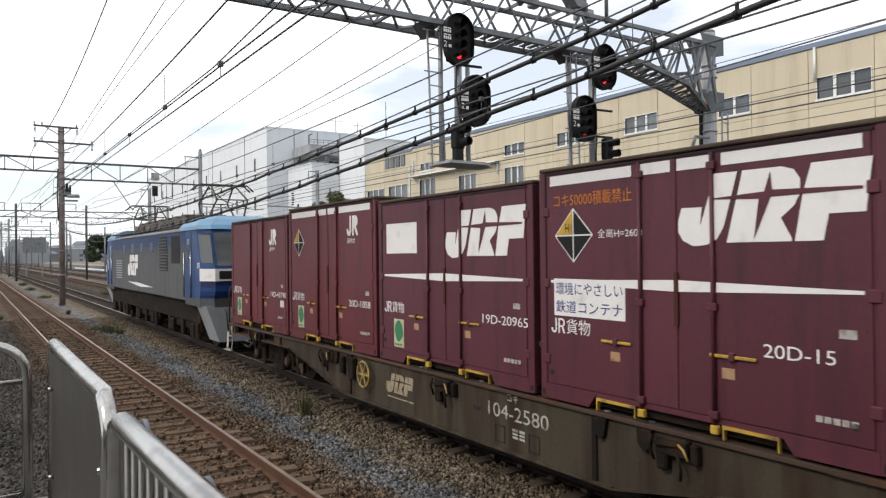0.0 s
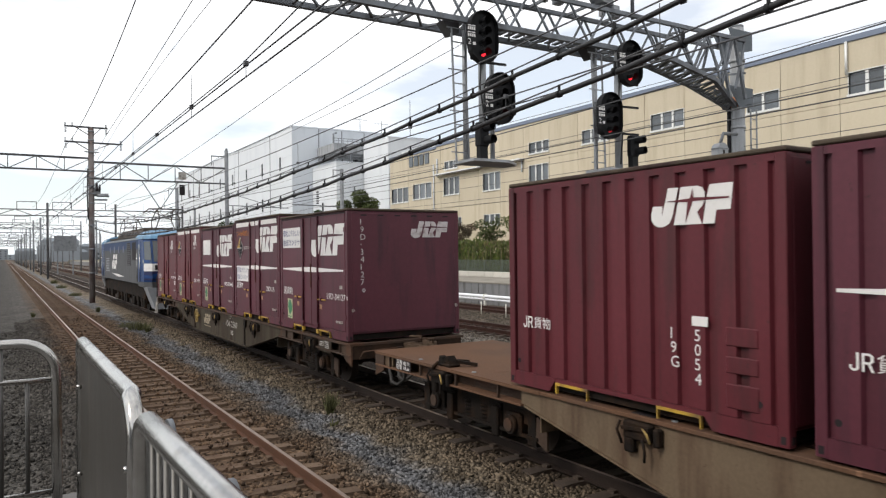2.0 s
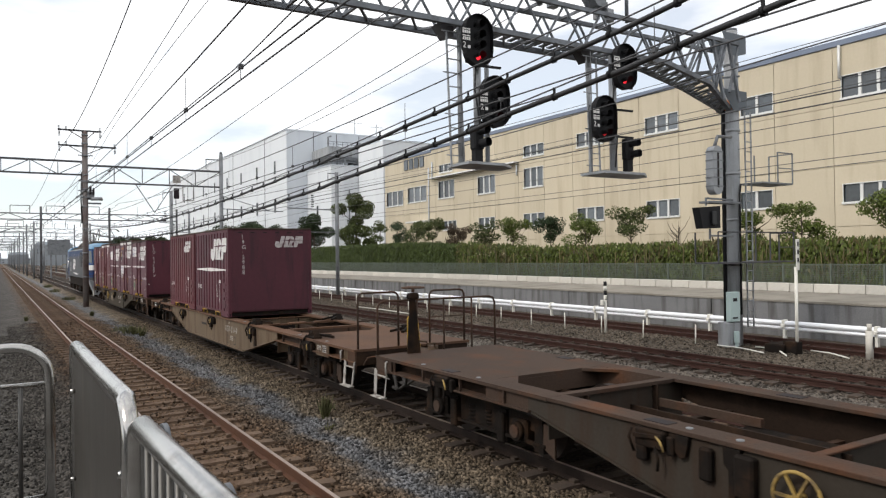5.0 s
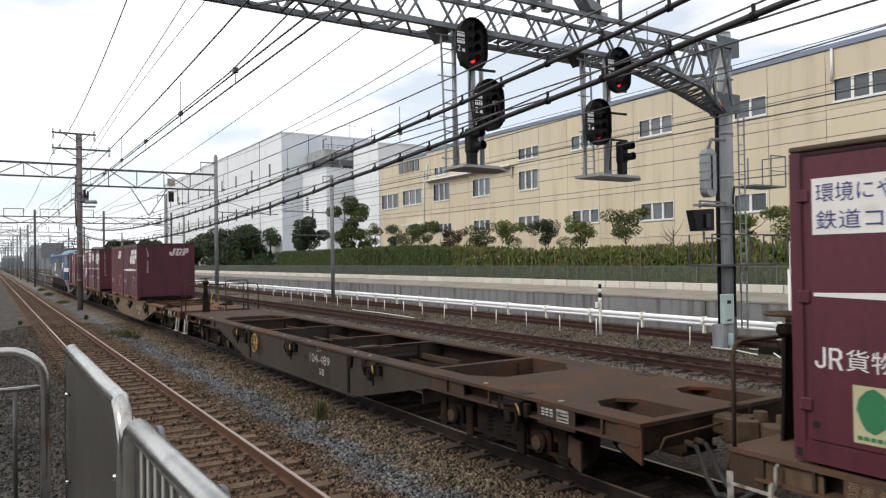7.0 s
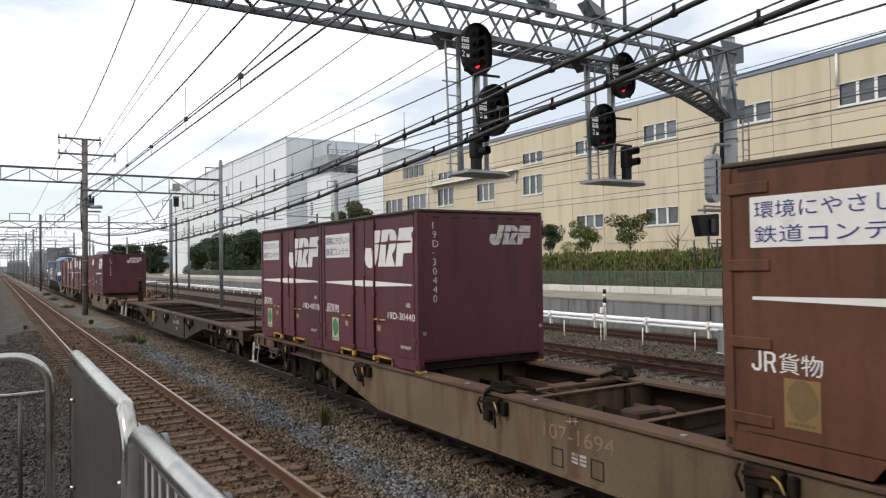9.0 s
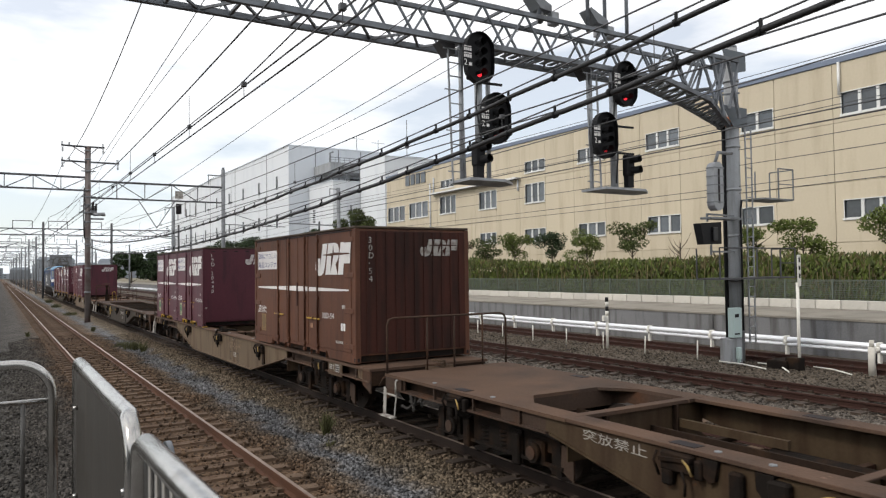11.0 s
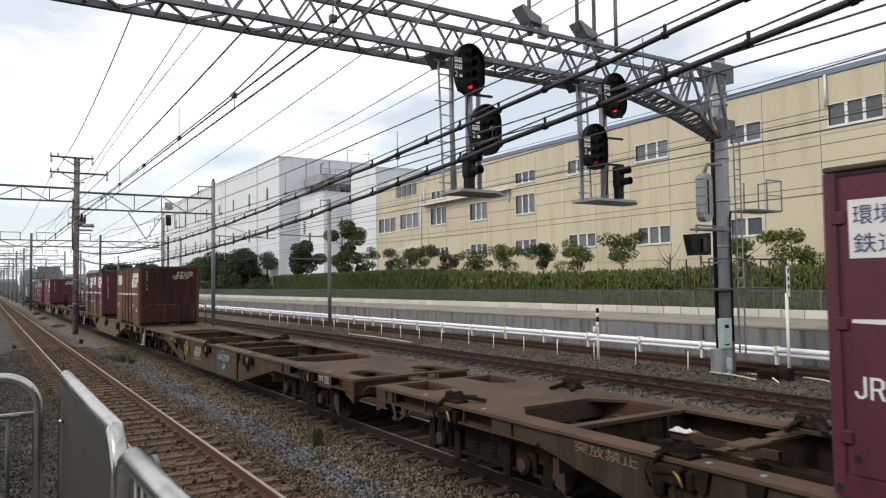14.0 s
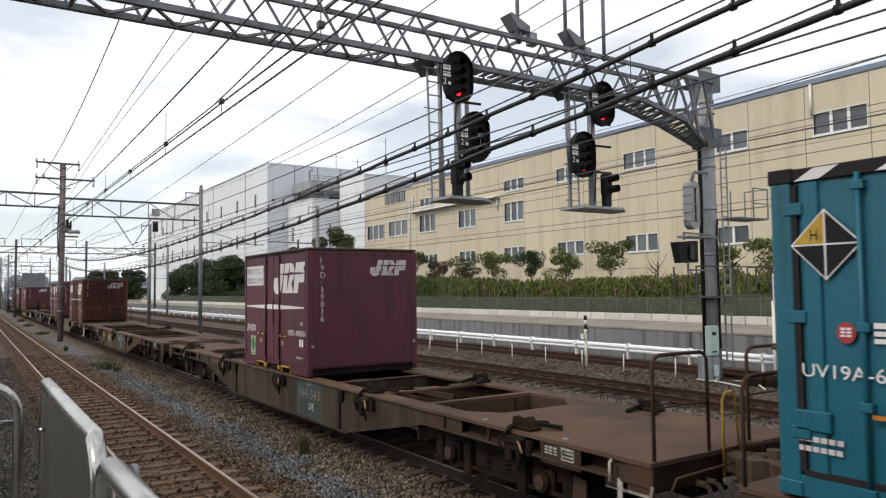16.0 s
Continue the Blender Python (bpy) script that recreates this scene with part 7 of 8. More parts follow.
def wagon(label, front, paint, number, deck=DECK_RUST, ends="hh", rail_front=False, rail_rear=False, mark=True, hand=True, plate=None, yellow_rail=False, shift=0.0, ink=None, L=WAGON, stand=True, raised=(), ahead=0.0):
    g = thing("container_wagon", label, "container wagon", "container wagons")
    MOVERS.append((g, front))
    top, lo, hi = 0.955, 0.25, 0.78
    prof = [(-4.1, hi), (-6.7, lo), (-13.15, lo), (-15.75, hi), (-15.75, top), (-4.1, top)]
    for x in (-1.20, 1.17):
        # far sill mostly takes INNER, with the trough's shade in its colour
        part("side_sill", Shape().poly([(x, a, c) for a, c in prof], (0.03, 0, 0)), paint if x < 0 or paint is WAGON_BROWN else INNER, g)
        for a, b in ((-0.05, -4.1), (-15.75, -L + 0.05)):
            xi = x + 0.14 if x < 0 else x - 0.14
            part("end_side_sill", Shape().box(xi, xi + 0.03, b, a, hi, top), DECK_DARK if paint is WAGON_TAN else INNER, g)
        for a, b in ((-0.05, -0.62), (-L + 0.62, -L + 0.05)) if paint is WAGON_TAN else ((-0.05, -0.62), (-3.2, -4.1), (-15.75, -16.6), (-L + 0.62, -L + 0.05)):
            part("sill_plate", Shape().box(x, x + 0.03, b, a, hi, top), paint if paint is WAGON_TAN else DECK_DARK, g)
    for x in (-1.25, 1.07):
        for a, b in ((-0.05, -4.15), (-15.7, -L + 0.05)):
            part("sill_flange", Shape().box(x, x + 0.18, b, a, hi - 0.02, hi + 0.004), deck if paint is WAGON_TAN else DECK_DARK, g)
            for k in range(4):
                y = a + (b - a) * (k + 0.5) / 4
                part("sill_web", Shape().box(x + 0.01 if x < 0 else x + 0.13, x + 0.05 if x < 0 else x + 0.17, y - 0.012, y + 0.012, hi, top), DECK_DARK, g)
    for x in (-1.24, 0.94):
        part("sill_flange", Shape().box(x, x + 0.30, -L + 4.5, -4.5, top, 1.0, 0.006), deck, g, "rusted upper flange")
        part("sill_flange", Shape().box(x + (0 if x < 0 else 0.12), x + (0.18 if x < 0 else 0.30), -13.1, -6.75, lo - 0.02, lo + 0.012), paint, g)
    for a, b in ((-4.2, -6.7), (-15.7, -13.1)):
        part("sill_flange", Shape().add([(-1.24, a, hi), (-1.06, a, hi), (-1.06, b, lo), (-1.24, b, lo), (-1.24, a, hi - 0.02), (-1.06, a, hi - 0.02), (-1.06, b, lo - 0.02), (-1.24, b, lo - 0.02)],
             [(0, 1, 2, 3), (7, 6, 5, 4), (0, 3, 7, 4), (1, 5, 6, 2)]), paint, g)
    if paint is WAGON_TAN:
        part("stiffener", Shape().poly([(-1.23, -14.02, 0.46), (-1.23, -14.2, 0.46), (-1.23, -14.17, 0.78), (-1.23, -14.1, 0.84)], (0.03, 0, 0)), UNDER, g, "black gusset on the sill")
    for y in () if paint is WAGON_TAN else (-6.98, -12.84):
        part("stiffener", Shape().box(-1.225, -1.2, y - 0.035, y + 0.035, lo + 0.01, top, 0.005), UNDER, g)
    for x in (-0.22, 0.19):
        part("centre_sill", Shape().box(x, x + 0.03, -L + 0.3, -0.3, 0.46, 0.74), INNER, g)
        part("centre_flange", Shape().box(x - 0.03, x + 0.06, -10.4, -7.7, 0.74, 0.755), DECK_DARK, g)
    part("centre_flange", Shape().box(-0.3, 0.3, -L + 0.3, -0.3, 0.46, 0.5), UNDER, g)
    for y in (-4.43, -7.6, -10.5, -12.25, -L + 4.43):
        if -15 < y < -5:
            part("beam_top", Shape().box(-0.94, 0.94, y - 0.05, y + 0.05, 0.972, 0.992, 0.004), deck, g)
        part("cross_beam", Shape().box(-1.165, 1.165, y - 0.01, y + 0.01, 0.48, 0.953), paint, g)
        for x in (-0.6, 0.6):
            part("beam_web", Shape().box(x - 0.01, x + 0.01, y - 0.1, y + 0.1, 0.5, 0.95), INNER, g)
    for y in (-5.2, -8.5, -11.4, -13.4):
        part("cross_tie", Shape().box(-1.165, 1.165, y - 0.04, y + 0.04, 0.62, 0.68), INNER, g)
    for x in (-0.72, 0.62):
        for a, b in ((-4.5, -6.0), (-7.7, -9.8), (-12.3, -13.7)):
            part("stringer", Shape().box(x, x + 0.06, b, a, 0.68, 0.78), paint if paint is WAGON_BROWN else DECK_DARK, g)
    for y in (-6.3, -11.5, -13.4):
        part("brake_pipe", Shape().tube([(-0.6, y - 1.0, 0.72), (-0.6, y + 1.0, 0.72), (-0.5, y + 1.6, 0.68)], 0.03, 6), deck, g)
        part("air_tank", Shape().tube([(0.65, y - 0.8, 0.5), (0.65, y + 0.5, 0.5)], 0.17, 12), UNDER, g)
        part("floor_strut", Shape().box(-1.15, 1.15, y - 0.35, y - 0.27, 0.55, 0.6).box(-0.9, -0.82, y - 0.9, y + 0.7, 0.58, 0.64), DECK_DARK, g)
    part("control_valve", Shape().box(-0.3, 0.1, -11.6, -11.3, 0.62, 0.9, 0.03).box(0.2, 0.5, -11.5, -11.2, 0.6, 0.84, 0.03).tube([(-0.5, -11.9, 0.8), (-0.5, -10.9, 0.8), (-0.2, -10.8, 0.82)], 0.025, 6).tube([(0.5, -12.0, 0.74), (0.5, -10.8, 0.74)], 0.06, 8), DECK_DARK, g, "rusty brake control valve")
    part("brake_rigging", Shape().box(-0.9, 0.5, -10.3, -9.4, 0.4, 0.66, 0.03).box(-0.5, 0.4, -12.6, -11.8, 0.5, 0.82, 0.03).bar((0.4, -7.2, 0.6), (0.4, -12.4, 0.6), 0.05), UNDER, g)
    for e, m in enumerate(ends):
        o = [(-0.92, -0.3, 0.14, 1.12), (0.42, 1.0, 0.14, 1.12), (-0.92, 0.92, 3.1, 4.36)] if m == "h" else [(-0.92, 0.92, 3.1, 4.36)]
        if e == 0:
            deck_plate(g, e, -4.5, ahead - 0.02, [(a, b, -d, -c) for a, b, c, d in o], deck)
        else:
            deck_plate(g, e, -L + 0.02, -L + 4.5, [(a, b, -L + c, -L + d) for a, b, c, d in o], deck)
    for y, e in ((ahead, 1), (-L, -1)):
        part("end_sill", Shape().box(-1.2, 1.2, y - 0.03 * e, y - 0.09 * e, 0.7, 0.955, 0.01), INNER, g)
        part("end_bracket", Shape().poly([(-1.23, y - 0.02 * e, 0.95), (-1.23, y - 0.34 * e, 0.95), (-1.23, y - 0.34 * e, 0.7), (-1.23, y - 0.02 * e, 0.58)], (0.03, 0, 0)), DECK_DARK, g)
        coupling(g, y, e)
    bogie(g, -2.75)
    bogie(g, -L + 2.75)
    for i in range(5):
        yc = -0.3 - i * 3.9 - 1.87
        for x in (-1.1, 1.1):
            lock(g, x, yc, i in raised)
        if i in raised and 0 < i < 4:
            part("lock_shaft", Shape().box(-1.0, 1.0, yc - 0.05, yc + 0.05, 0.93, 0.965).box(-0.25, 0.2, yc - 0.14, yc + 0.1, 0.94, 0.99, 0.01).box(-0.95, -0.5, yc - 0.12, yc + 0.02, 0.95, 0.985, 0.01).box(0.5, 0.9, yc - 0.02, yc + 0.14, 0.95, 0.985, 0.01), deck, g, "rusty cross shaft between the locks")
        for q in ((-0.38, -0.93) if i == 1 else (0.33, 0.92) if i == 3 else (-0.75, 0.75)):
            if i in (1, 3) and paint is not WAGON_TAN:
                part("twist_pad", Shape().poly([(-1.25, yc + q - 0.09, 0.95), (-1.25, yc + q + 0.09, 0.95), (-1.25, yc + q + 0.08, 0.8), (-1.25, yc + q + 0.01, 0.73), (-1.25, yc + q - 0.05, 0.76)], (0.05, 0, 0)), UNDER, g)
            part("deck_bolt", Shape().tube([(-1.12, yc + q, 0.99), (-1.12, yc + q, 1.012)], 0.035, 8), GALV_DARK, g)
    # writing on the flank
    n = part("number", written(Shape(), number, 0.25, side(-10.96 - shift, 0.63, -1.20), width=1.15 * len(number) / 8), ink or WORN_WHITE, g, "white painted wagon number")
    bars(g, "tare_writing", side(-11.45 - shift, 0.42, -1.20), 0.26, 0.12, 2, WORN_WHITE)
    part("type_letters", written(Shape(), "コキ", 0.12, side(-11.35 - shift * 0.6, 0.86, -1.20, 0.005)), WORN_WHITE, g)
    for y in (-11.1 - shift, -11.75 - shift):
        bx = side(y, 0.32, -1.20)
        f = Shape()
        for a, b, c, d in ((0, 0.2, 0, 0.015), (0, 0.2, 0.2, 0.215), (0, 0.015, 0, 0.215), (0.185, 0.2, 0, 0.215)):
            f.flat([bx(a, c), bx(b, c), bx(b, d), bx(a, d)])
        part("frame_mark", f, BLACKP, g)
    if plate:
        patch(g, "paint_patch", side(-10.85, 0.27, -1.20, 0.003), 1.2, 0.66, plate, "teal overpainted number patch")
    if paint is WAGON_TAN:
        lp = patch(g, "load_plate", side(-0.8, hi + 0.015, -1.235), 0.5, 0.165, DECK_RUST if ink else SEAL, "plate with load figures")
        q = lambda v: side(-0.83, hi + v, -1.239)
        part("lettering", written(written(Shape(), "荷重 40.7t", 0.085, q(0.1), width=0.44), "自重 18.6t", 0.085, q(0.025), width=0.44), ink or WHITE, lp)
    if paint is not WAGON_TAN:
        part("sill_slot", Shape().box(-1.206, -1.198, -10.78, -10.62, 0.64, 0.7, 0.003), SEAL, g, "dark drain hole in the sill")
    if number == "107-1144":
        part("sill_slot", Shape().box(-1.206, -1.198, -9.15, -8.55, 0.635, 0.7, 0.003), SEAL, g, "dark lifting slot in the sill")
    if number in ("104-2707", "104-343"):
        part("warning_writing", written(Shape(), "突放禁止", 0.13, lambda u, v: side(-4.75, 0.82, -1.20)(u, v - 0.02 * u), width=0.92), WORN_WHITE if number == "104-2707" else FAINT, g)
    if mark:
        patch(g, "underline", side(-8.3, 0.44, -1.20), 0.8, 0.02, OLD_CREAM)
        emblem(g, side(-8.25, 0.52, -1.20), 0.85, 0.30, OLD_CREAM, paint, (-1, 0))
    if hand:
        c = Vector((-1.30, -7.64, 0.70))
        ring = [c + Vector((0, math.cos(k * math.pi / 12) * 0.21, math.sin(k * math.pi / 12) * 0.21)) for k in range(25)]
        h = part("hand_wheel", Shape().tube(ring, 0.018, 6, False), FADED_YELLOW, g, "faded yellow spoked handbrake wheel")
        part("spokes", Shape().bar(c + Vector((0, -0.2, 0)), c + Vector((0, 0.2, 0)), 0.025).bar(c + Vector((0, 0.1, -0.18)), c + Vector((0, -0.1, 0.18)), 0.025).bar(c + Vector((0, 0.1, 0.18)), c + Vector((0, -0.1, -0.18)), 0.025)
             .tube([c, c + Vector((0.12, 0, 0))], 0.03, 8), FADED_YELLOW, h)
        part("brake_box", Shape().box(-1.3, -1.2, -7.24, -7.05, 0.55, 0.92, 0.02), UNDER, g)
        part("brake_valve", Shape().box(-1.28, -1.2, -6.8, -6.66, 0.6, 0.9, 0.02), UNDER, g)
    part("label_frame", Shape().box(-1.235, -1.215, -18.87, -18.22, 0.72, 0.95), paint, g, "painted plate with classification marks")
    bars(g, "label_writing", side(-18.3, 0.83, -1.236), 0.22, 0.09, 3, WORN_WHITE)
    bx = patch(g, "stencil_panel", side(-18.57, 0.80, -1.236), 0.2, 0.14, WORN_WHITE)
    part("stencil_rows", Shape().box(-1.25, -1.244, -18.76, -18.6, 0.82, 0.835).box(-1.25, -1.244, -18.76, -18.6, 0.86, 0.875).box(-1.25, -1.244, -18.76, -18.6, 0.9, 0.91), BLACKP, bx)
    for y, e in ((ahead, 1), (-L, -1)):
        if (e == 1 and rail_front) or (e == -1 and rail_rear):
            yy = y - 0.06 * e
            if e == -1:
                for x0, x1 in ((-1.15, -0.32), (0.36, 1.15)):
                    part("end_handrail", Shape().tube([(x0, yy, 0.98), (x0, yy, 1.93), (x0 + 0.04, yy, 1.99), (x0 + 0.1, yy, 2.01), (x1 - 0.1, yy, 2.01), (x1 - 0.04, yy, 1.99), (x1, yy, 1.93), (x1, yy, 0.98)], 0.02, 8), DECK_DARK, g, "rust-brown steel end handrail")
                    part("handrail_bar", Shape().tube([(x0, yy, 1.5), (x1, yy, 1.5)], 0.012, 6), DECK_DARK, g)
                part("grab_rail", Shape().tube([(-0.15, yy - 0.05, 0.72), (-0.15, yy - 0.05, 1.5), (-0.1, yy - 0.05, 1.57), (0.0, yy - 0.05, 1.58), (0.06, yy - 0.05, 1.5), (0.12, yy - 0.05, 0.9)], 0.014, 8), YELLOW if yellow_rail else DECK_DARK, g, "bent uncoupling lever")
            else:
                part("end_handrail", Shape().tube([(-1.22, yy, 0.98), (-1.22, yy, 1.8), (-1.18, yy, 1.88), (-1.1, yy, 1.91), (1.1, yy, 1.91), (1.18, yy, 1.88), (1.22, yy, 1.8), (1.22, yy, 0.98)], 0.02, 8), DECK_DARK, g, "rust-brown steel end handrail")
                for x in (-0.45, 0.1, 0.7):
                    part("rail_post", Shape().tube([(x, yy, 0.98), (x, yy, 1.91)], 0.017, 6), DECK_DARK, g)
            part("sill_hook", Shape().tube([(-1.27, y - 0.5 * e, 0.95), (-1.3, y - 0.5 * e, 0.93), (-1.3, y - 0.5 * e, 0.74)], 0.016, 6), WORN_WHITE, g)
            st = Shape().bar((-1.24, y - 0.02 * e, 0.78), (-1.28, y - 0.06 * e, 0.34), 0.05, 0.02).bar((-1.24, y - 0.42 * e, 0.78), (-1.28, y - 0.4 * e, 0.34), 0.05, 0.02)
            st.box(-1.36, -1.25, y - 0.43 * e, y - 0.03 * e, 0.33, 0.35).bar((-1.25, y - 0.04 * e, 0.68), (-1.25, y - 0.41 * e, 0.68), 0.022)
            part("step", st, WORN_WHITE, g, "white foot step")
            if e == 1 and stand:
                part("brake_stand", Shape().poly([(-0.72, yy - 0.14, 0.98), (-0.46, yy - 0.14, 0.98), (-0.56, yy - 0.14, 1.95), (-0.66, yy - 0.14, 1.95)], (0, 0.03, 0)).bar((-0.5, yy - 0.12, 0.9), (-0.6, yy - 0.12, 1.98), 0.05).box(-0.7, -0.5, yy - 0.2, yy - 0.05, 1.93, 2.04, 0.03), UNDER, g, "black brake column")
                c = Vector((-0.6, yy - 0.13, 2.13))
                ring = [c + Vector((math.cos(k * math.pi / 10) * 0.19, math.sin(k * math.pi / 10) * 0.19, 0)) for k in range(21)]
                part("brake_wheel", Shape().tube(ring, 0.018, 6, False).bar(ring[0], ring[10], 0.02).bar(ring[5], ring[15], 0.02).tube([c - Vector((0, 0, 0.08)), c], 0.03, 6), DECK_RUST, g, "rusty handbrake wheel")
    return g


wagon("grimy grey container wagon carrying five containers", F1, WAGON_GREY, "104-2580", DECK_DARK, rail_front=True)
wagon("dusty tan container wagon carrying two ribbed containers", F2, WAGON_TAN, "107-1144", DECK_ORANGE, "pp", rail_rear=True, mark=False, hand=False, yellow_rail=True, shift=0.39, L=20.1, raised=(0, 3, 4))
wagon("dark grimy empty container wagon", F3, WAGON_DARK, "104-489", DECK_DARK, "ph", rail_front=True, mark=False)
wagon("dusty tan container wagon carrying maroon and brown containers", F4, WAGON_TAN, "107-1694", DECK_RUST, "pp", ink=FAINT, L=20.1, rail_front=True, mark=False, hand=False, raised=(2,), ahead=0.22)
wagon("brown rusted empty container wagon", F5, WAGON_BROWN, "104-2707", DECK_RUST, "ph", plate=SIGN_TEAL, rail_front=True, stand=False, raised=(2,))
wagon("grey-green rusted container wagon carrying one container", F6, WAGON_GREY, "104-343", DECK_RUST, "hp", plate=SIGN_TEAL, rail_rear=True, mark=False, hand=False, yellow_rail=True, ink=FAINT, raised=(0, 1, 3, 4))
wagon("dark container wagon carrying a teal container", F7, WAGON_DARK, "104-1207", DECK_RUST, "ph", rail_front=True, yellow_rail=True)



def crumpled_paper(front, x, y, z):
    g = thing("crumpled_paper", "scrap of crumpled white paper on a wagon's frame", "litter")
    MOVERS.append((g, front))
    rng = np.random.default_rng(4)
    n = 6
    top = [(x + (i - 2.5) * 0.03, y + (j - 2.5) * 0.055, z + 0.012 + abs(rng.normal()) * 0.022 * (1 if 0 < i < 5 and 0 < j < 5 else 0.2)) for i in range(n) for j in range(n)]
    low = [(a, b, z) for a, b, c in top]
    k = n * n
    quads = [(i * n + j, i * n + j + 1, (i + 1) * n + j + 1, (i + 1) * n + j) for i in range(n - 1) for j in range(n - 1)]
    rim = [i for i in range(n)] + [i * n + n - 1 for i in range(1, n)] + [(n - 1) * n + j for j in range(n - 2, -1, -1)] + [i * n for i in range(n - 2, 0, -1)]
    part("sheet", Shape().add(top + low, quads + [tuple(q + k for q in f[::-1]) for f in quads] + [(a, b, b + k, a + k) for a, b in zip(rim, rim[1:] + rim[:1])]), WHITE, g)


crumpled_paper(F6, 0.65, -4.68, 0.781)

container("freight_container", "reddish maroon steel container with white company mark", 18.05, paint=MAROON_RED, number="19D-43798", logo=False, band=False)
c = container("freight_container", "reddish maroon high container with white top stripe", 14.15, H=2.6, paint=MAROON_RED, number="20D-1058", logo=False, band=False, topline=True)
diamond(c, -0.55, 1.9, 0.26, False)
container("freight_container", "maroon container with a blank white panel", 10.25, number="19D-20965", box_sign=True)
c = container("freight_container", "maroon high container with yellow and black diamond sign", 6.33, H=2.6, number="20D-15", topline=True, has_eco=False)
diamond(c, -0.56, 1.83, 0.28)
sign(c, side(-0.24, 0.945), 1.05, 0.41)
part("warning_lettering", written(Shape(), "コキ50000積載禁止", 0.16, side(-0.25, 2.16), width=1.14), ORANGE, c, "orange warning lettering")
part("height_lettering", written(Shape(), "全高H=2600", 0.1, side(-0.92, 1.80), width=0.6), WHITE, c)
container("freight_container", "maroon container with environmental slogan panel", 2.45, number="19D-34127", has_sign=True)
container("freight_container", "ribbed maroon steel container with a small emblem", -6.40, paint=MAROON_RED, ribs=11, number="19G-5054", logo="small", band=False, has_eco=False)
container("freight_container", "ribbed maroon steel container with emblem and white stripe", -10.42, paint=MAROON, ribs=11, number="19G-5988", has_eco=False)
container("freight_container", "maroon container with slogan panel and tree sticker", -44.85, number="19D-40338", has_sign=True)
container("freight_container", "maroon container with slogan panel beside an empty slot", -48.7, number="19D-30440", has_sign=True)
container("freight_container", "faded rust-brown long container with slogan panel", -57.95, L=6.0, paint=RUSTBROWN, number="30D-54", has_sign=True, old=True)
container("freight_container", "lone maroon container with slogan panel on a bare wagon", -93.46, number="19D-39836", has_sign=True)


def teal_container(front):
    g = thing("freight_container", "teal ribbed container with striped roof edge and diamond sign", "freight container", "containers on the train")
    MOVERS.append((g, front))
    L, H, w = 6.0, 2.58, 1.225
    part("body", Shape().box(-w + 0.03, w - 0.03, -L + 0.03, -0.03, 0.15, H - 0.12), TEAL, g)
    for y in (-0.08, -L + 0.08):
        for x in (-w + 0.07, w - 0.07):
            part("corner_post", Shape().box(x - 0.08, x + 0.08, y - 0.085, y + 0.085, 0, H, 0.01), TEAL, g)
            for z in (0.0, H - 0.12):
                part("corner_casting", Shape().box(x - 0.09, x + 0.09, y - 0.1, y + 0.1, z, z + 0.12, 0.01), SEAL if z else TEAL, g)
    part("bottom_rail", Shape().box(-w, w, -L + 0.1, -0.1, 0, 0.17, 0.01), TEAL, g)
    part("top_rail", Shape().box(-w, w, -L + 0.1, -0.1, H - 0.12, H - 0.01, 0.01), SEAL, g)
    for k in range(9):
        y = -0.2 - k * 0.62
        part("hazard_stripe", Shape().flat([(-w - 0.006, y, H - 0.11), (-w - 0.006, y - 0.2, H - 0.11), (-w - 0.006, y - 0.36, H - 0.02), (-w - 0.006, y - 0.16, H - 0.02)]), WHITE, g)
    for k in range(7):
        y = -0.31 - k * 0.78
        part("rib", Shape().box(-w + 0.002, -w + 0.04, y - 0.07, y + 0.07, 0.17, H - 0.12, 0.01), TEAL, g)
    for y in (-0.69, -1.6, -2.5):
        part("lock_rod", Shape().tube([(-w - 0.015, y, 0.05), (-w - 0.015, y, H - 0.1)], 0.02, 8), TEAL, g)
        for z in (0.1, 0.72, 1.3, 2.35):
            part("rod_bracket", Shape().box(-w - 0.04, -w + 0.03, y - 0.05, y + 0.05, z, z + 0.07, 0.006), TEAL, g)
        part("door_handle", Shape().box(-w - 0.04, -w - 0.02, y - 0.5, y - 0.05, 0.68, 0.71), ORANGE, g)
    for z in (0.45, 1.35, 2.2):
        part("hinge", Shape().box(-w - 0.02, -w + 0.02, -0.26, -0.1, z, z + 0.1, 0.008), TEAL, g)
    part("gasket", Shape().box(-w - 0.004, -w + 0.035, -0.21, -0.12, 0.2, H - 0.14), SEAL, g, "black rubber door gasket")
    part("grime_gap", Shape().box(-w - 0.003, -w + 0.03, -L + 0.2, -0.2, 0.172, 0.215), SEAL, g)
    diamond(g, -0.43, 1.96, 0.26)
    part("round_mark", Shape().flat([(-w - 0.004, -0.56 - math.cos(a * 0.35) * 0.07, 1.29 + math.sin(a * 0.35) * 0.08) for a in range(18)]), RED, g, "round red mark")
    bars(g, "mark_detail", side(-0.52, 1.26, off=0.01), 0.09, 0.07, 2, WHITE)
    bars(g, "company_name", side(-0.76, 1.22), 1.3, 0.15, 5, WHITE)
    part("number", written(Shape(), "UV19A-6", 0.15, side(-0.21, 0.94), width=0.62), WHITE, g)
    bars(g, "small_writing", side(-0.15, 0.44), 0.37, 0.042, 6, END_WHITE)
    bars(g, "small_writing", side(-0.15, 0.365), 0.36, 0.042, 6, END_WHITE)
    part("document_box", Shape().box(-w - 0.02, -w + 0.03, -0.42, -0.14, 0.52, 0.68, 0.01), TEAL, g)


teal_container(-106.95)


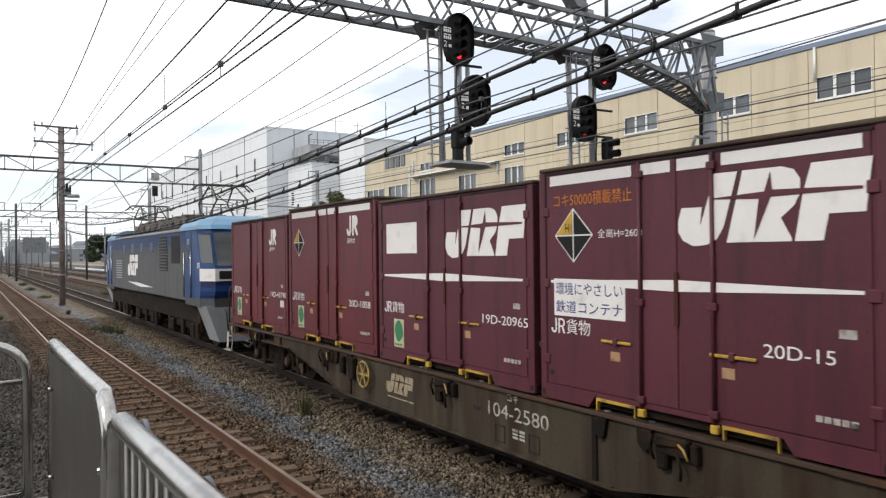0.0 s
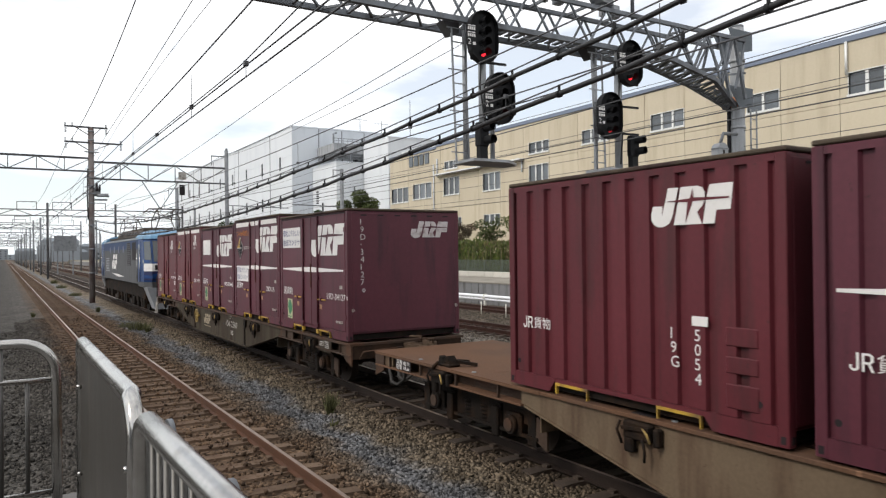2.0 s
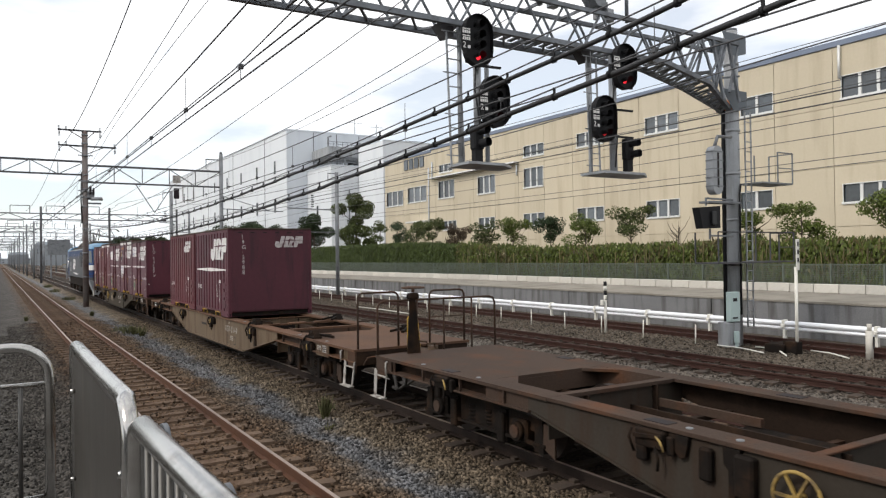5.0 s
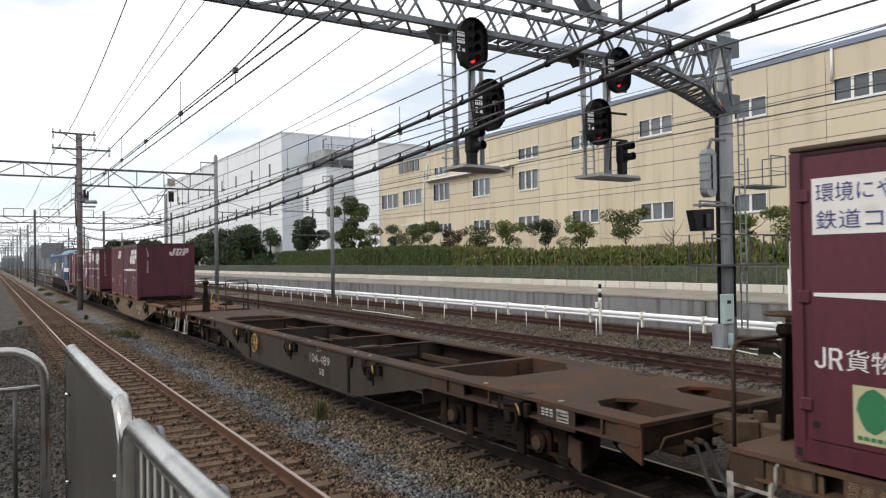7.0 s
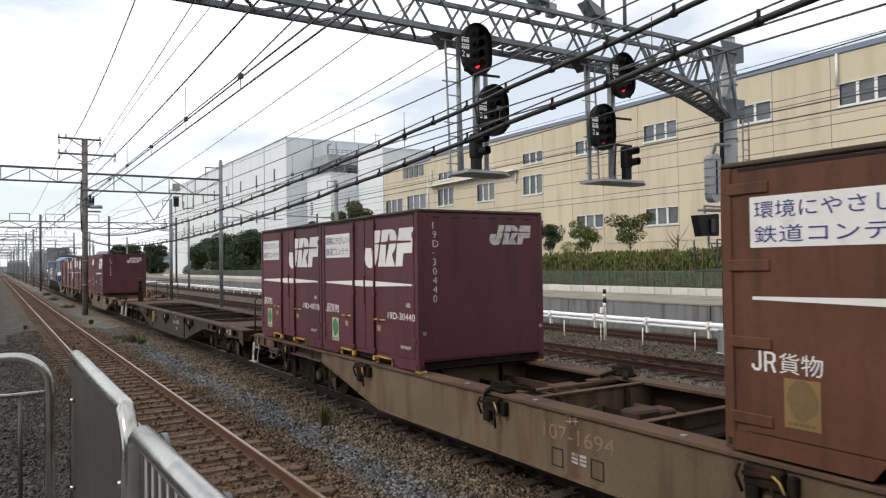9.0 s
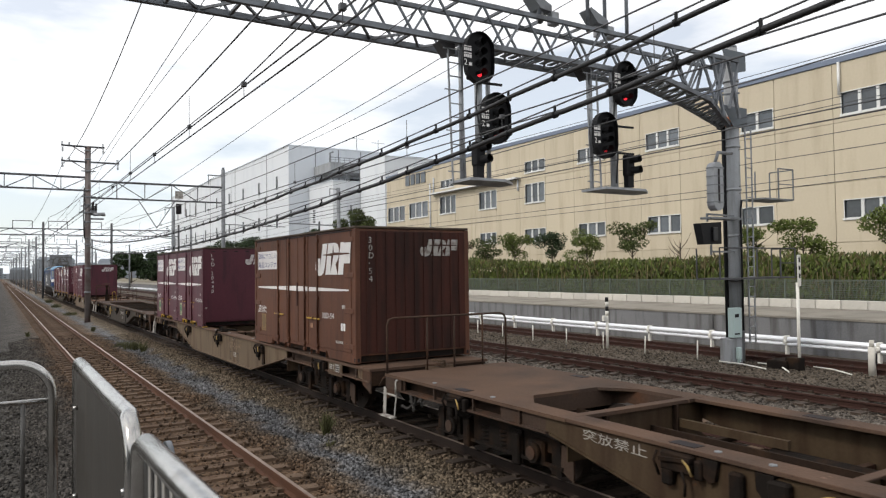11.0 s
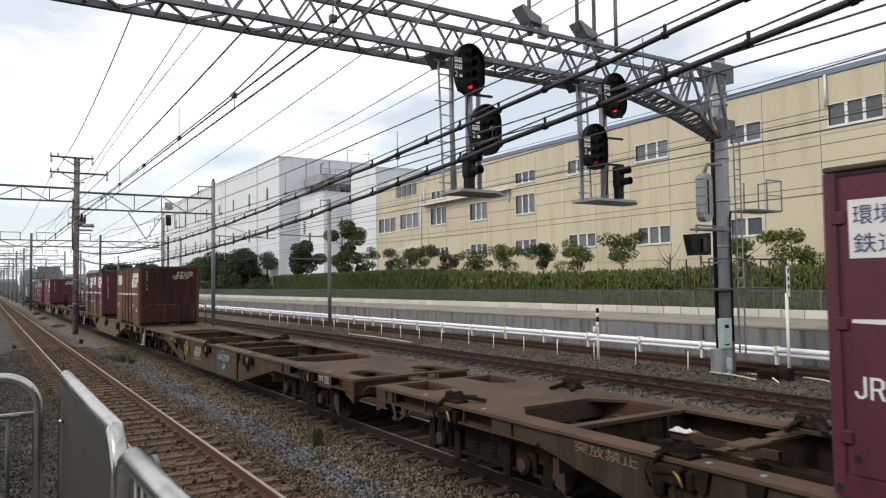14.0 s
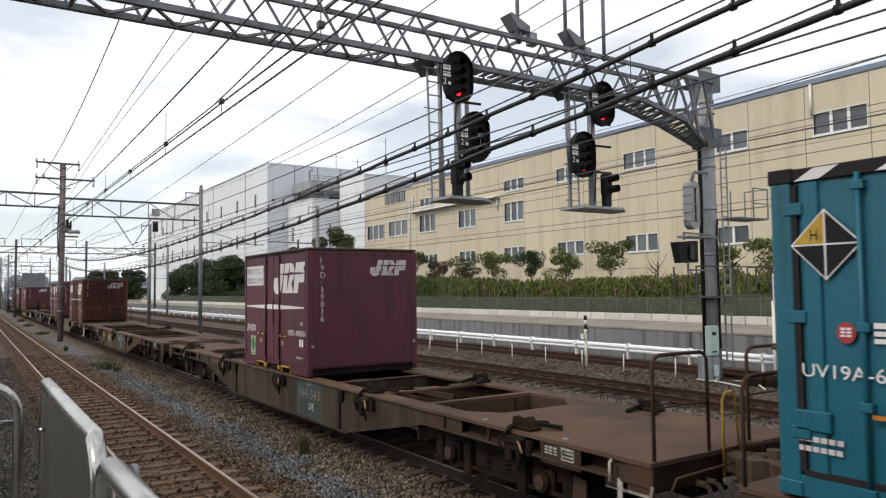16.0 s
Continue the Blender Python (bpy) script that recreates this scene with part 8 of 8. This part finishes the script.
# ---- electric locomotive ----
def locomotive(front):
    g = thing("electric_locomotive", "blue and grey electric freight locomotive with two pantographs", "locomotive")
    MOVERS.append((g, front))
    L, w = 17.6, 1.4
    sec = [(-w, 1.4), (-w, 3.42), (-w + 0.1, 3.53), (-w + 0.4, 3.64), (w - 0.4, 3.64), (w - 0.1, 3.53), (w, 3.42), (w, 1.4)]
    body = Shape()
    y0, y1 = -2.3, -L + 2.3
    n = len(sec)
    body.add([(x, y, z) for y in (y0, y1) for x, z in sec], [(i, (i + 1) % n, n + (i + 1) % n, n + i) for i in range(n)] + [tuple(range(n))[::-1], tuple(range(n, 2 * n))])
    part("body", body, LOCO_GREY, g, "grey body side")
    part("upper_band", Shape().box(-w - 0.006, -w + 0.02, y1, y0, 3.02, 3.42), LOCO_DUST, g)
    part("roof_line", Shape().box(-w - 0.012, -w + 0.05, y1, y0, 3.44, 3.51, 0.01), LOCO_SKIRT, g, "pale gutter line")
    for e, yb in ((1, 0.0), (-1, -L)):
        ys = lambda d: yb - d * e

        def ring(z, d, grow=0.0, inset=0.0, tail=2.3):
            q = w - inset + grow
            return [(-q, ys(tail), z), (-q, ys(d + 0.5), z), (-q + 0.26, ys(d - grow), z), (q - 0.26, ys(d - grow), z), (q, ys(d + 0.5), z), (q, ys(tail), z)]

        def loft(rings):
            sh, m = Shape(), 6
            sh.add([p for r in rings for p in r], [(a * m + k, a * m + (k + 1) % m, (a + 1) * m + (k + 1) % m, (a + 1) * m + k) for a in range(len(rings) - 1) for k in range(m)] + [tuple(range(m))[::-1], tuple(range((len(rings) - 1) * m, len(rings) * m))])
            return sh

        lean = lambda z: 0.1 + max(0.0, z - 2.32) * 0.36
        part("cab", loft([ring(1.5, 0.25), ring(1.72, 0.12), ring(2.32, 0.1), ring(3.42, lean(3.42)), ring(3.5, 0.6, 0, 0.06)]), LOCO_BLUE, g, "blue driving cab")
        part("cab_roof", loft([ring(3.44, 0.44, 0.02, 0, 3.0), ring(3.56, 0.52, 0.02, 0.03, 3.0), ring(3.74, 0.85, 0, 0.2, 3.0), ring(3.86, 1.35, 0, 0.5, 3.0)]), LOCO_SKY, g, "light blue domed cab roof")
        part("white_band", loft([ring(2.0, 0.1, 0.008, 0, 0.7), ring(2.34, 0.1, 0.008, 0, 0.7)]), WHITE, g)
        part("navy_band", loft([ring(1.6, 0.17, 0.006, 0, 0.7), ring(2.0, 0.1, 0.006, 0, 0.7)]), LOCO_NAVY, g)
        part("valance", loft([ring(1.28, 0.25, 0, 0.02, 2.4), ring(1.52, 0.22, 0.004, 0, 2.4)]), LOCO_GREY, g)
        for xa, xb in ((-w + 0.32, -0.03), (0.03, w - 0.32)):
            part("windscreen", Shape().flat([(x, ys(lean(z)) + 0.012 * e, z) for x, z in ((xa, 2.42), (xb, 2.42), (xb, 3.34), (xa, 3.34))]), GLASS, g, "dark windscreen")
        for k in (-1, 1):
            a, b = [(k * (w - 0.24), ys(lean(z) + 0.03), z) for z in (2.5, 3.32)], [(k * (w - 0.03), ys(lean(z) + 0.46), z) for z in (2.5, 3.32)]
            part("corner_window", Shape().flat([(x + k * 0.012, y + 0.006 * e, z) for x, y, z in (a[0], b[0], b[1], a[1])]), GLASS, g)
        part("wiper", Shape().bar((-0.7, ys(lean(2.4)) + 0.03 * e, 2.4), (-0.35, ys(lean(3.0)) + 0.03 * e, 3.0), 0.02), SEAL, g)
        for x in (-0.8, 0.8):
            part("headlight", Shape().box(x - 0.24, x + 0.24, ys(0.05), ys(0.12), 2.06, 2.28, 0.02), SEAL, g, "dark headlight cluster")
        part("skirt", Shape().poly([(-w + 0.05, ys(0.25), 1.3), (w - 0.05, ys(0.25), 1.3), (w - 0.4, ys(0.25), 0.32), (-w + 0.4, ys(0.25), 0.32)], (0, -1.0 * e, 0)), LOCO_SKIRT, g, "pale grey front skirt")
        part("coupler", Shape().box(-0.16, 0.16, ys(0.3), ys(-0.42), 0.76, 1.0, 0.03), CAST, g)
        part("cab_door", Shape().box(-w - 0.012, -w + 0.02, ys(2.2), ys(1.6), 1.5, 3.36, 0.004), LOCO_BLUE, g)
        part("door_pane", Shape().box(-w - 0.016, -w + 0.02, ys(2.05), ys(1.75), 2.6, 3.2), GLASS, g)
        for d in (1.5, 2.28):
            part("door_rail", Shape().tube([(-w - 0.05, ys(d), 1.5), (-w - 0.05, ys(d), 2.8)], 0.018, 6), STAINLESS, g)
        for x in (-0.9, 0.6):
            part("brake_hose", Shape().tube([(x, ys(0.1), 1.25), (x, ys(-0.08), 1.1), (x + 0.05, ys(-0.1), 0.6)], 0.03, 6), HOSE, g)
    part("louvre", Shape().box(-w - 0.012, -w + 0.01, -14.68, -13.56, 2.48, 3.33, 0.01), SEAL, g, "dark ventilation opening")
    for za, zb in ((2.22, 2.74), (2.8, 3.33)):
        lv = part("louvre", Shape().box(-w - 0.008, -w + 0.01, -13.0, -11.85, za, zb), SEAL, g)
        for j in range(5):
            part("slat", Shape().box(-w - 0.022, -w - 0.004, -12.98, -11.87, za + 0.03 + j * 0.1, za + 0.08 + j * 0.1), LOCO_GREY, lv)
    lv = part("louvre", Shape().box(-w - 0.008, -w + 0.01, -4.95, -3.4, 1.78, 2.62), LOCO_GREY, g)
    for j in range(8):
        part("slat", Shape().box(-w - 0.024, -w - 0.004, -4.92, -3.43, 1.82 + j * 0.1, 1.865 + j * 0.1), LOCO_SKIRT, lv)
    for k in range(4):
        part("port_window", Shape().box(-w - 0.012, -w + 0.01, -5.6 - k * 1.75, -5.1 - k * 1.75, 2.86, 3.2, 0.01), LOCO_NAVY, g)
    emblem(g, side(-6.05, 1.98, -w), 2.1, 0.8, WHITE, LOCO_GREY, (-1, 0))
    part("flank_stripe", Shape().flat([(-w - 0.006, -6.05, 1.72), (-w - 0.006, -8.2, 1.73), (-w - 0.006, -10.8, 1.63), (-w - 0.006, -8.6, 1.58)]), WHITE, g)
    bars(g, "cab_number", side(-L + 0.98, 2.36, -w), 0.3, 0.14, 3, WHITE)
    part("underframe", Shape().box(-w + 0.15, w - 0.15, -L + 1.3, -1.3, 0.75, 1.4, 0.02), UNDER, g)
    for k in range(3):
        y = -3.3 - k * (L - 6.6) / 2
        b = part("bogie", Shape().box(-1.2, -1.05, y - 1.9, y + 1.9, 0.5, 0.85, 0.04).box(1.05, 1.2, y - 1.9, y + 1.9, 0.5, 0.85, 0.04).box(-1.1, 1.1, y - 0.3, y + 0.3, 0.5, 0.8), UNDER, g, "black locomotive bogie")
        for yy in (-1.25, 1.25):
            s = Shape().wheel((-0.535, 0, 0), 0.55, 0.14).wheel((0.535, 0, 0), 0.55, 0.14).tube([(-1.0, 0, 0), (1.0, 0, 0)], 0.09, 10)
            o = part("wheelset", s, STEELW, b, at=(0, y + yy, 0.55))
            WHEELS.append((o, y + yy, 0.55, 0.55))
            part("axle_box", Shape().box(-1.3, -1.1, y + yy - 0.22, y + yy + 0.22, 0.35, 0.72, 0.03), UNDER, b)
        for yy in (-1.7, 0.0, 1.7):
            part("brake_cylinder", Shape().box(-1.28, -1.16, y + yy - 0.15, y + yy + 0.15, 0.3, 0.8, 0.03), UNDER, b)
    part("roof_housing", Shape().poly([(-0.95, -4.4, 3.6), (0.95, -4.4, 3.6), (0.8, -4.4, 3.98), (-0.8, -4.4, 3.98)], (0, -8.6, 0)), ROOFGEAR, g, "dark grimy roof housing")
    for k in range(7):
        part("roof_box", Shape().box(-0.7, 0.7, -5.2 - k * 1.2, -4.6 - k * 1.2, 3.98, 4.1, 0.02), ROOFGEAR, g)
        part("roof_vent", Shape().poly([(-0.96, -4.6 - k * 1.2, 3.68), (-0.96, -5.4 - k * 1.2, 3.68), (-0.86, -5.4 - k * 1.2, 3.92), (-0.86, -4.6 - k * 1.2, 3.92)], (0.03, 0, 0)), SEAL if k % 2 else ROOFGEAR, g)
    part("roof_walk", Shape().box(-1.15, -0.95, -L + 3, -3, 3.62, 3.70), ROOFGEAR, g)
    for yc, up in ((-3.2, 4.95), (-L + 3.3, 4.93)):
        p = part("pantograph", Shape().box(-0.75, 0.75, yc - 0.75, yc - 0.65, 3.72, 3.82).box(-0.75, 0.75, yc + 0.65, yc + 0.75, 3.72, 3.82).box(-0.7, -0.62, yc - 0.7, yc + 0.7, 3.72, 3.8).box(0.62, 0.7, yc - 0.7, yc + 0.7, 3.72, 3.8), ROOFGEAR, g, "diamond-frame pantograph touching the wire")
        arm = Shape()
        for x in (-0.55, 0.55):
            for e in (-1, 1):
                arm.tube([(x, yc + e * 0.35, 3.85), (x * 0.85, yc + e * 1.05, 4.4), (x * 0.7, yc + e * 0.15, up - 0.05)], 0.028, 6)
        arm.tube([(-0.47, yc - 1.05, 4.4), (0.47, yc - 1.05, 4.4)], 0.02, 6).tube([(-0.47, yc + 1.05, 4.4), (0.47, yc + 1.05, 4.4)], 0.02, 6)
        arm.bar((-0.5, yc - 1.0, 4.4), (0.4, yc - 0.15, up - 0.05), 0.02).bar((0.5, yc + 1.0, 4.4), (-0.4, yc + 0.15, up - 0.05), 0.02)
        part("arm", arm, ROOFGEAR, p)
        part("collector", Shape().tube([(-0.95, yc - 0.15, up - 0.18), (-0.75, yc - 0.15, up), (0.75, yc - 0.15, up), (0.95, yc - 0.15, up - 0.18)], 0.025, 6).tube([(-0.95, yc + 0.15, up - 0.18), (-0.75, yc + 0.15, up), (0.75, yc + 0.15, up), (0.95, yc + 0.15, up - 0.18)], 0.025, 6), ROOFGEAR, p)
        for x in (-0.6, 0.6):
            for e in (-0.7, 0.7):
                part("insulator", Shape().tube([(x, yc + e, 3.55), (x, yc + e, 3.74)], 0.07, 8), PALEBOX, p)


locomotive(37.3)


# ---- movement: the whole train rolls away at a steady pace ----
def motions():
    for ob, place in MOVERS:
        z = BASE if ob.name.startswith("freight_container") else 0.0
        walk(ob, [(t, pose(XB, place + SPEED * t, z)) for t in range(0, 17)])
    steps = [k / 15 for k in range(0, 241)]
    for ob, y, z, r in WHEELS:
        rows = [(t, pose(0, y, z, -math.degrees(SPEED * t / r))) for t in steps]
        walk(ob, rows)


motions()
